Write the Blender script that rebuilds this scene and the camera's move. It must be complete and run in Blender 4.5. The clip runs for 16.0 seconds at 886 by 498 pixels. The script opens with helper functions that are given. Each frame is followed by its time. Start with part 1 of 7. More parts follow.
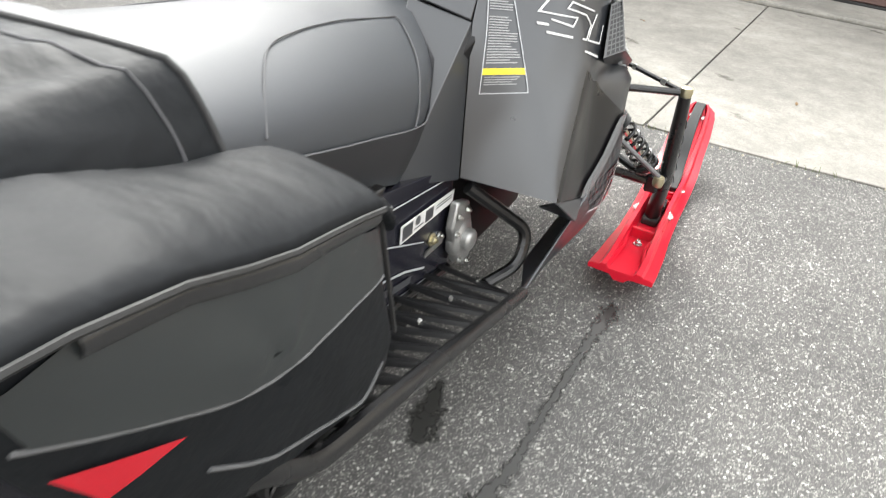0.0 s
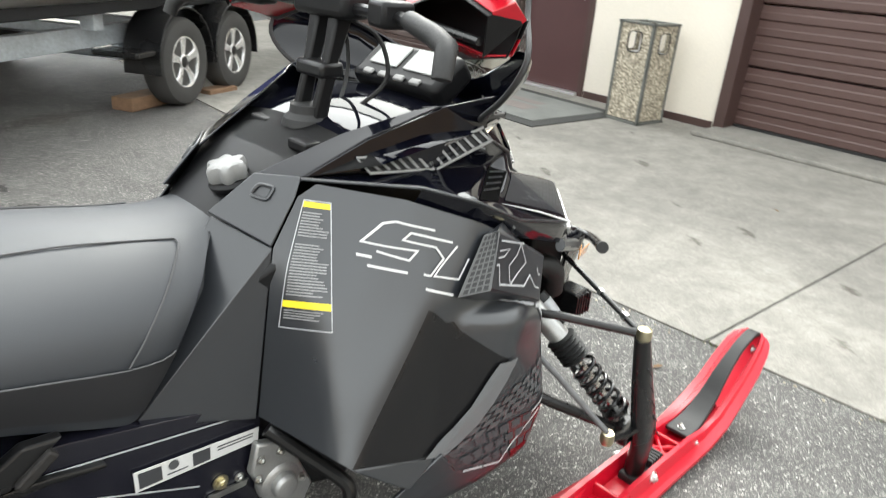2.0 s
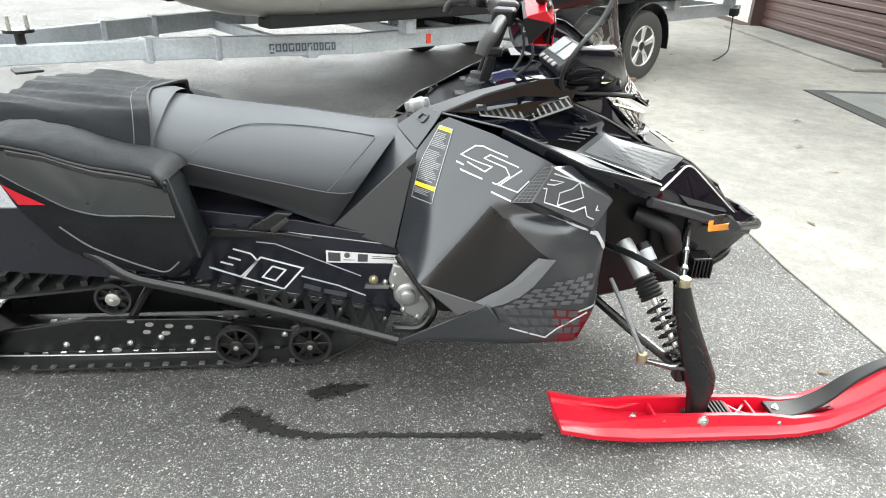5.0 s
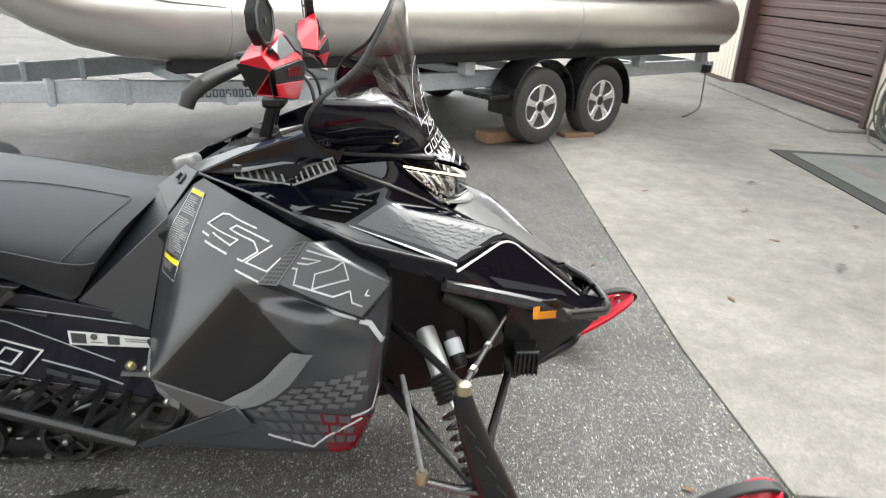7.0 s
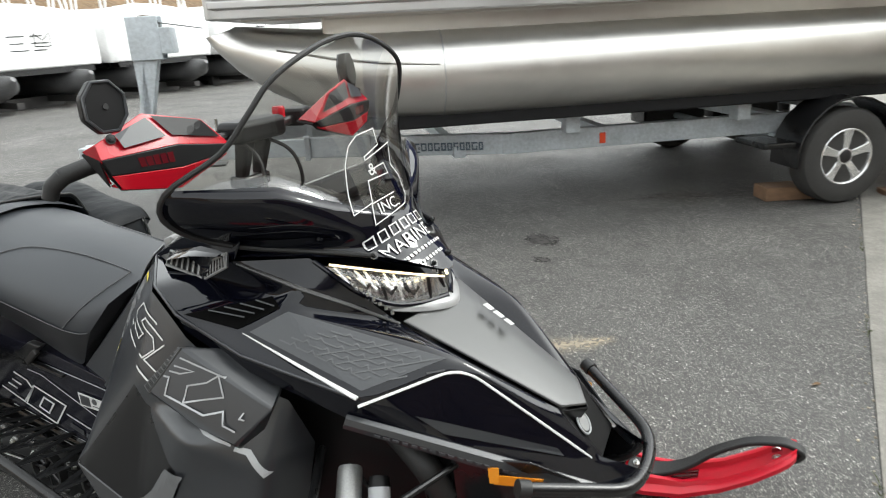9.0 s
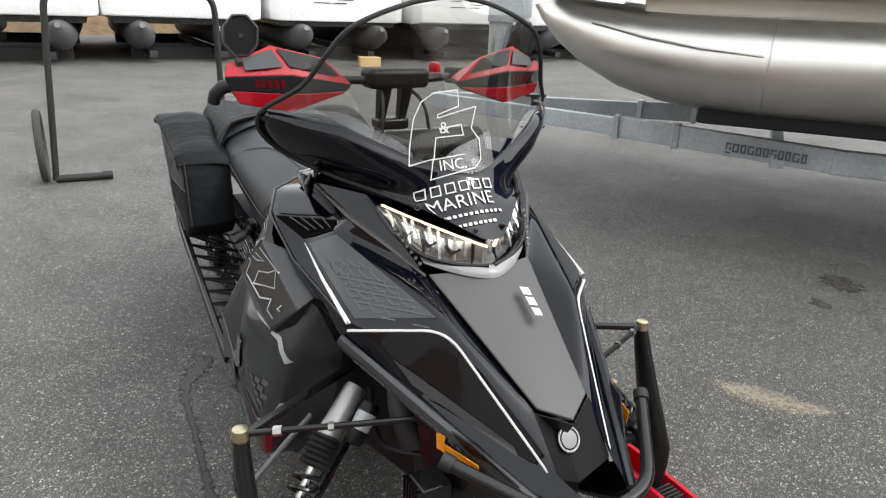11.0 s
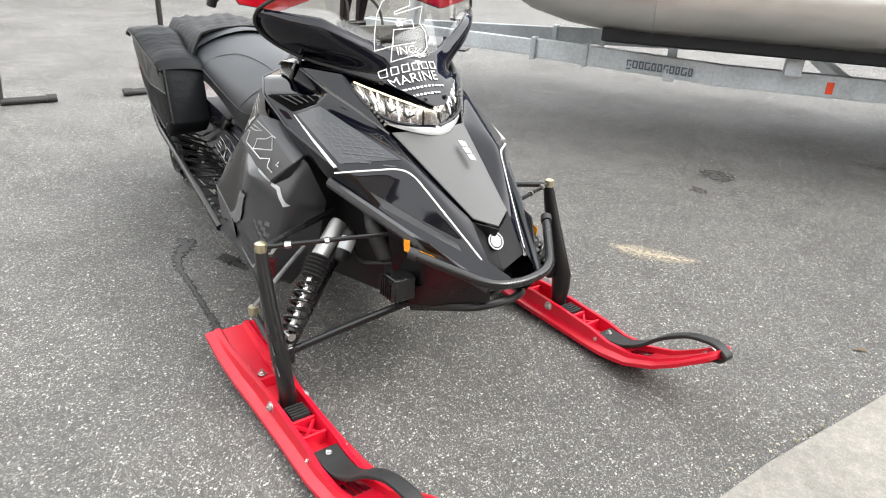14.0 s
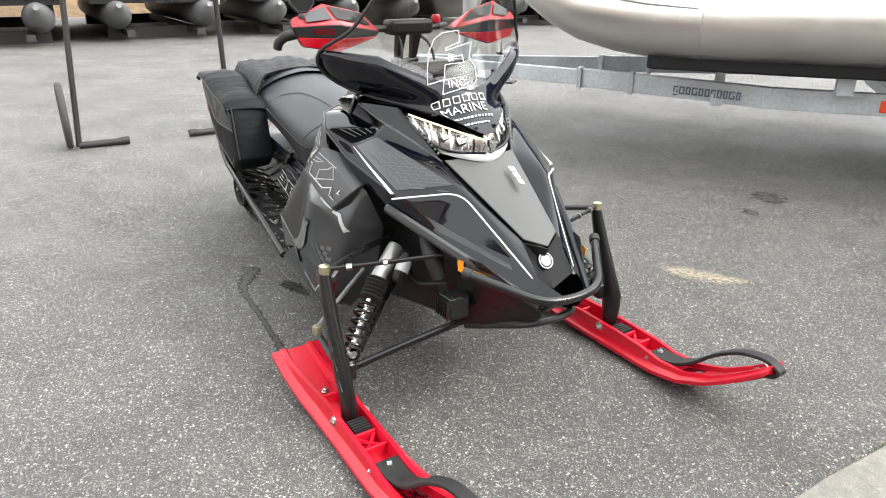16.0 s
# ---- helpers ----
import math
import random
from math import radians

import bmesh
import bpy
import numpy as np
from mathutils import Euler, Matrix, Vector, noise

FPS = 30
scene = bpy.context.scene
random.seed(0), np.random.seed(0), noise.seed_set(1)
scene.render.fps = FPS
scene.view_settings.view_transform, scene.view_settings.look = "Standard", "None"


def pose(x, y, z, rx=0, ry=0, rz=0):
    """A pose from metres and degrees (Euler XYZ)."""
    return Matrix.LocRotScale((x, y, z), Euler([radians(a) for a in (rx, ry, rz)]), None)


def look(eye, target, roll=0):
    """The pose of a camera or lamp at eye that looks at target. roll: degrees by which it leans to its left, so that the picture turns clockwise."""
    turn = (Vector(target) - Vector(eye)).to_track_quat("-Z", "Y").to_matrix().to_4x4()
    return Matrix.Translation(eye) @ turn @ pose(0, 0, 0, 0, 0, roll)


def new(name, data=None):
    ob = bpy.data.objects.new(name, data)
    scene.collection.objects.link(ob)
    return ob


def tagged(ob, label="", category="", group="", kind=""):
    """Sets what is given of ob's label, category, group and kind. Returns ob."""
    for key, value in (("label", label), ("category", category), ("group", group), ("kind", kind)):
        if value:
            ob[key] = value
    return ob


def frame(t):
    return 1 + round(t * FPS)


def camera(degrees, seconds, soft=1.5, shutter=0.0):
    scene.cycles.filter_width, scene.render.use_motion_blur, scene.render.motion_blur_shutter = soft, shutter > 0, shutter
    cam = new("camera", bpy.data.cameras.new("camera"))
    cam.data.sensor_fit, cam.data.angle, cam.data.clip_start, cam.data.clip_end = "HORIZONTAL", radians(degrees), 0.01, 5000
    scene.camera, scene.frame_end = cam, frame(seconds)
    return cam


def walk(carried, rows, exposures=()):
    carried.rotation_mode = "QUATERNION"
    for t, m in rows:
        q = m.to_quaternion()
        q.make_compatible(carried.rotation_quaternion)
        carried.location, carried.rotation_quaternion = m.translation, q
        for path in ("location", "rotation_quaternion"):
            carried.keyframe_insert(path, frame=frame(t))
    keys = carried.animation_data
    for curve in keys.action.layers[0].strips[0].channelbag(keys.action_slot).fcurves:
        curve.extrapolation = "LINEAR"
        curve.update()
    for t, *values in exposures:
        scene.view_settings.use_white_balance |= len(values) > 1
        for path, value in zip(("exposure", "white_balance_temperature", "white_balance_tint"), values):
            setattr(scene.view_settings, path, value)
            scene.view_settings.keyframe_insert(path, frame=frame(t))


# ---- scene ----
cam = camera(67.0, 16.0, soft=1.0, shutter=0.3)
PATH = [
    (0, (-1.972, -0.711, 1.105), (-0.448, -0.04, -0.003), 6.3),
    (0.5, (-1.805, -0.811, 1.154), (-0.279, -0.067, 0.098), 7.2),
    (1, (-1.681, -1.029, 1.179), (-0.223, -0.046, 0.226), 5.4),
    (1.5, (-1.498, -1.071, 1.184), (-0.118, 0.074, 0.297), 4.1),
    (2, (-1.331, -1.11, 1.232), (-0.005, 0.158, 0.437), 4.6),
    (2.5, (-1.133, -1.278, 1.249), (-0.285, 0.337, 0.429), 3.6),
    (3, (-1.089, -1.502, 1.261), (-0.493, 0.184, 0.364), 2.7),
    (3.5, (-1.052, -1.716, 1.275), (-0.642, 0.034, 0.396), 3.9),
    (3.7, (-0.983, -1.809, 1.254), (-0.791, 0.003, 0.431), 2.6),
    (5.8, (-0.83, -2.079, 1.399), (-0.603, -0.304, 0.507), 0.9),
    (6, (-0.716, -2.05, 1.346), (-0.395, -0.265, 0.503), 2.2),
    (6.3, (-0.518, -1.999, 1.305), (-0.236, -0.19, 0.5), 4.1),
    (6.5, (-0.425, -1.959, 1.331), (-0.164, -0.148, 0.524), 1.8),
    (7, (-0.252, -1.779, 1.33), (-0.094, 0.071, 0.586), 3.1),
    (7.5, (-0.04, -1.648, 1.334), (-0.151, 0.232, 0.663), 0.1),
    (8, (0.219, -1.564, 1.353), (-0.124, 0.287, 0.677), 0.3),
    (8.2, (0.293, -1.499, 1.344), (-0.151, 0.329, 0.666), -0.6),
    (10.3, (0.927, -0.852, 1.365), (-0.542, 0.396, 0.829), 1.0),
    (10.5, (0.985, -0.821, 1.355), (-0.566, 0.313, 0.8), 2.0),
    (11, (1.069, -0.783, 1.326), (-0.546, 0.173, 0.636), 2.2),
    (11.5, (1.078, -0.785, 1.318), (-0.525, 0.155, 0.58), 1.1),
    (12, (1.101, -0.789, 1.313), (-0.498, 0.144, 0.556), 0.2),
    (12.5, (1.164, -0.826, 1.311), (-0.39, 0.171, 0.542), 0.2),
    (13, (1.247, -0.999, 1.307), (-0.173, 0.182, 0.54), 0.5),
    (13.5, (1.364, -1.118, 1.311), (-0.04, 0.043, 0.486), 3.1),
    (14, (1.521, -1.161, 1.301), (0.085, -0.054, 0.457), 3.1),
    (14.5, (1.586, -1.2, 1.299), (0.1, -0.158, 0.459), 1.6),
    (15, (1.589, -1.22, 1.308), (0.062, -0.208, 0.505), 0.6),
    (15.5, (1.601, -1.227, 1.313), (0.047, -0.227, 0.546), 0.1),
    (16, (1.601, -1.227, 1.31), (0.047, -0.223, 0.55), 0.3),
]
EXPOSURES = [(0, 2.54, 6500, 8), (0.5, 2.28, 6500, 8), (1, 2.28, 6500, 9), (2, 2.25, 6450, 5), (2.5, 2.08, 6250, 3), (3.5, 2.76, 6050, -2), (6, 2.34, 6500, 8), (6.5, 2.18, 6500, 8), (8.2, 2.02, 6420, 5), (10.3, 1.00, 6370, 7), (11, 1.36, 6420, 8), (12.5, 2.09, 6500, 8), (14, 2.22, 6500, 9), (16, 2.22, 6500, 8)]
walk(cam, [(t, look(eye, target, roll)) for t, eye, target, roll in PATH], EXPOSURES)

# ---- world and light ----
world = bpy.data.worlds.new("overcast_sky")
scene.world = world
world.use_nodes = True
wn, wl = world.node_tree.nodes, world.node_tree.links
sky = wn.new("ShaderNodeTexSky")
sky.sky_type, sky.sun_disc = "NISHITA", False
sky.sun_elevation, sky.sun_rotation = radians(42), radians(51)
sky.air_density, sky.dust_density, sky.ozone_density = 1.0, 4.0, 1.0
grey = wn.new("ShaderNodeHueSaturation")
grey.inputs["Saturation"].default_value = 0.10
wl.new(sky.outputs[0], grey.inputs["Color"])
soft = wn.new("ShaderNodeGamma")
soft.inputs["Gamma"].default_value = 0.50
wl.new(grey.outputs[0], soft.inputs["Color"])
wl.new(soft.outputs[0], wn["Background"].inputs["Color"])
wn["Background"].inputs["Strength"].default_value = 0.41
sun = new("sun", bpy.data.lights.new("sun", "SUN"))
sun.data.energy, sun.data.angle, sun.data.color = 0.5, radians(11), (1.0, 0.97, 0.92)
sun.matrix_world = look((6.0, 4.8, 6.9), (0, 0, 0))
tagged(sun, kind="structure")

# ---- materials ----
def node_mat(name):
    m = bpy.data.materials.new(name)
    m.use_nodes = True
    return m, m.node_tree.nodes, m.node_tree.links, m.node_tree.nodes["Principled BSDF"]


def surface(name, color, rough=0.5, metal=0.0, grain=200.0, vary=0.12, blotch=3.0, bump=0.15, coat=0.0, rough_vary=0.12, spec=0.5, random_tone=0.0, stretch=(1, 1, 1), dist=0.002):
    """A two-scale material: fine grain with relief, and broad uneven tone and gloss."""
    m, n, l, b = node_mat(name)
    tc = n.new("ShaderNodeTexCoord")
    mp = n.new("ShaderNodeMapping")
    mp.inputs["Scale"].default_value = stretch
    l.new(tc.outputs["Object"], mp.inputs["Vector"])
    fine, broad = n.new("ShaderNodeTexNoise"), n.new("ShaderNodeTexNoise")
    fine.inputs["Scale"].default_value, fine.inputs["Detail"].default_value = grain, 3
    broad.inputs["Scale"].default_value, broad.inputs["Detail"].default_value = blotch, 5
    for t in (fine, broad):
        l.new(mp.outputs[0], t.inputs["Vector"])
    mixed = n.new("ShaderNodeMath")
    mixed.operation = "ADD"
    l.new(fine.outputs["Fac"], mixed.inputs[0])
    l.new(broad.outputs["Fac"], mixed.inputs[1])
    last = mixed.outputs[0]
    if random_tone:
        oi, ad = n.new("ShaderNodeObjectInfo"), n.new("ShaderNodeMath")
        ad.operation = "MULTIPLY_ADD"
        ad.inputs[1].default_value = random_tone
        l.new(oi.outputs["Random"], ad.inputs[0])
        l.new(last, ad.inputs[2])
        last = ad.outputs[0]
    ramp = n.new("ShaderNodeValToRGB")
    lo, hi = [c * (1 - vary) for c in color], [min(1, c * (1 + vary)) for c in color]
    ramp.color_ramp.elements[0].position, ramp.color_ramp.elements[0].color = 0.3, (*lo, 1)
    ramp.color_ramp.elements[1].position, ramp.color_ramp.elements[1].color = 0.7, (*hi, 1)
    half = n.new("ShaderNodeMath")
    half.operation, half.inputs[1].default_value = "MULTIPLY", 0.5
    l.new(last, half.inputs[0])
    l.new(half.outputs[0], ramp.inputs["Fac"])
    l.new(ramp.outputs[0], b.inputs["Base Color"])
    rr = n.new("ShaderNodeMapRange")
    rr.inputs["To Min"].default_value, rr.inputs["To Max"].default_value = max(0.02, rough - rough_vary), min(1, rough + rough_vary)
    l.new(broad.outputs["Fac"], rr.inputs["Value"])
    l.new(rr.outputs[0], b.inputs["Roughness"])
    b.inputs["Metallic"].default_value = metal
    b.inputs["Coat Weight"].default_value = coat
    b.inputs["Coat Roughness"].default_value = 0.04
    b.inputs["Specular IOR Level"].default_value = spec
    if bump:
        bp = n.new("ShaderNodeBump")
        bp.inputs["Strength"].default_value, bp.inputs["Distance"].default_value = bump, dist
        l.new(fine.outputs["Fac"], bp.inputs["Height"])
        l.new(bp.outputs[0], b.inputs["Normal"])
    return m


def speckled(name, dark, light, mid, scale, rough, stain, share=0.35, bump=0.5, grit=0.5, patch=0.0):
    """Ground of stones in a binder: cells of uneven tone, with broad stains and relief."""
    m, n, l, b = node_mat(name)
    tc = n.new("ShaderNodeTexCoord")
    vo = n.new("ShaderNodeTexVoronoi")
    vo.inputs["Scale"].default_value = scale
    l.new(tc.outputs["Object"], vo.inputs["Vector"])
    sep = n.new("ShaderNodeSeparateColor")
    l.new(vo.outputs["Color"], sep.inputs[0])
    ramp = n.new("ShaderNodeValToRGB")
    e = ramp.color_ramp.elements
    e[0].position, e[0].color = 0.0, (*dark, 1)
    e[1].position, e[1].color = 1.0, (*light, 1)
    k = e.new(1 - share)
    k.color = (*mid, 1)
    l.new(sep.outputs[0], ramp.inputs["Fac"])
    big, small = n.new("ShaderNodeTexNoise"), n.new("ShaderNodeTexNoise")
    big.inputs["Scale"].default_value, big.inputs["Detail"].default_value, big.inputs["Roughness"].default_value = 0.9, 8, 0.62
    small.inputs["Scale"].default_value, small.inputs["Detail"].default_value = 55, 4
    for t in (big, small):
        l.new(tc.outputs["Object"], t.inputs["Vector"])
    tone = n.new("ShaderNodeMapRange")
    tone.inputs["From Min"].default_value, tone.inputs["From Max"].default_value = 0.3, 0.7
    tone.inputs["To Min"].default_value, tone.inputs["To Max"].default_value = 1 - stain, 1 + stain
    l.new(big.outputs["Fac"], tone.inputs["Value"])
    tone2 = n.new("ShaderNodeMapRange")
    tone2.inputs["To Min"].default_value, tone2.inputs["To Max"].default_value = 1 - grit, 1 + grit
    l.new(small.outputs["Fac"], tone2.inputs["Value"])
    mul = n.new("ShaderNodeMath")
    mul.operation = "MULTIPLY"
    l.new(tone.outputs[0], mul.inputs[0])
    l.new(tone2.outputs[0], mul.inputs[1])
    if patch:
        mottle, tone3, more = n.new("ShaderNodeTexNoise"), n.new("ShaderNodeMapRange"), n.new("ShaderNodeMath")
        mottle.inputs["Scale"].default_value, mottle.inputs["Detail"].default_value, mottle.inputs["Roughness"].default_value = 6.5, 7, 0.68
        l.new(tc.outputs["Object"], mottle.inputs["Vector"])
        tone3.inputs["From Min"].default_value, tone3.inputs["From Max"].default_value = 0.3, 0.7
        tone3.inputs["To Min"].default_value, tone3.inputs["To Max"].default_value = 1 - patch, 1 + patch
        l.new(mottle.outputs["Fac"], tone3.inputs["Value"])
        more.operation = "MULTIPLY"
        l.new(mul.outputs[0], more.inputs[0])
        l.new(tone3.outputs[0], more.inputs[1])
        mul = more
    mix = n.new("ShaderNodeVectorMath")
    mix.operation = "SCALE"
    l.new(ramp.outputs[0], mix.inputs[0])
    l.new(mul.outputs[0], mix.inputs["Scale"])
    l.new(mix.outputs[0], b.inputs["Base Color"])
    rr = n.new("ShaderNodeMapRange")
    rr.inputs["To Min"].default_value, rr.inputs["To Max"].default_value = rough - 0.15, min(1, rough + 0.15)
    l.new(big.outputs["Fac"], rr.inputs["Value"])
    l.new(rr.outputs[0], b.inputs["Roughness"])
    bp = n.new("ShaderNodeBump")
    bp.inputs["Strength"].default_value, bp.inputs["Distance"].default_value = bump, 0.003
    l.new(vo.outputs["Distance"], bp.inputs["Height"])
    l.new(bp.outputs[0], b.inputs["Normal"])
    return m


def aggregate(name, binder, layers, rough=0.7, bump=0.8):
    """Worn asphalt: stones of several sizes bedded in a dark binder; layers of scale, share, darkest and palest stone."""
    m, n, l, b = node_mat(name)
    tc = n.new("ShaderNodeTexCoord")
    def math_node(kind, a, c):
        q = n.new("ShaderNodeMath")
        q.operation = kind
        for k, v in enumerate((a, c)):
            if isinstance(v, (int, float)):
                q.inputs[k].default_value = v
            else:
                l.new(v, q.inputs[k])
        return q.outputs[0]
    def noise(scale, detail, roughness, low, high, span=(0.3, 0.7)):
        q, r = n.new("ShaderNodeTexNoise"), n.new("ShaderNodeMapRange")
        q.inputs["Scale"].default_value, q.inputs["Detail"].default_value, q.inputs["Roughness"].default_value = scale, detail, roughness
        l.new(tc.outputs["Object"], q.inputs["Vector"])
        r.inputs["From Min"].default_value, r.inputs["From Max"].default_value = span
        r.inputs["To Min"].default_value, r.inputs["To Max"].default_value = low, high
        l.new(q.outputs["Fac"], r.inputs["Value"])
        return r.outputs[0]
    warp, bend = n.new("ShaderNodeTexNoise"), n.new("ShaderNodeVectorMath")
    warp.inputs["Scale"].default_value, warp.inputs["Detail"].default_value = 190, 3
    l.new(tc.outputs["Object"], warp.inputs["Vector"])
    bend.operation = "MULTIPLY_ADD"
    bend.inputs[1].default_value = (0.010, 0.010, 0.0)
    l.new(warp.outputs["Color"], bend.inputs[0])
    l.new(tc.outputs["Object"], bend.inputs[2])
    grit = n.new("ShaderNodeVectorMath")
    grit.operation = "SCALE"
    grit.inputs[0].default_value = binder
    l.new(noise(420, 3, 0.6, 0.55, 1.45), grit.inputs["Scale"])
    color, height = grit.outputs[0], None
    for scale, share, dark, pale in layers:
        vo, sep = n.new("ShaderNodeTexVoronoi"), n.new("ShaderNodeSeparateColor")
        vo.inputs["Scale"].default_value, vo.distance = scale, "MANHATTAN"
        l.new(bend.outputs[0], vo.inputs["Vector"])
        l.new(vo.outputs["Color"], sep.inputs[0])
        edge = n.new("ShaderNodeMapRange")
        edge.inputs["From Min"].default_value, edge.inputs["From Max"].default_value = 0.56, 0.47
        l.new(vo.outputs["Distance"], edge.inputs["Value"])
        stone = math_node("MULTIPLY", edge.outputs[0], math_node("LESS_THAN", sep.outputs[0], share))
        tone, mix = n.new("ShaderNodeMix"), n.new("ShaderNodeMix")
        for q in (tone, mix):
            q.data_type = "RGBA"
        tone.inputs[6].default_value, tone.inputs[7].default_value = (*dark, 1), (*pale, 1)
        l.new(sep.outputs[1], tone.inputs[0])
        l.new(stone, mix.inputs[0])
        l.new(color, mix.inputs[6])
        l.new(tone.outputs[2], mix.inputs[7])
        color = mix.outputs[2]
        height = stone if height is None else math_node("MAXIMUM", height, stone)
    wear = math_node("MULTIPLY", noise(0.9, 8, 0.62, 0.80, 1.20), math_node("MULTIPLY", noise(7, 5, 0.7, 0.86, 1.14), noise(38, 3, 0.6, 0.80, 1.20)))
    out = n.new("ShaderNodeVectorMath")
    out.operation = "SCALE"
    l.new(color, out.inputs[0])
    l.new(wear, out.inputs["Scale"])
    l.new(out.outputs[0], b.inputs["Base Color"])
    l.new(noise(1.3, 6, 0.6, rough - 0.12, rough + 0.15), b.inputs["Roughness"])
    bp = n.new("ShaderNodeBump")
    bp.inputs["Strength"].default_value, bp.inputs["Distance"].default_value = bump, 0.002
    l.new(height, bp.inputs["Height"])
    l.new(bp.outputs[0], b.inputs["Normal"])
    return m


def blotted(name, color, rough, edge=0.5, scale=22.0, span=0.3, most=1.0):
    """A stain that lies on the ground with ragged, half-soaked edges."""
    m, n, l, b = node_mat(name)
    tc, no, tr, mx = n.new("ShaderNodeTexCoord"), n.new("ShaderNodeTexNoise"), n.new("ShaderNodeBsdfTransparent"), n.new("ShaderNodeMixShader")
    no.inputs["Scale"].default_value, no.inputs["Detail"].default_value = scale, 8
    l.new(tc.outputs["Object"], no.inputs["Vector"])
    at = n.new("ShaderNodeAttribute")
    at.attribute_name = "soak"
    ad, ramp = n.new("ShaderNodeMath"), n.new("ShaderNodeMapRange")
    ad.operation = "ADD"
    l.new(no.outputs["Fac"], ad.inputs[0])
    l.new(at.outputs["Fac"], ad.inputs[1])
    ramp.inputs["From Min"].default_value, ramp.inputs["From Max"].default_value = edge + 0.25, edge + 0.25 + span
    ramp.inputs["To Max"].default_value = most
    l.new(ad.outputs[0], ramp.inputs["Value"])
    b.inputs["Base Color"].default_value, b.inputs["Roughness"].default_value = (*color, 1), rough
    out = n["Material Output"]
    l.new(ramp.outputs[0], mx.inputs[0])
    l.new(tr.outputs[0], mx.inputs[1])
    l.new(b.outputs[0], mx.inputs[2])
    l.new(mx.outputs[0], out.inputs["Surface"])
    return m


def clear(name, tint, rough=0.02):
    """Thin plastic pane: mostly lets light through, with a sharp gloss."""
    m, n, l, b = node_mat(name)
    tr, gl, mx, lw = n.new("ShaderNodeBsdfTransparent"), n.new("ShaderNodeBsdfGlossy"), n.new("ShaderNodeMixShader"), n.new("ShaderNodeLayerWeight")
    tr.inputs["Color"].default_value = (*tint, 1)
    gl.inputs["Roughness"].default_value = rough
    lw.inputs["Blend"].default_value = 0.5
    steep, share = n.new("ShaderNodeMath"), n.new("ShaderNodeMath")
    steep.operation, steep.inputs[1].default_value = "POWER", 5.0
    share.operation, share.inputs[1].default_value, share.inputs[2].default_value = "MULTIPLY_ADD", 0.90, 0.09
    l.new(lw.outputs["Facing"], steep.inputs[0])
    l.new(steep.outputs[0], share.inputs[0])
    l.new(share.outputs[0], mx.inputs[0])
    l.new(tr.outputs[0], mx.inputs[1])
    l.new(gl.outputs[0], mx.inputs[2])
    l.new(mx.outputs[0], n["Material Output"].inputs["Surface"])
    return m


def glow(name, color, strength):
    m, n, l, b = node_mat(name)
    b.inputs["Emission Color"].default_value, b.inputs["Emission Strength"].default_value = (*color, 1), strength
    b.inputs["Base Color"].default_value = (*color, 1)
    return m


ASPHALT = aggregate("asphalt", (0.062, 0.060, 0.057), ((320, 0.82, (0.11, 0.108, 0.10), (0.27, 0.263, 0.245)), (190, 0.52, (0.13, 0.127, 0.118), (0.44, 0.427, 0.396)), (110, 0.20, (0.17, 0.165, 0.153), (0.52, 0.505, 0.468))))
CONCRETE = speckled("concrete", (0.178, 0.169, 0.150), (0.240, 0.229, 0.205), (0.206, 0.196, 0.175), 260, 0.85, 0.26, share=0.4, bump=0.2, grit=0.26, patch=0.20)
MATTE = surface("matte_charcoal_plastic", (0.021, 0.0230, 0.0266), 0.31, spec=0.78, grain=900, bump=0.12, vary=0.12, dist=0.0004)
MATTE_DARK = surface("matte_black_plastic", (0.006, 0.006, 0.0066), 0.42, spec=0.28, grain=700, bump=0.1, dist=0.0004)
SATIN_GREY = surface("satin_grey_paint", (0.060, 0.060, 0.059), 0.36, grain=800, bump=0.04, vary=0.06, dist=0.0003, coat=0.15)
GLOSS = surface("gloss_black_paint", (0.0025, 0.0028, 0.0055), 0.04, spec=0.42, grain=9, bump=0.04, dist=0.008, rough_vary=0.03)
SEAT_VINYL = surface("grained_seat_vinyl", (0.026, 0.0288, 0.0335), 0.50, spec=0.58, grain=700, bump=0.35, vary=0.15, dist=0.0006)
SEAT_DARK = surface("smooth_black_vinyl", (0.020, 0.020, 0.022), 0.45, grain=500, bump=0.3, dist=0.0006)
BAG = surface("black_coated_nylon", (0.0072, 0.0082, 0.0094), 0.52, spec=0.14, grain=26, bump=0.75, vary=0.2, blotch=9, stretch=(1.0, 0.55, 1.0), dist=0.005)
BAG_SIDE = surface("woven_carbon_look_vinyl", (0.020, 0.0232, 0.0238), 0.40, spec=0.55, grain=600, bump=0.4, vary=0.25, stretch=(1, 1, 2.2), dist=0.0006)
PIPING = surface("grey_piping", (0.085, 0.086, 0.088), 0.55, grain=500, bump=0.1)
FLAP = surface("shiny_coated_strip", (0.016, 0.0165, 0.0175), 0.26, spec=0.6, grain=420, bump=0.15, vary=0.2, dist=0.0006)
MARK_GREY = surface("raised_grey_mark", (0.10, 0.105, 0.11), 0.5, grain=300, bump=0.0, vary=0.05)
VOID = surface("unlit_opening_black", (0.002, 0.002, 0.002), 0.8, spec=0.05, grain=300, bump=0.0)
STITCH = surface("grey_thread", (0.075, 0.075, 0.078), 0.8, grain=900, bump=0.2)
RED = surface("red_ski_plastic", (0.50, 0.004, 0.020), 0.32, grain=400, bump=0.06, vary=0.08, dist=0.0005, rough_vary=0.1)
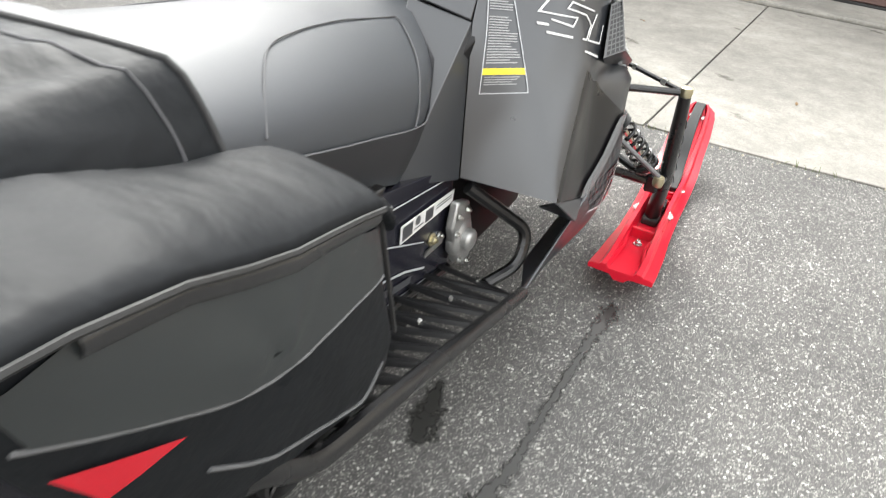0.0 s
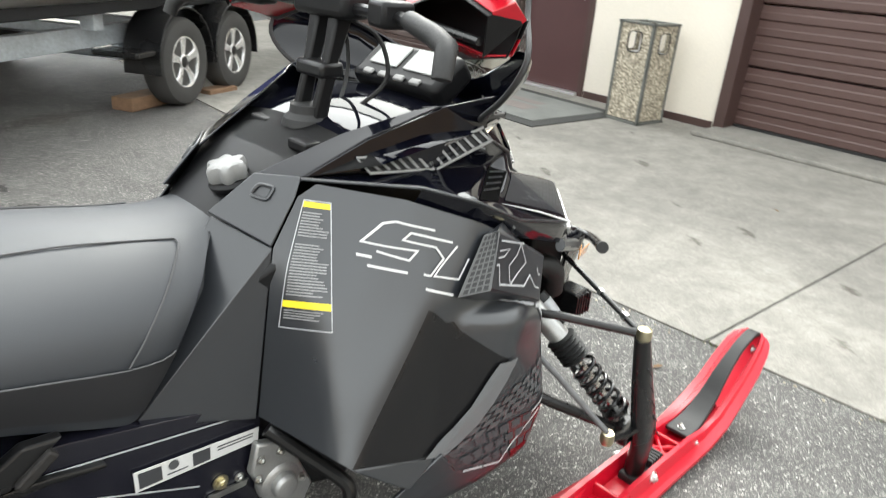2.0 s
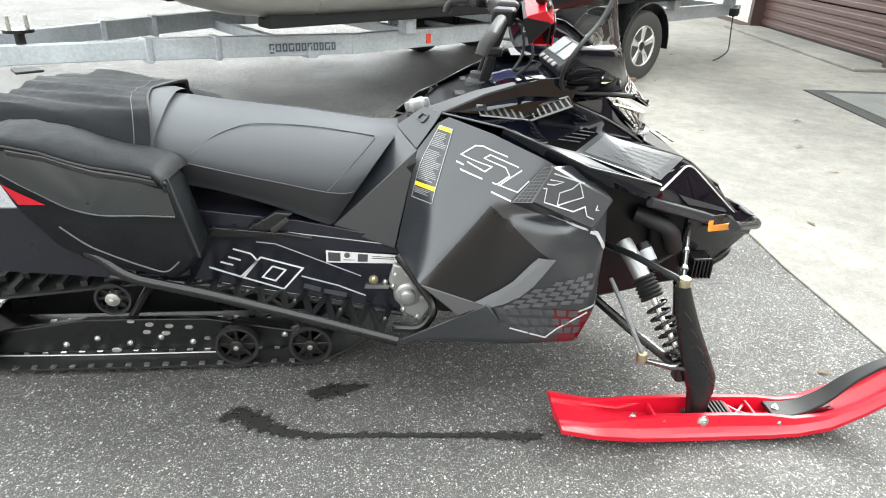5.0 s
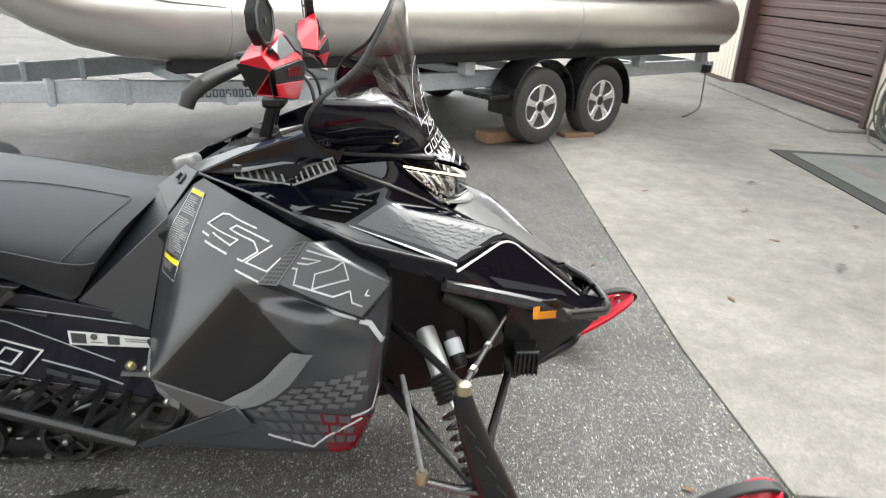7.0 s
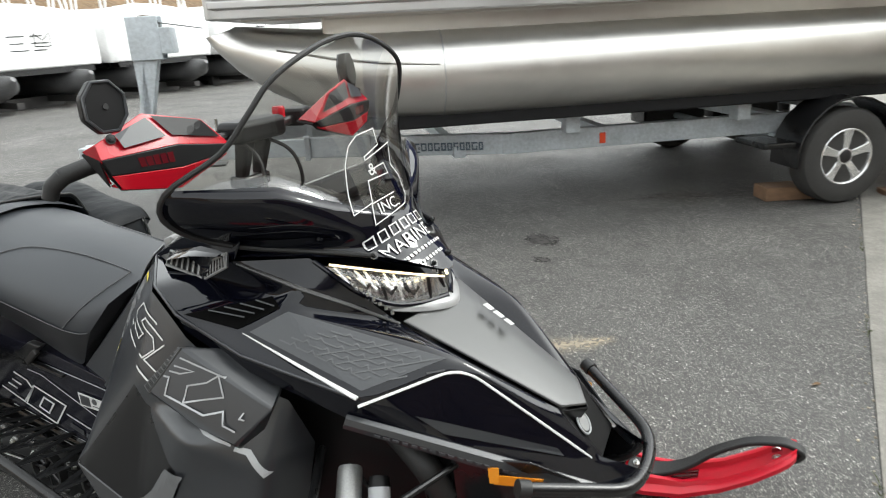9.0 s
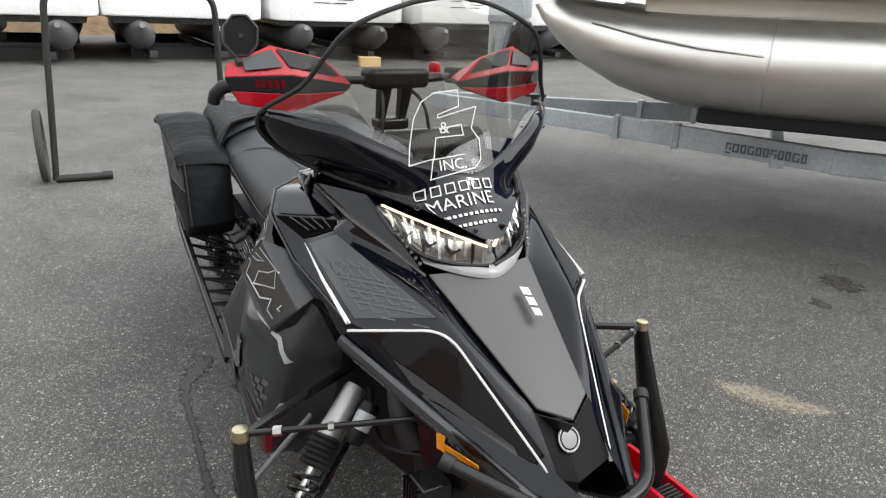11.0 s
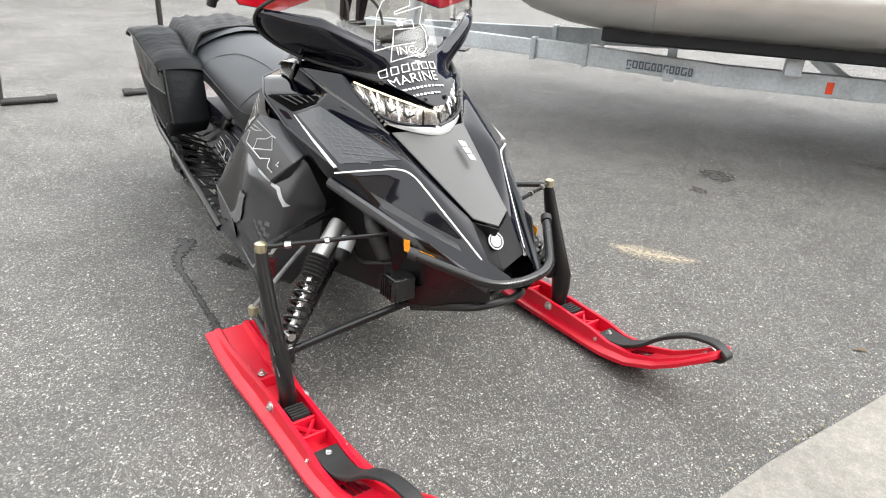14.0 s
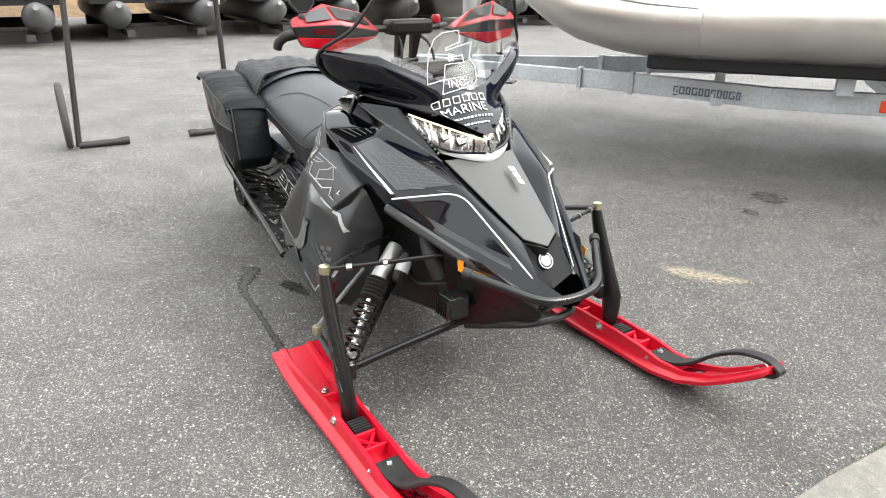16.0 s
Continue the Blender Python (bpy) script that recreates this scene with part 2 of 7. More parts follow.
RED_GLOSS = surface("red_guard_plastic", (0.40, 0.005, 0.015), 0.25, grain=400, bump=0.03, vary=0.08)
# dark red of small marks; on the flank it paints the ski's reflection
RED_DARK = surface("dark_red_marks_and_reflection", (0.075, 0.004, 0.007), 0.14, grain=400, bump=0.03, coat=0.3)
RUBBER = surface("black_rubber", (0.012, 0.012, 0.012), 0.6, grain=260, bump=0.3, vary=0.25)
TYRE = surface("dusty_tyre_rubber", (0.045, 0.044, 0.042), 0.85, grain=180, bump=0.4, vary=0.25, blotch=8)
STEEL = surface("bright_steel", (0.60, 0.60, 0.58), 0.28, 1.0, grain=500, bump=0.05, vary=0.1)
CHROME = surface("polished_rim", (0.80, 0.80, 0.80), 0.22, 0.75, grain=100, bump=0.0, vary=0.04)
STRIP = surface("dull_grey_green_steel", (0.16, 0.165, 0.15), 0.55, 0.3, grain=200, bump=0.1, vary=0.3)
OLD_ALU = surface("dull_hull_aluminium", (0.13, 0.13, 0.132), 0.55, 0.5, grain=60, bump=0.1, vary=0.35)
LATTICE = surface("dull_black_casting", (0.0045, 0.0045, 0.005), 0.45, spec=0.25, grain=400, bump=0.2, vary=0.3)
BLACK_STEEL = surface("black_powder_coat", (0.0075, 0.0075, 0.008), 0.28, grain=500, bump=0.06)
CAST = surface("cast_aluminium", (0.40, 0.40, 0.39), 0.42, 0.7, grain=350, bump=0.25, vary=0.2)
BRASS = surface("zinc_yellow_steel", (0.55, 0.50, 0.34), 0.35, 1.0, grain=400, bump=0.1)
WHITE = surface("white_print", (0.58, 0.58, 0.57), 0.4, grain=300, bump=0.0, vary=0.04)
SILVER = surface("silver_print", (0.40, 0.41, 0.42), 0.35, 0.1, grain=300, bump=0.0, vary=0.08)
GREY_PRINT = surface("grey_print", (0.075, 0.077, 0.08), 0.4, grain=400, bump=0.0, vary=0.08)
DIM_PRINT = surface("dim_grey_print", (0.045, 0.046, 0.05), 0.4, grain=400, bump=0.0, vary=0.08)
YELLOW = surface("yellow_print", (0.80, 0.62, 0.02), 0.4, grain=300, bump=0.0, vary=0.05)
ORANGE = surface("amber_reflector", (0.75, 0.28, 0.01), 0.2, grain=300, bump=0.1, coat=0.6)
TUNNEL = surface("black_anodised_tunnel", (0.009, 0.009, 0.0145), 0.24, 0.0, spec=0.5, grain=120, bump=0.02)
GALV = surface("galvanised_steel", (0.50, 0.54, 0.57), 0.5, 0.45, grain=45, bump=0.05, vary=0.22, blotch=5)
ALU = surface("brushed_pontoon_aluminium", (0.73, 0.715, 0.685), 0.36, 1.0, grain=260, bump=0.05, vary=0.10, blotch=1.6, stretch=(1, 6, 6), rough_vary=0.12)
ALU_RAIL = surface("anodised_deck_edge", (0.62, 0.62, 0.62), 0.38, 0.85, grain=200, bump=0.04, vary=0.06)
CARPET = surface("black_bunk_carpet", (0.011, 0.011, 0.012), 0.95, grain=300, bump=0.8, vary=0.3)
BLUE = surface("blue_fence_panel", (0.012, 0.022, 0.16), 0.3, grain=50, bump=0.02, coat=0.5)
WRAP = surface("white_shrink_wrap", (0.66, 0.66, 0.655), 0.45, grain=14, bump=0.5, vary=0.05, blotch=2, dist=0.02)
WOOD = surface("weathered_plank", (0.20, 0.12, 0.07), 0.85, grain=60, bump=0.7, vary=0.4, stretch=(1, 8, 8))
NEW_WOOD = surface("new_lumber", (0.62, 0.44, 0.22), 0.8, grain=60, bump=0.4, vary=0.2)
DOOR_BROWN = surface("brown_garage_door", (0.082, 0.046, 0.040), 0.5, grain=60, bump=0.15, vary=0.14, blotch=1.5, stretch=(1, 0.4, 5))
DOOR_MAROON = surface("maroon_entry_door", (0.070, 0.030, 0.030), 0.45, grain=90, bump=0.05, vary=0.12)
TRIM_BROWN = surface("brown_metal_trim", (0.060, 0.034, 0.030), 0.45, grain=80, bump=0.05, vary=0.15)
WALL = surface("cream_metal_siding", (0.72, 0.67, 0.58), 0.55, grain=60, bump=0.08, vary=0.06, blotch=1.2)
MAT_RUBBER = surface("dark_rubber_mat", (0.035, 0.036, 0.034), 0.85, grain=200, bump=0.5, vary=0.3)
MAT_WORN = surface("worn_mat_carpet", (0.15, 0.155, 0.145), 0.95, grain=160, bump=0.7, vary=0.3, blotch=4)
MAT_RED = surface("faded_red_mat_print", (0.165, 0.142, 0.132), 0.95, grain=160, bump=0.6, vary=0.3)
HOSE = surface("grey_green_hose", (0.085, 0.095, 0.080), 0.5, grain=200, bump=0.1, vary=0.2)
PEBBLES = speckled("exposed_pebble_concrete", (0.16, 0.14, 0.10), (0.62, 0.56, 0.44), (0.36, 0.32, 0.25), 70, 0.8, 0.15, share=0.4, bump=1.0)
HILL = surface("dry_brown_hillside", (0.13, 0.085, 0.045), 0.95, grain=3, bump=0.6, vary=0.45, blotch=0.35, dist=0.2)
RUST = surface("dark_worn_steel", (0.035, 0.033, 0.032), 0.55, 0.5, grain=150, bump=0.2, vary=0.3)
WET = blotted("wet_oil_stain", (0.019, 0.0187, 0.017), 0.42, edge=0.42, scale=40)
OLD_OIL = blotted("old_oil_stain", (0.042, 0.040, 0.036), 0.6, edge=0.50, scale=26)
FAINT = blotted("faint_old_stain", (0.11, 0.096, 0.078), 0.8, edge=0.50, scale=30, span=0.5, most=0.6)
DIRT = blotted("pale_sand_dusting", (0.36, 0.31, 0.235), 0.95, edge=0.36, scale=45, span=0.6, most=0.75)
SCREEN = clear("smoked_windshield", (0.70, 0.70, 0.68), 0.015)
LENS = clear("headlight_cover", (0.93, 0.93, 0.93), 0.02)
CAP_AND_GLEAM = surface("pale_grey_plastic_and_gleam", (0.22, 0.22, 0.215), 0.38, grain=500, bump=0.05, vary=0.08)
PALE_LCD = surface("pale_lcd", (0.36, 0.37, 0.36), 0.12, grain=100, bump=0, vary=0.05)
LABEL_GREY = surface("small_grey_print", (0.30, 0.30, 0.30), 0.5, grain=300, bump=0.0, vary=0.05)
CHIN = surface("pale_grey_gloss", (0.30, 0.30, 0.30), 0.18, grain=300, bump=0.0, vary=0.04)
# dark skid plastic; also puts shade into one flank facet
SKID_AND_SHADE = surface("skid_plastic_and_facet_shade", (0.0065, 0.0065, 0.0072), 0.28, spec=0.40, grain=700, bump=0.06, vary=0.15, dist=0.0004)
BAND_PRINT = surface("light_grey_print", (0.125, 0.128, 0.132), 0.36, grain=400, bump=0.0, vary=0.08)
LED = glow("led_strip", (1.0, 0.80, 0.50), 1.3)

# ---- builders ----
from mathutils.bvhtree import BVHTree


def part(name, bm, material, parent=None, label="", smooth=35, bevel=0.0, segs=2, limit=28, harden=False):
    """Links a bmesh as one mesh object under a thing or a part."""
    bmesh.ops.recalc_face_normals(bm, faces=bm.faces[:])
    me = bpy.data.meshes.new(name)
    bm.to_mesh(me)
    bm.free()
    me.materials.append(material)
    ob = new(name, me)
    if parent is not None:
        ob.parent = parent
        ob.matrix_parent_inverse = parent.matrix_world.inverted()
    if smooth:
        me.shade_smooth()
        me.set_sharp_from_angle(angle=radians(smooth))
    if bevel:
        b = ob.modifiers.new("bevel", "BEVEL")
        b.width, b.segments, b.limit_method, b.angle_limit = bevel, segs, "ANGLE", radians(limit)
        b.harden_normals = harden
    return tagged(ob, label)


def thing(name, label, category, at=(0, 0, 0), group="", kind=""):
    ob = new(name)
    ob.matrix_world = Matrix.Translation(at)
    ob.empty_display_size = 0.1
    bpy.context.view_layer.update()
    return tagged(ob, label, category, group, kind)


def shell(verts, faces, thick=0.0):
    """Faces between named points; thick: metres of wall, laid inwards."""
    bm = bmesh.new()
    made = {k: bm.verts.new(v) for k, v in verts.items()}
    for f in faces:
        bm.faces.new([made[k] for k in (f.split() if isinstance(f, str) else f)])
    if thick:
        bmesh.ops.recalc_face_normals(bm, faces=bm.faces[:])
        bmesh.ops.solidify(bm, geom=bm.faces[:], thickness=thick)
    return bm


def box(x0, x1, y0, y1, z0, z1):
    bm = bmesh.new()
    bmesh.ops.create_cube(bm, size=1, matrix=Matrix.Translation(((x0 + x1) / 2, (y0 + y1) / 2, (z0 + z1) / 2)) @ Matrix.Diagonal((x1 - x0, y1 - y0, z1 - z0, 1)))
    return bm


def turned(bm, m):
    bmesh.ops.transform(bm, matrix=m, verts=bm.verts[:])
    return bm


def join(*bms):
    out = bmesh.new()
    for b in bms:
        me = bpy.data.meshes.new("join")
        b.to_mesh(me)
        b.free()
        out.from_mesh(me)
        bpy.data.meshes.remove(me)
    return out


def rounded(points, r, n=5, closed=False):
    """A line of points with its corners rounded off."""
    pts = [Vector(p) for p in points]
    out = []
    for i, p in enumerate(pts):
        if not closed and i in (0, len(pts) - 1):
            out.append(p)
            continue
        a, b = pts[i - 1] - p, pts[(i + 1) % len(pts)] - p
        d = min(r, a.length * 0.45, b.length * 0.45)
        s, e = p + a.normalized() * d, p + b.normalized() * d
        for k in range(n + 1):
            t = k / n
            out.append((1 - t) ** 2 * s + 2 * t * (1 - t) * p + t * t * e)
    return out


def rod(points, r, segs=10, closed=False, flat=1.0, ends=True):
    """A round bar along points; r may be one radius or one for each point; flat squeezes it."""
    pts = [Vector(p) for p in points]
    rs = r if isinstance(r, (list, tuple)) else [r] * len(pts)
    bm, rings, up = bmesh.new(), [], None
    count = len(pts)
    for i, p in enumerate(pts):
        nxt = pts[(i + 1) % count] if closed or i + 1 < count else p
        prv = pts[i - 1] if closed or i else p
        d = (nxt - prv).normalized()
        if up is None:
            up = Vector((0, 0, 1)) if abs(d.z) < 0.9 else Vector((0, 1, 0))
        side = d.cross(up).normalized()
        up = side.cross(d).normalized()
        rings.append([bm.verts.new(p + rs[i] * (math.cos(2 * math.pi * k / segs) * side + flat * math.sin(2 * math.pi * k / segs) * up)) for k in range(segs)])
    for i in range(count if closed else count - 1):
        a, b = rings[i], rings[(i + 1) % count]
        for k in range(segs):
            bm.faces.new((a[k], a[(k + 1) % segs], b[(k + 1) % segs], b[k]))
    if ends and not closed:
        bm.faces.new(rings[0][::-1])
        bm.faces.new(rings[-1])
    return bm


def loft(rings, closed=False, caps=True):
    """A skin over rings of equally many points."""
    bm = bmesh.new()
    rows = [[bm.verts.new(p) for p in ring] for ring in rings]
    n = len(rows[0])
    for a, b in zip(rows, rows[1:]):
        for k in range(n if closed else n - 1):
            bm.faces.new((a[k], a[(k + 1) % n], b[(k + 1) % n], b[k]))
    if caps and closed:
        bm.faces.new(rows[0][::-1])
        bm.faces.new(rows[-1])
    bm.normal_update()
    return bm


def slab(outline, axis, at, thick):
    """A flat piece: an outline of pairs, set across an axis at a place, and so thick."""
    bm, n = bmesh.new(), "xyz".index(axis)
    def lay(u, v, d):
        c = [u, v]
        c.insert(n, d)
        return c
    a = [bm.verts.new(lay(u, v, at)) for u, v in outline]
    b = [bm.verts.new(lay(u, v, at + thick)) for u, v in outline]
    bm.faces.new(a)
    bm.faces.new(b[::-1])
    for k in range(len(a)):
        j = (k + 1) % len(a)
        bm.faces.new((a[k], b[k], b[j], a[j]))
    return bm


def lathe(profile, segs=24, m=None):
    """Turns pairs of radius and height about z."""
    bm, rings = bmesh.new(), []
    for r, h in profile:
        rings.append([bm.verts.new((max(r, 1e-4) * math.cos(2 * math.pi * k / segs), max(r, 1e-4) * math.sin(2 * math.pi * k / segs), h)) for k in range(segs)])
    for a, b in zip(rings, rings[1:]):
        for k in range(segs):
            bm.faces.new((a[k], a[(k + 1) % segs], b[(k + 1) % segs], b[k]))
    bm.faces.new(rings[0][::-1])
    bm.faces.new(rings[-1])
    return turned(bm, m) if m else bm


def aim(a, b):
    """The pose of a piece that stands along z, from a towards b."""
    a, b = Vector(a), Vector(b)
    return Matrix.Translation(a) @ (b - a).to_track_quat("Z", "Y").to_matrix().to_4x4()


def bolt(at, way, r=0.011, h=0.008):
    m = aim(at, Vector(at) + Vector(way))
    return join(lathe([(r * 1.5, 0), (r * 1.5, h * 0.3)], 14, m), lathe([(r, h * 0.3), (r, h), (r * 0.8, h * 1.15)], 6, m), lathe([(r * 0.45, h * 1.15), (r * 0.45, h * 1.6)], 8, m))


def spiral(a, b, r, turns, wire, n=14):
    a, b = Vector(a), Vector(b)
    m, length = aim(a, b), (b - a).length
    return rod([m @ Vector((r * math.cos(2 * math.pi * k / n), r * math.sin(2 * math.pi * k / n), length * k / (turns * n))) for k in range(int(turns * n) + 1)], wire, 7)


def bands(o, ux, uy, rows):
    """Flat printed bars on a plane at o: rows of x, y, width, height in the plane's own metres."""
    o, ux, uy = Vector(o), Vector(ux).normalized(), Vector(uy).normalized()
    out = ux.cross(uy)
    bm = bmesh.new()
    for x, y, w, h in rows:
        c = [o + ux * (x + dx * w) + uy * (y + dy * h) for dx, dy in ((0, 0), (1, 0), (1, 1), (0, 1))]
        low, top = [bm.verts.new(p - out * 0.0006) for p in c], [bm.verts.new(p + out * 0.0006) for p in c]
        bm.faces.new(top)
        bm.faces.new(low[::-1])
        for k in range(4):
            bm.faces.new((low[k], low[(k + 1) % 4], top[(k + 1) % 4], top[k]))
    return bm


def stroke(points, w, normal, lift=0.0015, closed=False, thick=0.0008):
    """A printed line of width w along points that lie on a panel."""
    pts, nv = [Vector(p) for p in points], Vector(normal).normalized()
    bm, pairs, n = bmesh.new(), [], len(pts)
    for i, p in enumerate(pts):
        a = (p - pts[i - 1]).normalized() if (i or closed) else None
        b = (pts[(i + 1) % n] - p).normalized() if (i + 1 < n or closed) else None
        d = ((a or b) + (b or a))
        d = d.normalized() if d.length > 1e-6 else (a or b)
        s = d.cross(nv).normalized()
        k = 1.0 / max(0.5, abs(s.dot((a or b).cross(nv).normalized())))
        pairs.append((bm.verts.new(p + nv * lift + s * w / 2 * k), bm.verts.new(p + nv * lift - s * w / 2 * k)))
    for i in range(n if closed else n - 1):
        (a, b), (c, d) = pairs[i], pairs[(i + 1) % n]
        bm.faces.new((a, c, d, b))
    bm.normal_update()
    if thick:
        bmesh.ops.solidify(bm, geom=bm.faces[:], thickness=thick)
    return bm


def text_mesh(text, size, m):
    cu = bpy.data.curves.new("text", "FONT")
    cu.body, cu.size, cu.align_x, cu.align_y, cu.extrude = text, size, "CENTER", "CENTER", 0.0004
    tmp = new("text_tmp", cu)
    bpy.context.view_layer.update()
    me = bpy.data.meshes.new_from_object(tmp.evaluated_get(bpy.context.evaluated_depsgraph_get()))
    bpy.data.objects.remove(tmp)
    bpy.data.curves.remove(cu)
    bm = bmesh.new()
    bm.from_mesh(me)
    bpy.data.meshes.remove(me)
    return turned(bm, m)


def plane_pose(o, ux, uy):
    ux = Vector(ux).normalized()
    n = ux.cross(Vector(uy)).normalized()
    uy = n.cross(ux)
    m = Matrix((ux, uy, n)).transposed().to_4x4()
    m.translation = o
    return m

# ---- ground and pavement ----
bm = bmesh.new()
bmesh.ops.create_grid(bm, x_segments=8, y_segments=8, size=300)
ground = tagged(part("ground", bm, ASPHALT, smooth=0), "grey worn asphalt lot with pale stone specks", "ground", kind="structure")


def pad_edge(y):
    return 0.925 + 0.06 * max(0.0, y - 0.4) + 0.006 * max(0.0, y - 0.4) ** 1.3


def crack_y(x):
    return -0.33 - 0.084 * (x - 0.9)


pavement = thing("pavement", "pale concrete apron slabs before the garage doors", "pavement", (3, 2, 0), kind="structure")
rng = random.Random(3)
for low, high in ((-9.0, None), (None, 16.0)):
    edge = []
    for k in range(41):
        s = k / 40
        if low is None:
            y0 = crack_y(0.93) + 0.005
            y = y0 + (high - y0) * s
        else:
            y1 = crack_y(0.93) - 0.005
            y = low + (y1 - low) * s
        edge.append((pad_edge(y) + rng.uniform(-0.006, 0.006), y))
    last = (5.2, crack_y(5.2) + (0.005 if low is None else -0.005))
    outline = edge + ([(6.6, high), last] if low is None else [last, (4.4, low)])
    part("slab", slab(outline, "z", -0.05, 0.058), CONCRETE, pavement, smooth=0, bevel=0.004)
# dark earth in the joints
part("joint_bed", slab([(0.915, -9), (0.93, 0.5), (1.24, 4.4), (2.1, 16), (6.6, 16), (4.4, -9)], "z", -0.05, 0.051), RUST, pavement, smooth=0)

# ---- building ----
MB = Matrix.Translation((4.5, 0, 0)) @ Matrix.Rotation(-math.atan(0.078), 4, "Z")


def wall_piece(name, y0, y1, z0, z1, x0=0.0, x1=0.25, mat=WALL, parent=None, ribs=0.0):
    bm = box(x0, x1, y0, y1, z0, z1)
    if ribs:
        more, y = [], y0 + ribs / 2
        while y < y1 - 0.04:
            more.append(box(x0 - 0.012, x0 + 0.01, y - 0.018, y + 0.018, z0, z1))
            y += ribs
        bm = join(bm, *more)
    return part(name, turned(bm, MB), mat, parent, smooth=0, bevel=0.003)


TOP = 3.3
building = thing("garage_building", "cream siding workshop building with brown garage doors", "building", (4.6, 2, 0), kind="structure")
for name, y0, y1, z0 in (("wall_1", -9, -3.9, 0), ("wall_2", 1.36, 2.86, 0), ("wall_3", 3.95, 5.2, 0), ("wall_4", 8.95, 16, 0), ("wall_5", -3.9, 1.36, 2.6), ("wall_6", 2.86, 3.95, 2.15), ("wall_7", 5.2, 8.95, 2.6)):
    tagged(wall_piece(name, y0, y1, z0, TOP, parent=building, ribs=0.0 if z0 == 0 and y0 in (1.36, 3.95) else 0.15), "cream ribbed metal siding wall")
part("wall_back", turned(box(5.8, 6.0, -9, 16, 0, TOP), MB), WALL, building, smooth=0)
part("wall_end", turned(join(box(0.25, 5.8, -9, -8.8, 0, TOP), box(0.25, 5.8, 15.8, 16, 0, TOP)), MB), WALL, building, smooth=0)
part("roof", turned(box(-0.06, 6.2, -9.2, 16.2, TOP, TOP + 0.18), MB), TRIM_BROWN, building, smooth=0, bevel=0.01)
for y0, y1 in ((1.38, 2.84), (3.97, 5.18), (8.97, 16), (-9, -3.92)):
    part("baseboard", turned(box(-0.022, 0.0, y0, y1, 0.008, 0.075), MB), TRIM_BROWN, building, smooth=0, bevel=0.003)


def garage_door(y0, y1, number):
    """A sectional door with pressed ribs, its jamb posts and sill."""
    door = thing(f"door_{number}", "closed brown ribbed sectional garage door", "garage door", MB @ Vector((0.15, (y0 + y1) / 2, 0)), kind="structure")
    for s in range(5):
        z, prof = 0.06 + s * 0.51, []
        for k in range(4):
            a = z + 0.006 + k * 0.125
            prof += [(0.165, a), (0.150, a + 0.012), (0.150, a + 0.062), (0.158, a + 0.074), (0.158, a + 0.118)]
        prof += [(0.165, z + 0.504)]
        rings = [[(x, y, zz) for x, zz in prof] for y in (y0 + 0.03, y1 - 0.03)]
        part("door_panel", turned(loft(rings), MB), DOOR_BROWN, door, smooth=0)
    for a, b in ((y0 - 0.0, y0 + 0.1), (y1 - 0.1, y1 + 0.0)):
        part("jamb", turned(box(-0.03, 0.22, a, b, 0, 2.6), MB), TRIM_BROWN, door, smooth=0, bevel=0.004)
    part("bottom_seal", turned(box(0.14, 0.18, y0 + 0.1, y1 - 0.1, 0.05, 0.07), MB), RUBBER, door, smooth=0)
    part("door_sill", turned(box(-0.42, 0.24, y0 - 0.04, y1 - 0.02, 0.0, 0.048), MB), CONCRETE, door, "worn raised concrete sill", smooth=0, bevel=0.018)
    return door


garage_door(-3.9, 1.36, 1)
garage_door(5.2, 8.95, 2)
entry = thing("door_3", "closed maroon steel entry door in a brown frame", "door", MB @ Vector((0.1, 3.4, 0)), kind="structure")
part("door_leaf", turned(box(0.06, 0.11, 2.93, 3.88, 0.03, 2.08), MB), DOOR_MAROON, entry, smooth=0, bevel=0.004)
for a, b, z0, z1 in ((2.86, 2.93, 0, 2.15), (3.88, 3.95, 0, 2.15), (2.93, 3.88, 2.08, 2.15)):
    part("door_frame", turned(box(-0.012, 0.2, a, b, z0, z1), MB), TRIM_BROWN, entry, smooth=0, bevel=0.004)
part("threshold", turned(box(-0.04, 0.2, 2.93, 3.88, 0.0, 0.03), MB), ALU_RAIL, entry, smooth=0, bevel=0.006)
part("door_knob", turned(lathe([(0.012, 0), (0.012, 0.04), (0.028, 0.05), (0.03, 0.065), (0.02, 0.08)], 16, aim((0.06, 3.02, 0.98), (-0.1, 3.02, 0.98))), MB), STEEL, entry)


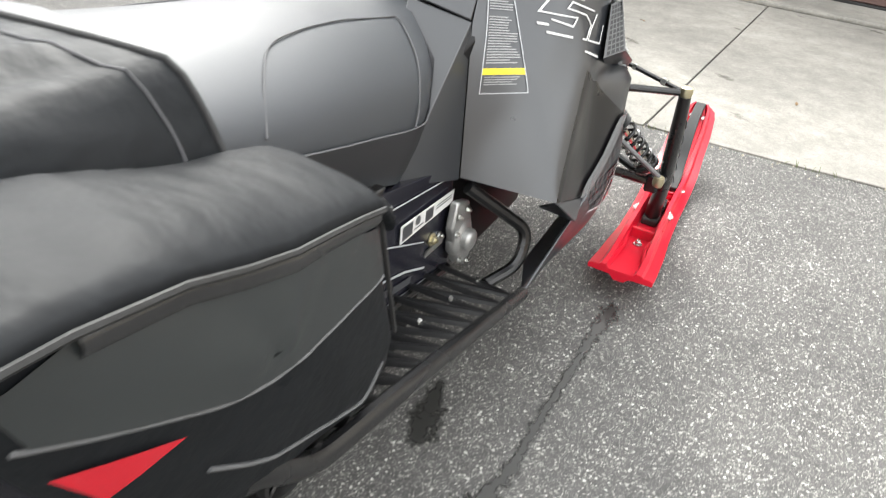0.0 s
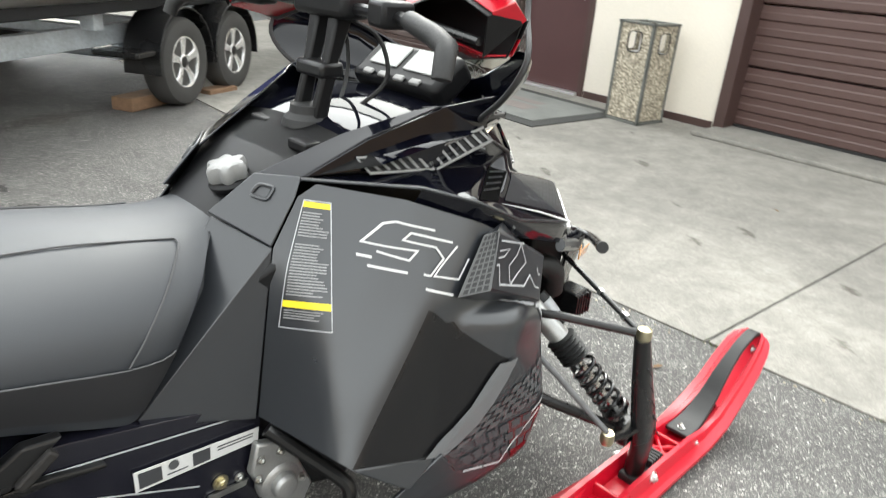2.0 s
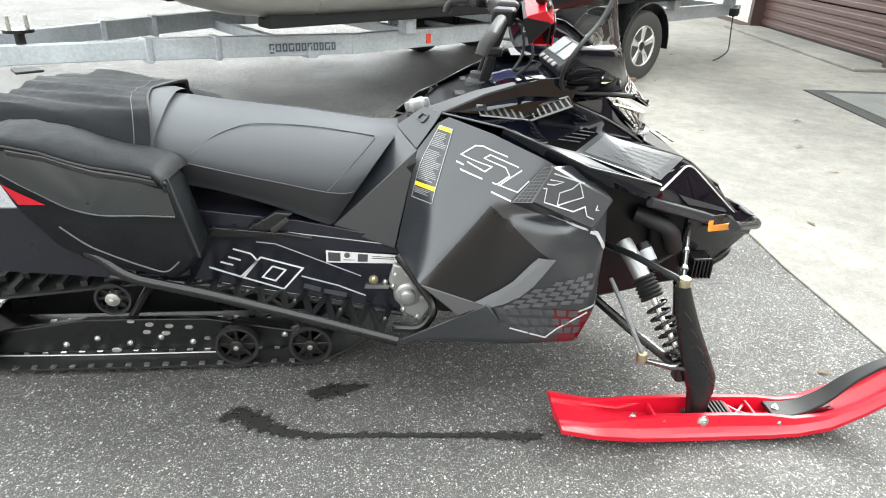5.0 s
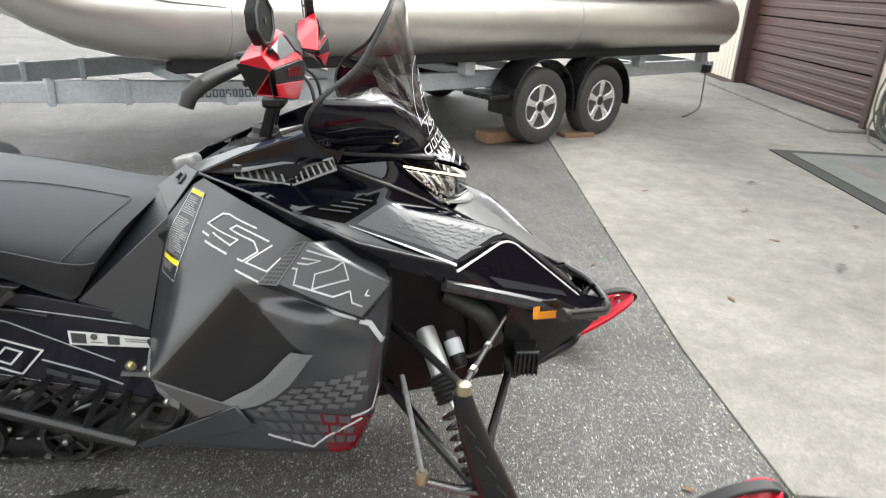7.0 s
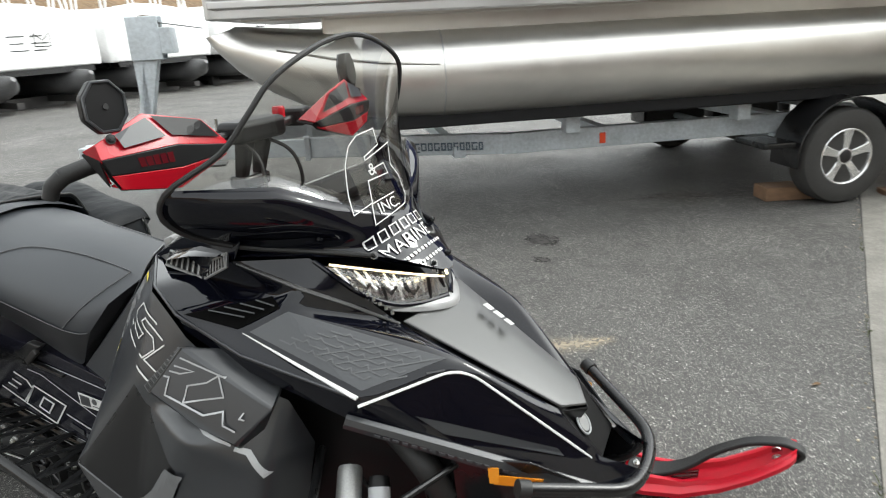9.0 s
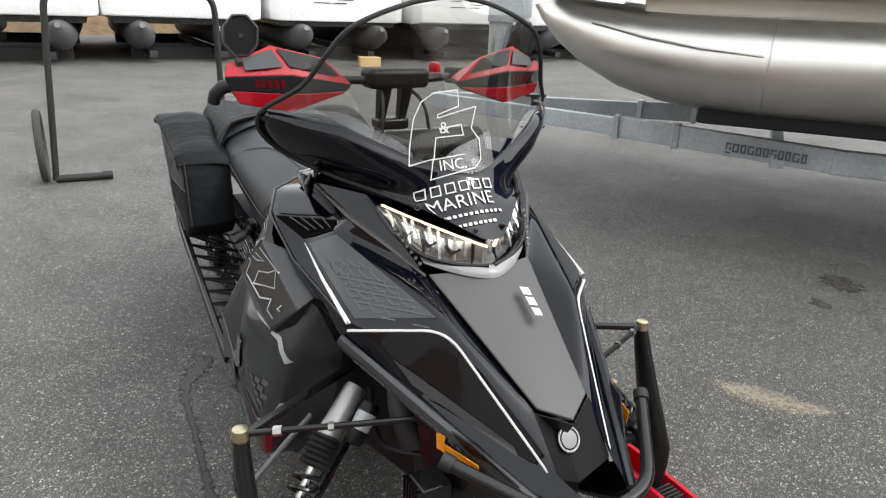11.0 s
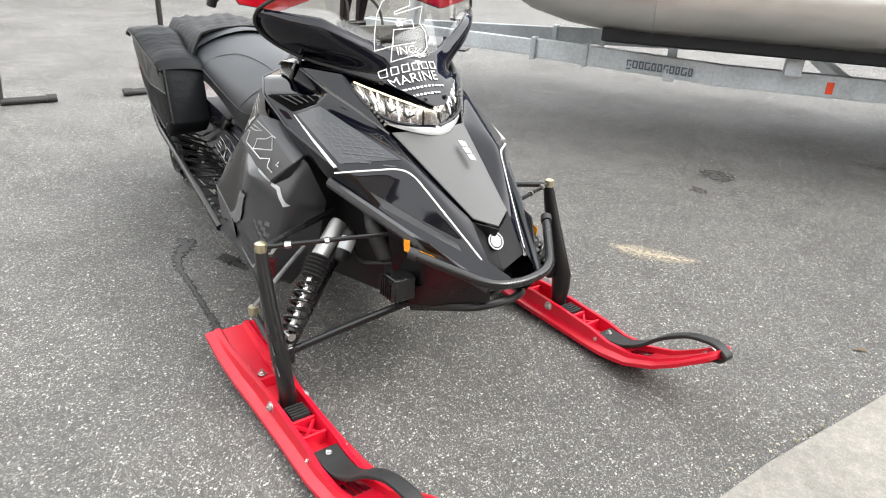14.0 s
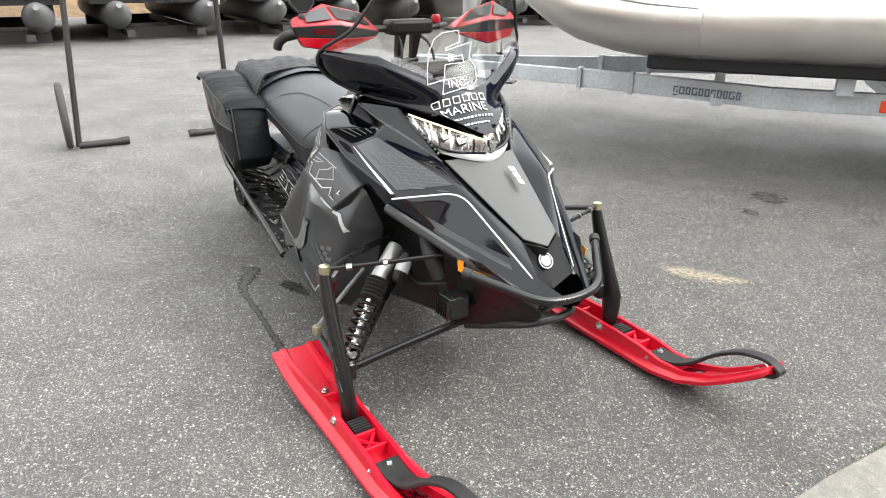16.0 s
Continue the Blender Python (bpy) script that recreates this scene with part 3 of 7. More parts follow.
# ---- things by the building ----
def trash_bin():
    """A square pebble-board bin in a thin steel frame, with a rounded opening in each side."""
    c = Vector((4.23, 1.95, 0.008))
    bin_ = thing("trash_bin", "square pebble-faced trash bin with openings by the wall", "trash bin", c)
    m = Matrix.Translation(c) @ Matrix.Rotation(radians(-7), 4, "Z")
    w, z0, z1, zc = 0.176, 0.03, 0.835, 0.69
    turns = sorted([2 * math.pi * k / 28 for k in range(28)] + [math.atan2(z - zc, y) % (2 * math.pi) for y in (-w, w) for z in (z0, z1)])
    outer, inner = [], []
    for a in turns:
        cy, cz = math.cos(a), math.sin(a)
        reach = min((w / abs(cy)) if abs(cy) > 1e-6 else 9, ((z1 - zc) / cz if cz > 0 else (z0 - zc) / cz) if abs(cz) > 1e-6 else 9)
        outer.append((w, reach * cy, zc + reach * cz))
        small = ((abs(cy) / 0.072) ** 5 + (abs(cz) / 0.085) ** 5) ** -0.2
        inner.append((w, small * cy, zc + small * cz))
    for a in range(4):
        r = m @ Matrix.Rotation(radians(90 * a), 4, "Z")
        board = loft([outer + outer[:1], inner + inner[:1]])
        bmesh.ops.remove_doubles(board, verts=board.verts[:], dist=0.0005)
        bmesh.ops.solidify(board, geom=board.faces[:], thickness=0.016)
        part("pebble_board", turned(board, r), PEBBLES, bin_, "exposed pebble board", smooth=20)
        part("opening_rim", turned(rod([(w + 0.002, y, z) for _, y, z in inner], 0.005, 6, closed=True), r), RUST, bin_, "dark opening rim")
        part("corner_strip", turned(join(box(w - 0.02, w + 0.006, w - 0.002, w + 0.006, 0.01, 0.85), box(w - 0.002, w + 0.006, w - 0.02, w + 0.006, 0.012, 0.848)), r), STRIP, bin_, smooth=0)
        part("top_rail", turned(box(w - 0.03, w + 0.012, -w - 0.012, w + 0.012, 0.835, 0.856), r), STRIP, bin_, smooth=0, bevel=0.003)
        part("base_rail", turned(box(w - 0.03, w + 0.012, -w - 0.012, w + 0.012, 0.0, 0.022), r), STRIP, bin_, smooth=0, bevel=0.003)
    part("liner", turned(join(box(-0.13, 0.13, -0.13, 0.13, 0.03, 0.60), box(-0.05, 0.05, -0.05, 0.05, 0.60, 0.80)), m), WHITE, bin_, "pale liner bag", smooth=0, bevel=0.01)


trash_bin()


def garden_hose():
    c = MB @ Vector((-0.06, 4.62, 0.42))
    hose = thing("garden_hose", "coiled grey-green garden hose hanging on the wall", "hose", MB @ Vector((-0.06, 4.62, 0)))
    r2 = random.Random(9)
    pts = []
    for k in range(26 * 9):
        a = 2 * math.pi * k / 26
        loop = k // 26
        ry, rz = 0.30 + 0.05 * math.sin(loop * 2.1), 0.37 + 0.035 * math.cos(loop * 1.7)
        sag = 0.03 * math.sin(loop)
        pts.append(MB @ Vector((-0.03 - 0.012 * loop + r2.uniform(-0.002, 0.002), 4.62 + ry * math.sin(a) * (1 - 0.12 * math.cos(a)) + 0.015 * math.sin(loop * 3), 0.42 + rz * math.cos(a) + sag)))
    part("coil", rod(pts, 0.0105, 7), HOSE, hose)
    tail = [pts[-1], MB @ Vector((-0.16, 4.85, 0.3)), MB @ Vector((-0.17, 4.9, 0.1)), MB @ Vector((-0.22, 4.75, 0.022)), MB @ Vector((-0.35, 4.3, 0.020))]
    part("loose_end", rod(rounded(tail, 0.12, 6), 0.0105, 7), HOSE, hose)
    part("hanger", turned(join(box(-0.15, 0, 4.5, 4.74, 0.74, 0.76), box(-0.15, -0.14, 4.5, 4.74, 0.74, 0.82)), MB), RUST, hose, smooth=0, bevel=0.004)


garden_hose()


def door_mat():
    mat = thing("door_mat", "worn black-edged entrance mat before the entry door", "door mat", (3.75, 3.2, 0.008))
    m = Matrix.Translation((3.08, 2.21, 0.008)) @ Matrix.Rotation(radians(-5.5), 4, "Z")
    part("border", turned(box(0, 1.25, 0, 1.98, 0, 0.010), m), MAT_RUBBER, mat, smooth=0, bevel=0.004)
    part("carpet", turned(box(0.14, 1.11, 0.14, 1.84, 0.010, 0.017), m), MAT_WORN, mat, "faded grey carpet face", smooth=0, bevel=0.003)
    for y0, y1, x0, x1 in ((0.5, 0.95, 0.4, 0.62), (1.05, 1.5, 0.42, 0.6), (0.6, 1.35, 0.7, 0.82)):
        part("faded_print", turned(box(x0, x1, y0, y1, 0.0165, 0.0182), m), MAT_RED, mat, smooth=0)


door_mat()

# ---- boat trailer ----
MT = Matrix.Translation((-0.51, 3.5, 0)) @ Matrix.Rotation(radians(35), 4, "Z")


def TB(name, bm, mat, parent, label="", **k):
    return part(name, turned(bm, MT), mat, parent, label, **k)


def channel(a, b, h=0.14, w=0.075):
    """A rail from a to b, upright."""
    a, b = Vector(a), Vector(b)
    d = (b - a).normalized()
    s = Vector((-d.y, d.x, 0)) * w / 2
    z = Vector((0, 0, h / 2))
    return loft([[p - s - z, p + s - z, p + s + z, p - s + z] for p in (a, b)], True)


trailer = thing("boat_trailer", "galvanised steel tandem axle boat trailer under a pontoon boat", "trailer", MT @ Vector((1.5, 0.85, 0)))
for side, y in ((1, 0.0), (-1, 1.8)):
    mid = 0.9
    TB("side_rail", channel((-0.72, y, 0.545), (4.85, y, 0.545)), GALV, trailer, smooth=0, bevel=0.006)
    TB("tongue_rail", channel((-0.70, y, 0.548), (-2.05, y + side * 0.42, 0.552), 0.14, 0.07), GALV, trailer, smooth=0, bevel=0.006)
    TB("tongue_front", channel((-1.98, y + side * 0.40, 0.553), (-3.7, mid - side * 0.05, 0.545), 0.12, 0.066), GALV, trailer, smooth=0, bevel=0.006)
    for x, dy in ((-1.62, 0.29), (-2.04, 0.41)):
        TB("rail_clamp", box(x - 0.02, x + 0.02, y + side * dy - 0.058, y + side * dy + 0.058, 0.468, 0.63), GALV, trailer, smooth=0, bevel=0.004)
    for x in (-0.25, 1.0, 3.4, 4.6):
        TB("bunk_bracket", box(x - 0.05, x + 0.05, y - 0.14, y - 0.03, 0.6, 0.73), GALV, trailer, smooth=0, bevel=0.006)
    TB("bunk_board", box(-1.45, 4.75, y - 0.19, y - 0.03, 0.715, 0.775), CARPET, trailer, "black carpeted bunk", smooth=0, bevel=0.012)
    TB("bunk_board", turned(box(-1.47, 4.7, -0.035, 0.035, -0.02, 0.10), Matrix.Translation((0, y - side * 0.21, 0.745))), CARPET, trailer, "black carpeted bunk", smooth=0, bevel=0.012)
for x in (-1.0, 0.2, 1.64, 2.47, 4.2):
    TB("cross_member", box(x - 0.04, x + 0.04, 0.04, 1.76, 0.46, 0.54), GALV, trailer, smooth=0, bevel=0.005)
TB("rear_beam", box(4.80, 4.88, -0.1, 1.9, 0.48, 0.60), GALV, trailer, smooth=0, bevel=0.006)
TB("light_wire", rod(rounded([(4.8, -0.06, 0.5), (4.75, -0.1, 0.3), (4.5, -0.25, 0.1), (4.2, -0.3, 0.05), (4.05, -0.32, 0.045)], 0.1), 0.008, 6), RUBBER, trailer)
TB("tail_light", box(4.72, 4.82, -0.12, -0.04, 0.47, 0.56), RUBBER, trailer, smooth=0, bevel=0.01)
TB("side_reflector", box(-0.022, 0.022, -0.046, -0.037, 0.50, 0.575), surface("red_reflector", (0.75, 0.06, 0.01), 0.2, grain=200, bump=0.1, coat=0.5), trailer, "red-orange side reflector", smooth=0, bevel=0.003)
letters = random.Random(5)
rows, x = [], 0.0
for k in range(11):
    w = letters.choice((0.030, 0.040, 0.034))
    rows += [(x, 0.0 if k else -0.012, w, 0.011), (x, 0.044, w, 0.011), (x, 0.011, 0.010, 0.033), (x + w - 0.010, 0.011, 0.010, 0.033 if k % 3 else 0.018)]
    x += w + 0.009
tagged(TB("maker_mark", bands((-1.30, 0.128, 0.515), (0.952, -0.296, 0), (0, 0, 1), rows), surface("blue_grey_print", (0.10, 0.13, 0.16), 0.5, bump=0), trailer, smooth=0), kind="stuff")
TB("winch_post", join(channel((-3.22, 0.9, 0.95), (-3.15, 0.9, 0.95), 0.9, 0.1), turned(box(-0.05, 0.05, -0.05, 0.05, 0, 0.7), Matrix.Translation((-3.25, 0.9, 0.6)) @ Matrix.Rotation(radians(14), 4, "Y"))), GALV, trailer, smooth=0, bevel=0.006)
TB("winch_drum", lathe([(0.09, -0.06), (0.09, -0.05), (0.045, -0.05), (0.045, 0.05), (0.09, 0.05), (0.09, 0.06)], 20, Matrix.Translation((-3.1, 0.9, 1.42)) @ Matrix.Rotation(radians(90), 4, "X")), STEEL, trailer)
TB("winch_frame", join(box(-3.22, -3.0, 0.82, 0.83, 1.2, 1.5), box(-3.22, -3.0, 0.97, 0.98, 1.2, 1.5), box(-3.0, -2.92, 0.8, 1.0, 1.24, 1.42)), GALV, trailer, smooth=0, bevel=0.004)
TB("winch_strap", rod([(-3.1, 0.9, 1.47), (-2.7, 0.85, 1.40)], 0.02, 6, flat=0.2), RUBBER, trailer)
TB("tongue_jack", join(lathe([(0.03, 0.50), (0.03, 0.69)], 16, Matrix.Translation((-2.72, 0.62, 0))), lathe([(0.09, 0.68), (0.09, 0.70)], 18, Matrix.Translation((-2.72, 0.62, 0)))), BLACK_STEEL, trailer)
for dx in (-0.05, 0.05):
    TB("jack_bolt", lathe([(0.012, 0.70), (0.012, 0.78)], 8, Matrix.Translation((-2.72 + dx, 0.60, 0))), STEEL, trailer)
TB("jack_plate", box(-2.80, -2.64, 0.55, 0.70, 0.44, 0.455), BLACK_STEEL, trailer, smooth=0, bevel=0.004)


def trailer_wheel(x, y, out):
    """A tyre on a five-spoke rim, hub facing out."""
    m = MT @ Matrix.Translation((x, y, 0.335)) @ Matrix.Rotation(radians(90 * out), 4, "X")
    wheel = part("wheel", lathe([(0.042, 0.0), (0.045, 0.036), (0.03, 0.046), (0.0005, 0.048)], 20, m), RUST, trailer)
    part("tyre", lathe([(0.19, -0.13), (0.26, -0.145), (0.315, -0.13), (0.335, -0.10), (0.335, 0.02), (0.318, 0.05), (0.26, 0.065), (0.20, 0.05), (0.19, 0.03)], 40, m), TYRE, wheel)
    part("rim", lathe([(0.197, -0.10), (0.200, 0.045), (0.192, 0.050), (0.184, 0.044), (0.172, 0.0), (0.165, -0.07)], 36, m), CHROME, wheel)
    part("brake_drum", lathe([(0.166, -0.065), (0.13, -0.06), (0.12, -0.03), (0.0005, -0.03)], 28, m), BLACK_STEEL, wheel)
    part("hub_disc", lathe([(0.060, 0.0), (0.062, 0.026), (0.055, 0.034), (0.04, 0.036)], 28, m), CHROME, wheel)
    for k in range(5):
        r = m @ Matrix.Rotation(2 * math.pi * (k + 0.25) / 5, 4, "Z")
        part("spoke", turned(loft([[(x, -h, z), (x, h, z), (x, h * 0.8, z + 0.022), (x, -h * 0.8, z + 0.022)] for x, h, z in ((0.045, 0.032, 0.006), (0.085, 0.030, 0.014), (0.140, 0.034, 0.020), (0.186, 0.046, 0.022))], True), r), CHROME, wheel, smooth=30, bevel=0.005)
    return wheel


for x in (1.64, 2.47):
    trailer_wheel(x, -0.345, 1)
    trailer_wheel(x, 2.14, -1)
    for y0, y1 in ((-0.42, -0.12), (1.92, 2.22)):
        arch = []
        for k in range(13):
            a = radians(-8 + 196 * k / 12)
            arch.append([(x + 0.40 * math.cos(a), y, 0.34 + 0.41 * math.sin(a)) for y in (y0, y1)])
        skirt = loft(arch)
        bmesh.ops.solidify(skirt, geom=skirt.faces[:], thickness=0.012)
        TB("fender", skirt, BLACK_STEEL, trailer, "black plastic wheel fender", smooth=50, bevel=0.003)
TB("fender_step", box(1.0, 1.24, -0.40, -0.05, 0.43, 0.47), BLACK_STEEL, trailer, smooth=0, bevel=0.012)
TB("axle", join(rod([(1.64, -0.3, 0.335), (1.64, 2.1, 0.335)], 0.03, 10), rod([(2.47, -0.3, 0.335), (2.47, 2.1, 0.335)], 0.03, 10), box(1.3, 2.8, -0.06, 0.0, 0.36, 0.47)), GALV, trailer)


# ---- pontoon boat on the trailer ----
boat = thing("pontoon_boat", "silver pontoon boat with blue fence panels on a trailer", "boat", MT @ Vector((1.5, 0.85, 0.775)))


def pontoon(yc):
    rings, n = [], 28
    for x, r, up in ((-2.46, 0.02, 0.30), (-2.42, 0.07, 0.265), (-2.32, 0.13, 0.20), (-2.15, 0.19, 0.125), (-1.95, 0.235, 0.065), (-1.7, 0.262, 0.025), (-1.45, 0.275, 0.006), (-1.15, 0.28, 0)):
        rings.append([(x + 0.08 * (1 - r / 0.28) * math.sin(2 * math.pi * k / n), yc + r * math.cos(2 * math.pi * k / n), 1.055 + up + r * math.sin(2 * math.pi * k / n) * (1.0 if math.sin(2 * math.pi * k / n) < 0 else 1.0)) for k in range(n)])
    tube = TB("pontoon_tube", loft([[(x, yc + 0.28 * math.cos(2 * math.pi * k / n), 1.055 + 0.28 * math.sin(2 * math.pi * k / n)) for k in range(n)] for x in (-1.15, 4.7)], True), ALU, boat, smooth=50)
    part("nose_cone", turned(loft(rings, True), MT), ALU, tube, smooth=60)
    for x in (-1.15, 2.05):
        part("weld_seam", turned(rod([(x, yc + 0.281 * math.cos(2 * math.pi * k / n), 1.055 + 0.281 * math.sin(2 * math.pi * k / n)) for k in range(n)], 0.005, 6, closed=True), MT), ALU_RAIL, tube)
    side = -1 if yc < 0.9 else 1
    line = [(-2.12, yc + side * 0.175, 1.245), (-1.8, yc + side * 0.24, 1.185), (-1.5, yc + side * 0.268, 1.145), (-1.18, yc + side * 0.268, 1.12)]
    part("spray_strake", turned(rod(line, 0.012, 6, flat=0.6), MT), ALU, tube)
    part("riser_bracket", turned(box(-1.85, 4.6, yc - 0.11, yc + 0.11, 1.30, 1.42), MT), ALU, tube, smooth=0, bevel=0.02)


pontoon(-0.13)
pontoon(1.93)
TB("deck_edge", join(box(-2.45, 4.75, -0.47, -0.42, 1.425, 1.475), box(-2.45, 4.75, -0.485, -0.42, 1.48, 1.52), box(-2.45, 4.75, -0.478, -0.42, 1.525, 1.575), box(-2.45, 4.75, -0.455, -0.40, 1.42, 1.58)), ALU_RAIL, boat, "ribbed aluminium deck edge", smooth=0, bevel=0.006)
TB("deck_edge", box(-2.47, -2.42, -0.47, 2.27, 1.425, 1.58), ALU_RAIL, boat, smooth=0, bevel=0.006)
TB("deck", box(-2.42, 4.72, -0.42, 2.25, 1.50, 1.565), ALU_RAIL, boat, smooth=0)
TB("under_skin", box(-2.3, 4.6, -0.30, 2.1, 1.41, 1.425), ALU, boat, smooth=0)
for x0, x1 in ((-1.86, -1.70), (-1.68, -1.10), (-1.08, -0.22), (-0.20, 0.9), (0.92, 2.0), (2.02, 3.1), (3.12, 4.5)):
    TB("fence_panel", box(x0, x1, -0.385, -0.370, 1.60, 2.15), BLUE, boat, "blue fence panel", smooth=0, bevel=0.003)
    TB("fence_post", box(x1 - 0.004, x1 + 0.024, -0.395, -0.360, 1.58, 2.18), ALU_RAIL, boat, smooth=0, bevel=0.004)
for k in range(9):
    TB("fence_rib", box(-1.62, -1.14, -0.392, -0.384, 1.625 + k * 0.05, 1.64 + k * 0.05), BLUE, boat, smooth=0, bevel=0.002)
TB("fence_rail", box(-1.88, 4.52, -0.395, -0.355, 1.578, 1.602), ALU_RAIL, boat, smooth=0, bevel=0.004)
TB("fence_rail", box(-1.88, 4.52, -0.395, -0.355, 2.15, 2.185), ALU_RAIL, boat, smooth=0, bevel=0.004)
rows = [(k * 0.062, 0.07, 0.046, 0.052) for k in range(10)] + [(0.03 + k * 0.042, 0.0, 0.03, 0.026) for k in range(13)]
tagged(TB("panel_mark", bands((-0.95, -0.3865, 1.645), (1, 0, 0), (0, 0, 1), rows), SILVER, boat, smooth=0), kind="stuff")

# ---- planks under the trailer wheels ----
for at, turn, size, label in (((0.72, 4.22, 0.0), 28, (0.42, 0.19, 0.10), "short weathered plank chocked before the trailer wheel"), ((1.50, 4.50, 0.0), 20, (0.34, 0.15, 0.045), "weathered plank scrap between the trailer wheels")):
    m = Matrix.Translation(at) @ Matrix.Rotation(radians(turn), 4, "Z")
    l, w, h = size
    tagged(part("wood_block", turned(box(-l / 2, l / 2, -w / 2, w / 2, 0, h), m), WOOD, smooth=0, bevel=0.008), label, "wood block")

# ---- lift stand behind the sled ----
def lift_stand():
    st = thing("lift_stand", "dark steel tube lifting stand with wheels on the asphalt", "stand", (-4.4, -0.2, 0))
    part("hoop", rod(rounded([(-4.4, -0.82, 0.02), (-4.38, -0.72, 1.33), (-4.33, 0.37, 1.33), (-4.42, 0.40, 0.02)], 0.14, 7), 0.022, 12), RUST, st)
    part("mast", rod([(-4.36, 0.08, 1.33), (-4.36, 0.05, 2.1)], 0.018, 10), RUST, st)
    part("collar", lathe([(0.028, 0), (0.028, 0.03)], 14, Matrix.Translation((-4.36, 0.385, 1.07))), STEEL, st)
    for y, s in ((-0.82, 1), (0.40, -1)):
        part("foot", rod([(-4.4, y, 0.028), (-4.38, y + s * 0.36, 0.028)], 0.028, 12), RUST, st)
        part("foot_pad", rod([(-4.38, y + s * 0.30, 0.032), (-4.38, y + s * 0.37, 0.032)], 0.032, 12), RUBBER, st)
        wheel = part("wheel", lathe([(0.035, -0.02), (0.035, 0.02)], 16, Matrix.Translation((-4.42, y - s * 0.06, 0.27)) @ Matrix.Rotation(radians(90), 4, "X")), RUST, st)
        m = Matrix.Translation((-4.46, y - s * 0.06, 0.262)) @ Matrix.Rotation(radians(-2), 4, "Z") @ Matrix.Rotation(radians(90), 4, "X")
        part("tyre", turned(rod([(0.235 * math.cos(2 * math.pi * k / 40), 0.235 * math.sin(2 * math.pi * k / 40), 0) for k in range(40)], 0.026, 10, closed=True), m), TYRE, wheel)
        for k in range(6):
            a = 2 * math.pi * k / 6
            part("spoke", turned(rod([(0, 0, 0), (0.22 * math.cos(a), 0.22 * math.sin(a), 0)], 0.006, 6), m), STEEL, wheel)


lift_stand()

# ---- far row of wrapped boats and hillside ----
def wrapped_boat(at, turn, length, label, seed):
    """A pontoon boat under tight white film, its tower arches bare above it."""
    r = random.Random(seed)
    ob = thing("wrapped_boat", label, "boat", at, "boats stored in the far row")
    m = Matrix.Translation(at) @ Matrix.Rotation(radians(turn), 4, "Z")
    rings = []
    for x, w, zt, zb in ((0.0, 1.30, 1.95, 0.86), (-0.12, 1.50, 2.08, 0.86), (-0.9, 1.57, 2.14, 0.86), (-2.2, 1.57, 2.08, 0.86), (-length, 1.42, 2.14, 0.84)):
        ring = [(-w, zb), (-w * 1.01, zb + 0.3), (-w * 0.97, zt - 0.42), (-w * 0.80, zt - 0.14), (0, zt + 0.06), (w * 0.80, zt - 0.10), (w * 0.98, zt - 0.36), (w * 1.01, zb + 0.3), (w, zb)]
        rings.append([(x + r.uniform(-0.03, 0.03), y, z + r.uniform(-0.02, 0.02)) for y, z in ring])
    part("film_cover", turned(loft(rings, True), m), WRAP, ob, "tight white shrink film", smooth=60, bevel=0.03)
    for y in (-0.85, 0.85):
        part("pontoon", turned(rod([(0.35, y, 0.72), (0.15, y, 0.60), (-0.3, y, 0.52), (-length, y, 0.50)], [0.05, 0.2, 0.28, 0.28], 18), m), OLD_ALU, ob, smooth=50)
    part("hull_deck", turned(box(-length, -0.12, -1.30, 1.30, 0.74, 0.90), m), BLACK_STEEL, ob, "dark deck skirt", smooth=0)
    part("trailer_frame", turned(join(box(-length, 0.1, -0.75, -0.6, 0.12, 0.24), box(-length, 0.1, 0.6, 0.75, 0.12, 0.24), box(-1.2, -1.0, -1, 1, 0.0, 0.24), box(-length, -length + 0.3, -1.0, 1.0, 0, 0.24)), m), RUST, ob, smooth=0)
    for x in (-0.6, -1.7, -2.6):
        for dx in (0, 0.16):
            pts = rounded([(x + dx, -1.15, 2.05), (x + dx * 1.6 - 0.1, -1.05, 2.85), (x + dx * 1.6 - 0.1, 1.05, 2.85), (x + dx, 1.15, 2.05)], 0.3, 6)
            part("tower_arch", turned(rod(pts, 0.028, 8), m), WHITE, ob, "white tower arch")
    bars = [(0.25 + 0.5 * (k % 2) + r.uniform(0, 0.1), -0.14 * (k // 2), r.uniform(0.2, 0.4), 0.02) for k in range(6)]
    tagged(part("marker_notes", turned(bands((0.012, -0.9, 1.5), (0, 1, 0), (0, 0, 1), bars), m), RUBBER, ob, smooth=0), kind="stuff")
    box_mark = [(0, 0, 0), (0, 0.34, 0), (0, 0.34, 0.26), (0, 0.17, 0.12), (0, 0, 0.26)]
    part("marker_sign", turned(stroke([Vector(p) + Vector((0.03, -0.05, 1.30)) for p in box_mark], 0.018, (1, 0, 0), 0.01, closed=True), m), RUBBER, ob, smooth=0)
    return ob


for k, (x, y) in enumerate(((-13.4, -1.3), (-13.6, 1.8), (-13.5, 5.0), (-13.2, 8.2), (-13.0, 11.4), (-12.8, 14.6), (-12.5, 17.9))):
    wrapped_boat((x, y, 0.0), -4 + 2 * (k % 2), 6.5, ("white film-wrapped pontoon boat on the far row" if k % 2 else "white film-wrapped pontoon boat with bare tower arches"), 20 + k)
tagged(part("wood_block", turned(box(-0.22, 0.22, -0.12, 0.12, 0, 0.2), Matrix.Translation((-12.4, 5.2, 0)) @ Matrix.Rotation(radians(80), 4, "Z")), NEW_WOOD, smooth=0, bevel=0.01), "pale new lumber block beside the wrapped boats", "wood block")

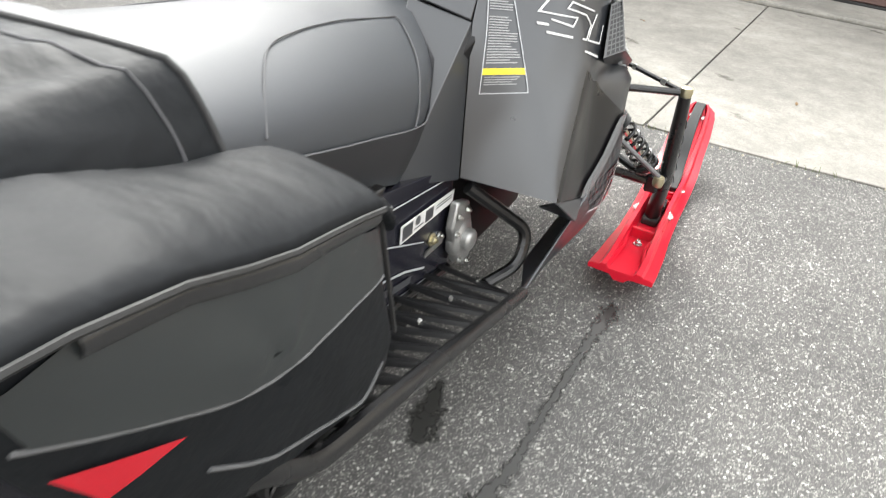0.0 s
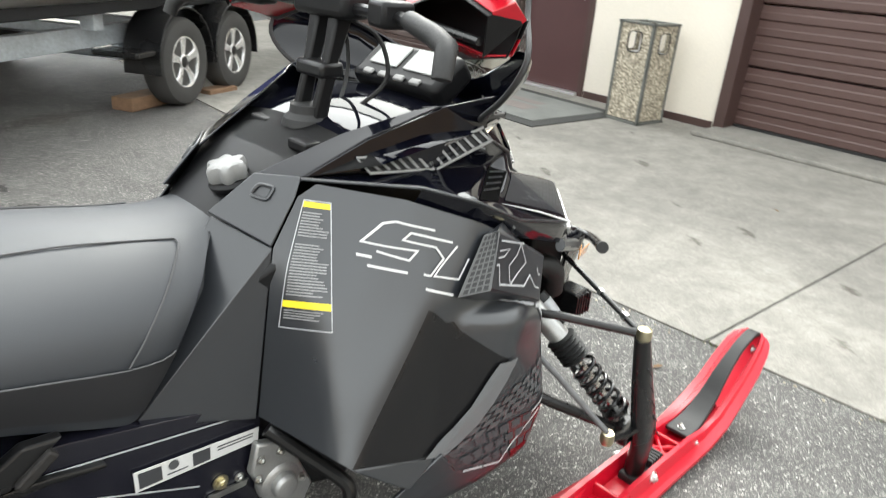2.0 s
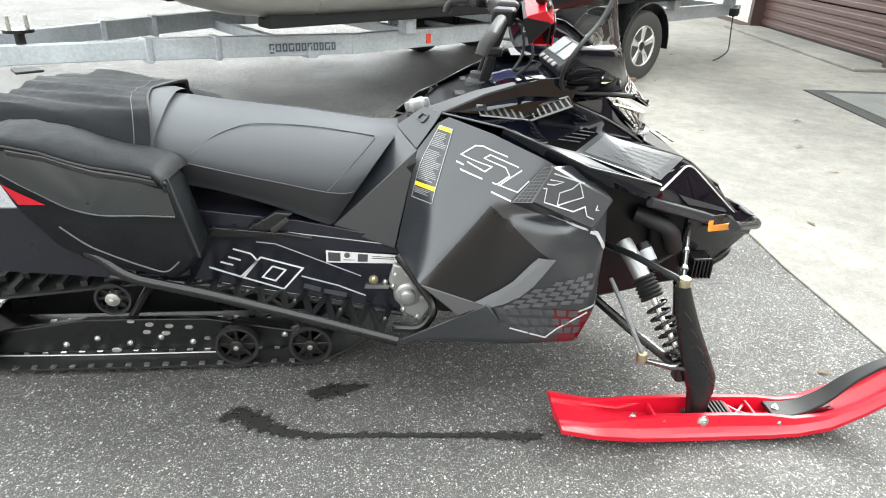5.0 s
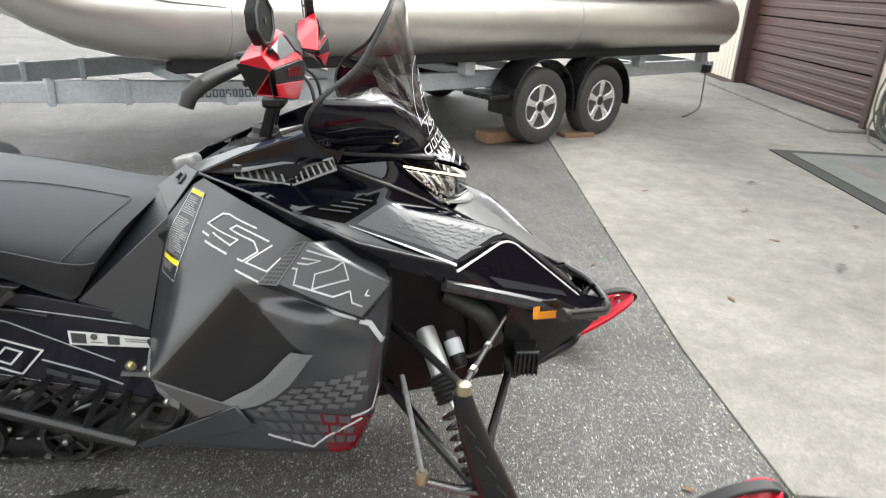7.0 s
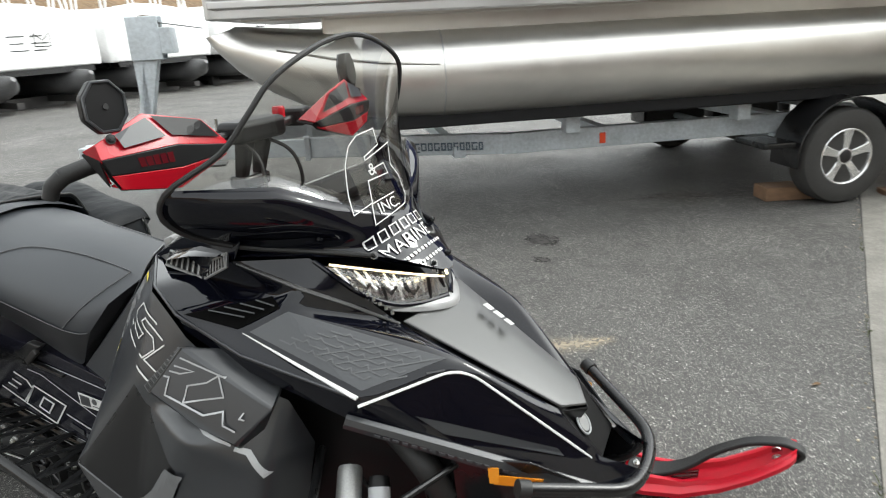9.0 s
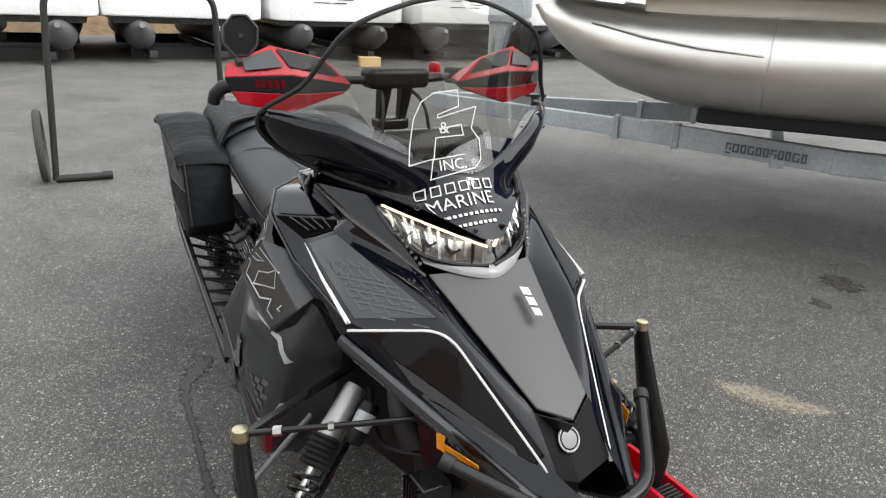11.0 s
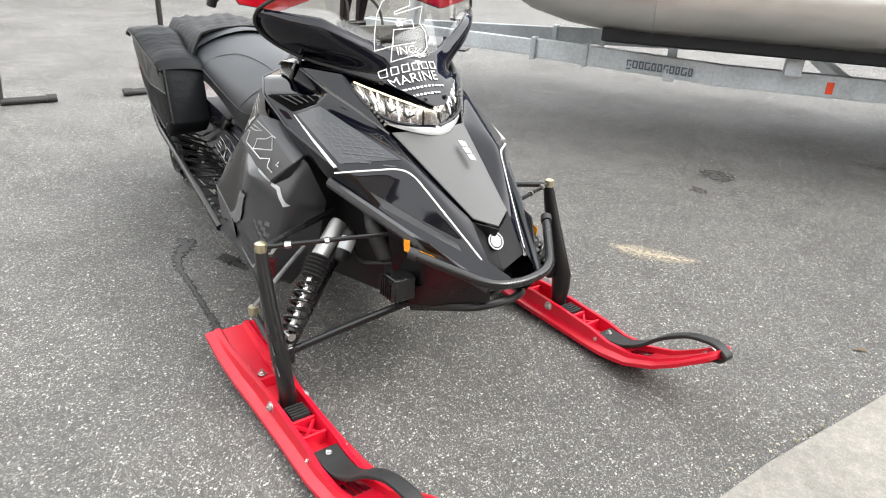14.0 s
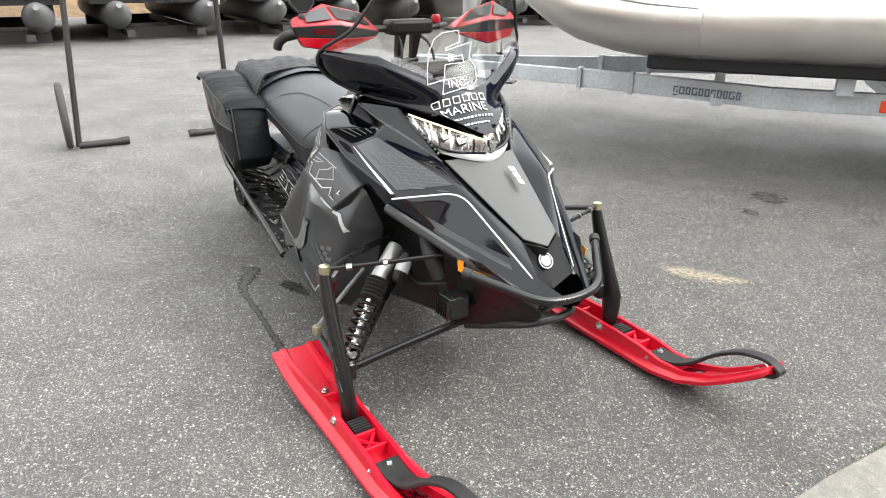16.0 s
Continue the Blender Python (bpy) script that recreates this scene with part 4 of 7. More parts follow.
r4 = random.Random(11)
rings = []
for k in range(41):
    # the slope stands behind the boats and swings round behind the lot
    if k <= 20:
        o, d = Vector((-24, 60 - 4.2 * k, 0)), Vector((-1, 0, 0))
    else:
        a = radians(90 * min(1, (k - 20) / 12))
        o, d = Vector((-24 + 8 * (1 - math.cos(a)) + 6 * max(0, k - 32), -24 - 4 * math.sin(a), 0)), Vector((-math.cos(a), -math.sin(a), 0))
    # the unseen arm behind the lot is added to darken gloss reflections
    tall = 9.0 if k <= 20 else min(13, 9 + 0.6 * (k - 20))
    rings.append([o + d * (2 * math.sin(k * 0.7)) + Vector((0, 0, -0.1)), o + d * 3 + Vector((0, 0, 2.2 + r4.uniform(-0.3, 0.3))), o + d * 9 + Vector((0, 0, tall * (0.58 + r4.uniform(-0.07, 0.07)))), o + d * 21 + Vector((0, 0, tall + r4.uniform(-0.8, 0.8))), o + d * 36 + Vector((0, 0, tall))])
tagged(part("backdrop", loft(rings), HILL, smooth=60), "dry brown wooded hillside behind the boats, with an added unseen arm", "hillside", kind="structure")

# ---- stains on the asphalt ----
def stain(name, line, widths, mat, label, lift):
    """A ragged ribbon on the ground; soak runs from 1 at its heart to 0 at its rim."""
    pts = rounded([(x, y, lift) for x, y in line], 0.15, 6) if len(line) > 2 else [Vector((x, y, lift)) for x, y in line]
    me, verts, faces, soak = bpy.data.meshes.new(name), [], [], []
    r = random.Random(len(line) * 7)
    n = len(pts)
    for i, p in enumerate(pts):
        d = (pts[min(i + 1, n - 1)] - pts[max(i - 1, 0)]).normalized()
        s = Vector((-d.y, d.x, 0))
        t = i / (n - 1) * (len(widths) - 1)
        w = widths[int(t)] + (widths[min(int(t) + 1, len(widths) - 1)] - widths[int(t)]) * (t - int(t))
        w *= r.uniform(0.8, 1.2)
        end = 0.0 if i in (0, n - 1) else 1.0
        for k in (-1, -0.5, 0, 0.5, 1):
            verts.append(p + s * w * k)
            soak.append((1 - abs(k)) * end * 0.62)
    for i in range(n - 1):
        for k in range(4):
            a = i * 5 + k
            faces.append((a, a + 1, a + 6, a + 5))
    me.from_pydata(verts, [], faces)
    at = me.attributes.new("soak", "FLOAT", "POINT")
    for i, v in enumerate(soak):
        at.data[i].value = v
    me.materials.append(mat)
    return tagged(new(name, me), label, "stain", kind="structure")


stain("oil_trail", [(-1.40, -0.44), (-1.32, -0.405), (-1.25, -0.47), (-1.12, -0.52), (-0.85, -0.53), (-0.55, -0.55), (-0.38, -0.57)], [0.05, 0.075, 0.055, 0.04, 0.022, 0.016, 0.030, 0.05], WET, "dark wet oil trail on the asphalt", 0.0025)
stain("oil_patch", [(-1.16, -0.33), (-1.08, -0.32), (-1.0, -0.30), (-0.92, -0.288)], [0.04, 0.07, 0.05, 0.03], WET, "dark wet patch under the running board", 0.0030)
stain("old_stain", [(-0.84, 2.82), (-0.7, 2.73), (-0.55, 2.6)], [0.12, 0.2, 0.12], OLD_OIL, "faded oil stain on the asphalt", 0.0022)
stain("old_stain", [(-0.66, 2.42), (-0.58, 2.36), (-0.5, 2.36)], [0.05, 0.09, 0.05], OLD_OIL, "small faded oil stain on the asphalt", 0.0024)
stain("sand_patch", [(-0.35, 1.27), (-0.22, 1.31), (-0.05, 1.42), (0.05, 1.5)], [0.07, 0.13, 0.10, 0.05], DIRT, "pale sand dusting on the asphalt", 0.0026)
spots = random.Random(31)
for x, y, w in [(2.95, 1.1, 0.09), (2.1, 2.3, 0.07), (2.5, 3.0, 0.08), (1.9, -0.55, 0.06), (2.3, 0.5, 0.05)] + [(spots.uniform(1.3, 3.9), spots.uniform(-1.6, 6.5), spots.uniform(0.03, 0.09)) for _ in range(12)]:
    stain("pad_stain", [(x - w, y - w), (x, y), (x + w * 0.8, y + w * 1.3)], [w * 0.5, w, w * 0.5], FAINT, "old brown blot on the concrete", 0.0105)
stain("trailer_damp", [(-0.9, 3.6), (0.0, 4.1), (0.9, 4.4)], [0.2, 0.5, 0.2], FAINT, "damp dark asphalt under the trailer", 0.0020)
# ---- loose bits along the slab edge ----
LEAF = surface("dry_leaf", (0.16, 0.10, 0.05), 0.9, grain=120, bump=0.4, vary=0.4)
WEED = surface("dusty_weed", (0.09, 0.11, 0.04), 0.85, grain=120, bump=0.2, vary=0.4)
bits = random.Random(17)
crumbs = []
for _ in range(160):
    y = bits.uniform(-2.6, 5.5)
    x = pad_edge(y) - abs(bits.gauss(0, 0.035)) - 0.004
    r = bits.uniform(0.0025, 0.007)
    crumbs.append(lathe([(r * 0.6, 0), (r, r * 0.5), (r * 0.5, r)], 5, Matrix.Translation((x, y, 0.0)) @ Matrix.Rotation(bits.uniform(0, 6), 4, "Z")))
tagged(part("edge_gravel", join(*crumbs), PEBBLES, smooth=0), "small loose stones along the slab edge", "gravel", kind="stuff")
for x, y in ((1.72, -0.92), (1.35, 0.95), (2.0, 1.75), (0.62, -0.30), (0.80, 1.35), (1.15, -1.75), (2.75, 0.1), (1.55, 2.7)):
    z = 0.009 if x > pad_edge(y) else 0.002
    a, l = bits.uniform(0, 6.28), bits.uniform(0.018, 0.032)
    leaf = loft([[(-l, 0, 0.001), (-l, 0.001, 0.002)], [(-l * 0.3, -l * 0.32, 0.006), (-l * 0.3, l * 0.32, 0.003)], [(l * 0.4, -l * 0.28, 0.004), (l * 0.4, l * 0.28, 0.008)], [(l, 0, 0.005), (l, 0.001, 0.006)]])
    bmesh.ops.solidify(leaf, geom=leaf.faces[:], thickness=0.0008)
    tagged(part("leaf", turned(leaf, Matrix.Translation((x, y, z)) @ Matrix.Rotation(a, 4, "Z")), LEAF, smooth=60), "small dry brown leaf on the ground", "leaf", group="dry leaves on the ground")
blades = []
for y0 in (-1.05, -0.35, 0.75, 1.9, 3.1):
    for _ in range(9):
        y = y0 + bits.gauss(0, 0.05)
        x, h, a = pad_edge(y) - 0.008, bits.uniform(0.012, 0.03), bits.uniform(0, 6.28)
        blades.append(rod([(x, y, 0), (x + 0.3 * h * math.cos(a), y + 0.3 * h * math.sin(a), h * 0.6), (x + 0.8 * h * math.cos(a), y + 0.8 * h * math.sin(a), h)], [0.0014, 0.0011, 0.0004], 4))
tagged(part("weeds", join(*blades), WEED, smooth=0), "sparse weeds in the joint by the slab", "weeds", kind="stuff")

# ---- snowmobile ----
def bil(q, u, v):
    a, b, c, d = (Vector(p) for p in q)
    return (1 - v) * ((1 - u) * a + u * b) + v * ((1 - u) * d + u * c)


def outward(q, side):
    """The face direction of a quad, away from the machine's middle."""
    a, b, c, d = (Vector(p) for p in q)
    n = (c - a).cross(d - b).normalized()
    mid = (a + b + c + d) / 4 - Vector(((a.x + c.x) / 2, 0, 0.40))
    return n if n.dot(mid) > 0 else -n


def laid(bm, n, on, lift, fine=0.016):
    """Lays flat print onto the panel behind it, following its facets."""
    bmesh.ops.triangulate(bm, faces=bm.faces[:])
    for _ in range(6):
        long = [e for e in bm.edges if e.calc_length() > fine]
        if not long:
            break
        bmesh.ops.subdivide_edges(bm, edges=long, cuts=1)
        bmesh.ops.triangulate(bm, faces=[f for f in bm.faces if len(f.verts) > 3])
    tree = on if isinstance(on, BVHTree) else BVHTree.FromPolygons([v.co for v in on.data.vertices], [tuple(f.vertices) for f in on.data.polygons])
    for v in bm.verts:
        hit, nor, _, _ = tree.ray_cast(v.co + n * 0.10, -n, 0.27)
        if hit is None:
            hit, nor, _, _ = tree.find_nearest(v.co)
        nor = nor if nor.dot(n) > 0 else -nor
        v.co = hit + nor * lift
    bmesh.ops.recalc_face_normals(bm, faces=bm.faces[:])
    return bm


def solid_tree(*obs):
    """One surface out of several panels, to lay print across them."""
    verts, polys = [], []
    for ob in obs:
        polys += [tuple(len(verts) + i for i in f.vertices) for f in ob.data.polygons]
        verts += [v.co for v in ob.data.vertices]
    return BVHTree.FromPolygons(verts, polys)


def prints(q, rects, lift=0.002, slant=0.0, on=None):
    """Printed patches on a quad panel: rows of u0, v0, u1, v1; slant shears them."""
    n, bm = outward(q, 0), bmesh.new()
    for u0, v0, u1, v1 in rects:
        low, top = [], []
        for u, v in ((u0 + slant * v0, v0), (u1 + slant * v0, v0), (u1 + slant * v1, v1), (u0 + slant * v1, v1)):
            p = bil(q, u, v)
            top.append(bm.verts.new(p + n * lift))
            if not on:
                low.append(bm.verts.new(p + n * (lift - 0.0015)))
        bm.faces.new(top)
        if not on:
            bm.faces.new(low[::-1])
            for k in range(4):
                bm.faces.new((low[k], low[(k + 1) % 4], top[(k + 1) % 4], top[k]))
    return laid(bm, n, on, lift) if on else bm


def inked(q, lines, w, lift=0.002, on=None):
    """Printed lines on a quad panel, each a row of u, v pairs."""
    n = outward(q, 0)
    bm = join(*[stroke([bil(q, u, v) for u, v in line], w, n, lift, thick=0.0 if on else 0.0008) for line in lines])
    return laid(bm, n, on, lift) if on else bm


def softened(bm, times, heart):
    """Rounds the creases of a moulded shell; the facet round heart takes the second material."""
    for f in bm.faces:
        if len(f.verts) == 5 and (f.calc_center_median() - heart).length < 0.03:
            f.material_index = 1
    bmesh.ops.triangulate(bm, faces=bm.faces[:])
    bmesh.ops.subdivide_edges(bm, edges=bm.edges[:], cuts=5, use_grid_fill=True)
    inner = [w for w in bm.verts if not w.is_boundary]
    for _ in range(times):
        bmesh.ops.smooth_vert(bm, verts=inner, factor=0.5, use_axis_x=True, use_axis_y=True, use_axis_z=True)
    return bm


sled = thing("snowmobile", "black touring snowmobile with red skis and grey graphics", "snowmobile", (-0.6, 0, 0))


def P(s, pts):
    return {k: (x, s * w, z) for k, (x, w, z) in pts.items()}


PANEL = dict(t=(-0.70, 0.195, 0.862), p2=(-0.732, 0.186, 0.842), st=(-0.790, 0.200, 0.766), o=(-0.851, 0.238, 0.474), n=(-0.793, 0.430, 0.452), s=(-0.752, 0.325, 0.645), m=(-0.593, 0.389, 0.678), q=(-0.537, 0.393, 0.682), c=(-0.450, 0.364, 0.790),
             b=(-0.592, 0.306, 0.846), l=(-0.556, 0.398, 0.640), j=(-0.442, 0.462, 0.545), k=(-0.603, 0.440, 0.384), x=(-0.330, 0.398, 0.645), r=(-0.405, 0.455, 0.614), d=(-0.345, 0.378, 0.732), e=(-0.245, 0.326, 0.670), f=(-0.260, 0.402, 0.540),
             g=(-0.282, 0.455, 0.366), h=(-0.322, 0.452, 0.262), i=(-0.478, 0.450, 0.250), v=(-0.852, 0.409, 0.252), u=(-0.70, 0.36, 0.228), y=(-0.34, 0.36, 0.228), z=(-0.27, 0.30, 0.34), a=(-0.24, 0.27, 0.54))
HOOD = dict(H0=(-0.718, 0.172, 0.868), H1=(-0.564, 0.318, 0.866), A=(-0.380, 0.285, 0.928), H3=(-0.352, 0.318, 0.797), B=(-0.278, 0.272, 0.838), C=(-0.25, 0.205, 0.922), D=(-0.095, 0.135, 0.773), E=(0.052, 0.163, 0.733),
            F=(-0.092, 0.315, 0.700), G=(-0.12, 0.318, 0.655), I=(0.305, 0.066, 0.512), J=(0.219, 0.066, 0.601), K=(0.352, 0.088, 0.448), L=(0.402, 0.040, 0.482), c=(-0.467, 0.361, 0.834), d=(-0.325, 0.352, 0.766), c2=(-0.460, 0.352, 0.795), d2=(-0.330, 0.342, 0.728), h2=(-0.570, 0.300, 0.830), V2=(-0.314, 0.246, 0.850), W=(-0.258, 0.243, 0.873), R=(0.02, 0.25, 0.60), A1=(-0.50, 0.258, 0.876))
for s in (-1, 1):
    v = P(s, PANEL)
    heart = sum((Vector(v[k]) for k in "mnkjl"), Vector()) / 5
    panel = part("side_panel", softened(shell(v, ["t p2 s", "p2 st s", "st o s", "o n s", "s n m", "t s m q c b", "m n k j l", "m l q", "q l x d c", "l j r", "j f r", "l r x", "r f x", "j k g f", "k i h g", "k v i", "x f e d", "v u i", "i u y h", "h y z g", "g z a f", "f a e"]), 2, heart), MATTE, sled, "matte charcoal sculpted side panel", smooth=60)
    # raised scoop with a mesh vent at its tail
    sc = P(s, dict(a=(-0.432, 0.392, 0.782), b=(-0.246, 0.370, 0.674), c=(-0.312, 0.419, 0.606), d=(-0.372, 0.432, 0.640), e=(-0.494, 0.436, 0.694), f=(-0.545, 0.404, 0.682), g=(-0.458, 0.376, 0.772), h=(-0.262, 0.318, 0.690), i=(-0.300, 0.375, 0.575), m=(-0.375, 0.350, 0.772)))
    scoop = part("air_scoop", shell(sc, ["a b c d e", "b h i c", "a m h b", "a g m", "e d c i f"]), MATTE, panel, bevel=0.005, segs=2)
    vq = [sc["a"], sc["e"], sc["f"], sc["g"]]
    part("vent_mesh", shell(dict(zip("abcd", vq)), ["a b c d"], 0.003), SATIN_GREY, panel, smooth=0)
    holes = [(0.04 + 0.096 * a, 0.10 + 0.21 * b, 0.04 + 0.096 * a + 0.07, 0.10 + 0.21 * b + 0.15) for a in range(10) for b in range(4)]
    tagged(part("mesh_opening", prints(vq, holes, 0.004), RUBBER, panel, smooth=0), kind="stuff")
    # knee panel before the seat
    kv = P(s, dict(a=(-0.790, 0.198, 0.766), b=(-1.045, 0.200, 0.525), c=(-0.856, 0.238, 0.470), d=(-0.75, 0.16, 0.80), e=(-0.74, 0.10, 0.80), f=(-0.842, 0.088, 0.800), g=(-1.035, 0.13, 0.55), p2=(-0.735, 0.184, 0.842), p3=(-0.815, 0.228, 0.636)))
    part("knee_panel", shell(kv, ["a b c", "f g b a"], 0.004), MATTE, sled, bevel=0.004)
    sh = P(s, dict(sl=(-0.845, 0.085, 0.806), st=(-0.790, 0.196, 0.766), l0=(-0.737, 0.188, 0.842), t=(-0.716, 0.176, 0.872), i0=(-0.765, 0.105, 0.868), r1=(-0.60, 0.205, 0.932), i1=(-0.62, 0.155, 0.932), r2=(-0.462, 0.250, 0.987), i2=(-0.50, 0.215, 0.975)))
    shoulder = part("shoulder_panel", shell({k: sh[k] for k in ("sl", "st", "l0", "t", "i0")}, ["sl st l0 t i0"], 0.005), MATTE, sled, "satin black shoulder panel", bevel=0.003, segs=2, smooth=60)
    part("shoulder_blade", shell({k: sh[k] for k in ("i0", "t", "r1", "i1", "r2", "i2")}, ["i0 t r1 i1", "i1 r1 r2 i2"], 0.005), GLOSS, sled, "gloss black shoulder blade", bevel=0.006, segs=3, smooth=60, limit=8, harden=True)
    kq = [sh["i0"], sh["t"], sh["st"], sh["sl"]]
    part("latch_slot", prints(kq, [(0.18, 0.14, 0.70, 0.52)], 0.0012), RUBBER, shoulder, "recessed latch pocket", smooth=0)
    part("latch_loop", rod(rounded([bil(kq, u, w) + outward(kq, s) * 0.006 for u, w in ((0.30, 0.22), (0.62, 0.22), (0.62, 0.44), (0.30, 0.44))], 0.008, 4, closed=True), 0.0035, 6, closed=True), MATTE, shoulder)
    # grey curved band and printed checks
    bq = [v["j"], v["k"], v["g"], v["f"]]
    curve = [((0.03, -0.10), (0.05, 0.16)), ((0.14, -0.09), (0.15, 0.17)), ((0.30, -0.06), (0.34, 0.20)), ((0.50, -0.03), (0.56, 0.22)), ((0.70, -0.05), (0.78, 0.20)), ((0.85, -0.10), (0.94, 0.13)), ((0.97, -0.15), (1.03, 0.04))]
    part("grey_band", laid(loft([[bil(bq, *a), bil(bq, *b)] for a, b in curve]), outward(bq, s), panel, 0.006, 0.010), BAND_PRINT, panel, "curved grey band", smooth=0)
    fq = [v["j"], v["f"], v["g"], v["k"]]
    gq = [v["k"], v["g"], v["h"], v["i"]]
    # the downward-facing flank facet gets its shade as a darker colour
    panel.data.materials.append(SKID_AND_SHADE)
    # the red ski mirrored in the lower flank, laid on as colour
    part("ski_reflection", prints(gq, [(0.60, 0.0, 1.0, 0.97)], 0.0016, on=panel), RED_DARK, panel, "red ski reflection painted on the lower flank", smooth=0)
    tagged(part("check_print", prints(fq, [(0.30 + 0.118 * a - 0.035 * b, 0.50 + 0.115 * b - 0.035 * a, 0.30 + 0.118 * a + 0.092 - 0.035 * b, 0.50 + 0.115 * b + 0.080 - 0.035 * a) for a in range(6) for b in range(5) if not (a == 5 and b < 2) and not (a == 0 and b == 0)], 0.0022, on=panel), GREY_PRINT, panel, smooth=0), kind="stuff")
    tagged(part("check_print", prints(gq, [(0.06 + 0.115 * a + 0.04 * b, 0.02 + 0.25 * b, 0.06 + 0.115 * a + 0.088 + 0.04 * b, 0.02 + 0.25 * b + 0.17) for a in range(7) for b in range(3)], 0.0022, on=panel), DIM_PRINT, panel, smooth=0), kind="stuff")
    part("pin_line", inked(fq, [[(0.84, 1.02), (0.98, 0.90), (1.01, 0.62)]], 0.006, 0.0022, on=panel), SILVER, panel, smooth=0)
    part("pin_line", inked(gq, [[(0.02, 0.55), (0.42, 0.80), (0.62, 0.55), (0.92, 0.05)]], 0.005, 0.0022, on=panel), SILVER, panel, smooth=0)
    # outlined graphic blocks on the flank
    skin = solid_tree(panel, scoop)
    def outline(pairs, w, material, name="outline_graphic", label="", lift=0.0022):
        part(name, laid(stroke([(x, s * 0.42, z) for x, z in pairs], w, (0, s, 0), 0, thick=0), Vector((0, s, 0)), skin, lift, 0.012), material, panel, label, smooth=0)
    for pairs in ([(-0.551, 0.791), (-0.616, 0.812), (-0.634, 0.809), (-0.672, 0.781), (-0.594, 0.764), (-0.612, 0.750), (-0.657, 0.767)],
                  [(-0.522, 0.767), (-0.597, 0.793), (-0.613, 0.783), (-0.557, 0.764), (-0.547, 0.744), (-0.582, 0.722), (-0.594, 0.726)],
                  [(-0.514, 0.760), (-0.575, 0.720), (-0.526, 0.705), (-0.495, 0.735)]):
        outline(pairs, 0.0034, WHITE, label="white outlined block graphic")
    for pairs in ([(-0.685, 0.762), (-0.666, 0.758)], [(-0.676, 0.746), (-0.619, 0.731)], [(-0.597, 0.703), (-0.544, 0.682)]):
        outline(pairs, 0.0042, WHITE, "speed_dash")
    for pairs in ([(-0.435, 0.764), (-0.342, 0.729)], [(-0.446, 0.749), (-0.406, 0.739), (-0.433, 0.734), (-0.455, 0.739)],
                  [(-0.466, 0.729), (-0.455, 0.727), (-0.462, 0.693), (-0.377, 0.662), (-0.340, 0.669), (-0.335, 0.646), (-0.312, 0.634)],
                  [(-0.423, 0.681), (-0.417, 0.712), (-0.379, 0.719), (-0.356, 0.733), (-0.344, 0.693), (-0.423, 0.681)], [(-0.300, 0.668), (-0.306, 0.658), (-0.296, 0.655)]):
        outline(pairs, 0.0032, SILVER, label="silver outlined block graphic")
    outline([(-0.441, 0.655), (-0.325, 0.604)], 0.0055, SILVER, "silver_tick")
    outline([(-0.318, 0.598), (-0.295, 0.588), (-0.264, 0.538)], 0.0105, SILVER, "silver_tick")
    # warning label with yellow bands and rows of unreadable print
    sq = [(-0.728, s * 0.196, 0.842), (-0.693, s * 0.228, 0.838), (-0.754, s * 0.322, 0.645), (-0.806, s * 0.236, 0.636)]
    part("label_frame", inked(sq, [[(0.02, 0.01), (0.98, 0.01), (0.98, 0.99), (0.02, 0.99), (0.02, 0.01)]], 0.0018, 0.0025, on=panel), SILVER, panel, smooth=0)
    for v0, v1 in ((0.02, 0.062), (0.780, 0.832)):
        part("label_band", prints(sq, [(0.03, v0, 0.97, v1)], 0.002, on=panel), YELLOW, panel, "yellow warning band", smooth=0)
    r5 = random.Random(4)
    tagged(part("label_print", prints(sq, [(0.08, 0.10 + 0.0225 * k, r5.uniform(0.6, 0.94), 0.10 + 0.0225 * k + 0.008) for k in range(29) if k not in (9, 10)] + [(0.08, 0.85 + 0.02 * k, r5.uniform(0.6, 0.94), 0.857 + 0.02 * k) for k in range(4)], 0.0025, on=panel), LABEL_GREY, panel, "rows of small print", smooth=0), kind="stuff")

    # hood
    h = P(s, HOOD)
    hood = part("hood_side", softened(shell(h, ["H0 H1 A1", "H1 c V2 A1", "A1 V2 A", "c H3 B V2", "V2 B W A", "A W C", "W B E D", "W D C", "H3 F E B", "D E I J", "E F R", "E R K I", "F G R", "G K R", "I K L", "c d H3", "H3 d F", "H1 h2 c2 c", "c c2 d2 d", "d d2 G F"]), 1, heart), GLOSS, sled, "gloss black hood side", smooth=60)
    gapq = [h["c"], h["V2"], h["B"], h["H3"]]
    # a flat print; the opening's unlit depth is put into its black
    gap = part("deck_gap", prints(gapq, [(0.05, 0.04, 0.97, 0.93)], 0.0018, on=hood), VOID, hood, "dark air opening beside the deck", smooth=0)
    for k in range(4):
        part("gap_fin", rod([bil(gapq, 0.28 + 0.17 * k, 0.10) + outward(gapq, s) * 0.004, bil(gapq, 0.40 + 0.17 * k, 0.72) + outward(gapq, s) * 0.004], 0.0018, 6), MATTE, gap)
    part("hood_ridge", rod([Vector(h["A"]) + Vector((0.012, -s * 0.004, -0.004)), Vector(h["W"]), Vector(h["W"]).lerp(Vector(h["D"]), 0.5) + Vector((0, 0, 0.002)), h["D"]], [0.003, 0.0065, 0.006, 0.004], 8, flat=0.6), SATIN_GREY, hood, "raised satin ridge beside the lamp")
    part("lip_edge", rod([Vector(h[k]) + Vector((0, s * 0.001, 0)) for k in ("H0", "H1", "c", "d", "F")], 0.0032, 8), MATTE, hood, "rolled lower lip")
    dq = [h["H3"], h["B"], h["E"], h["F"]]
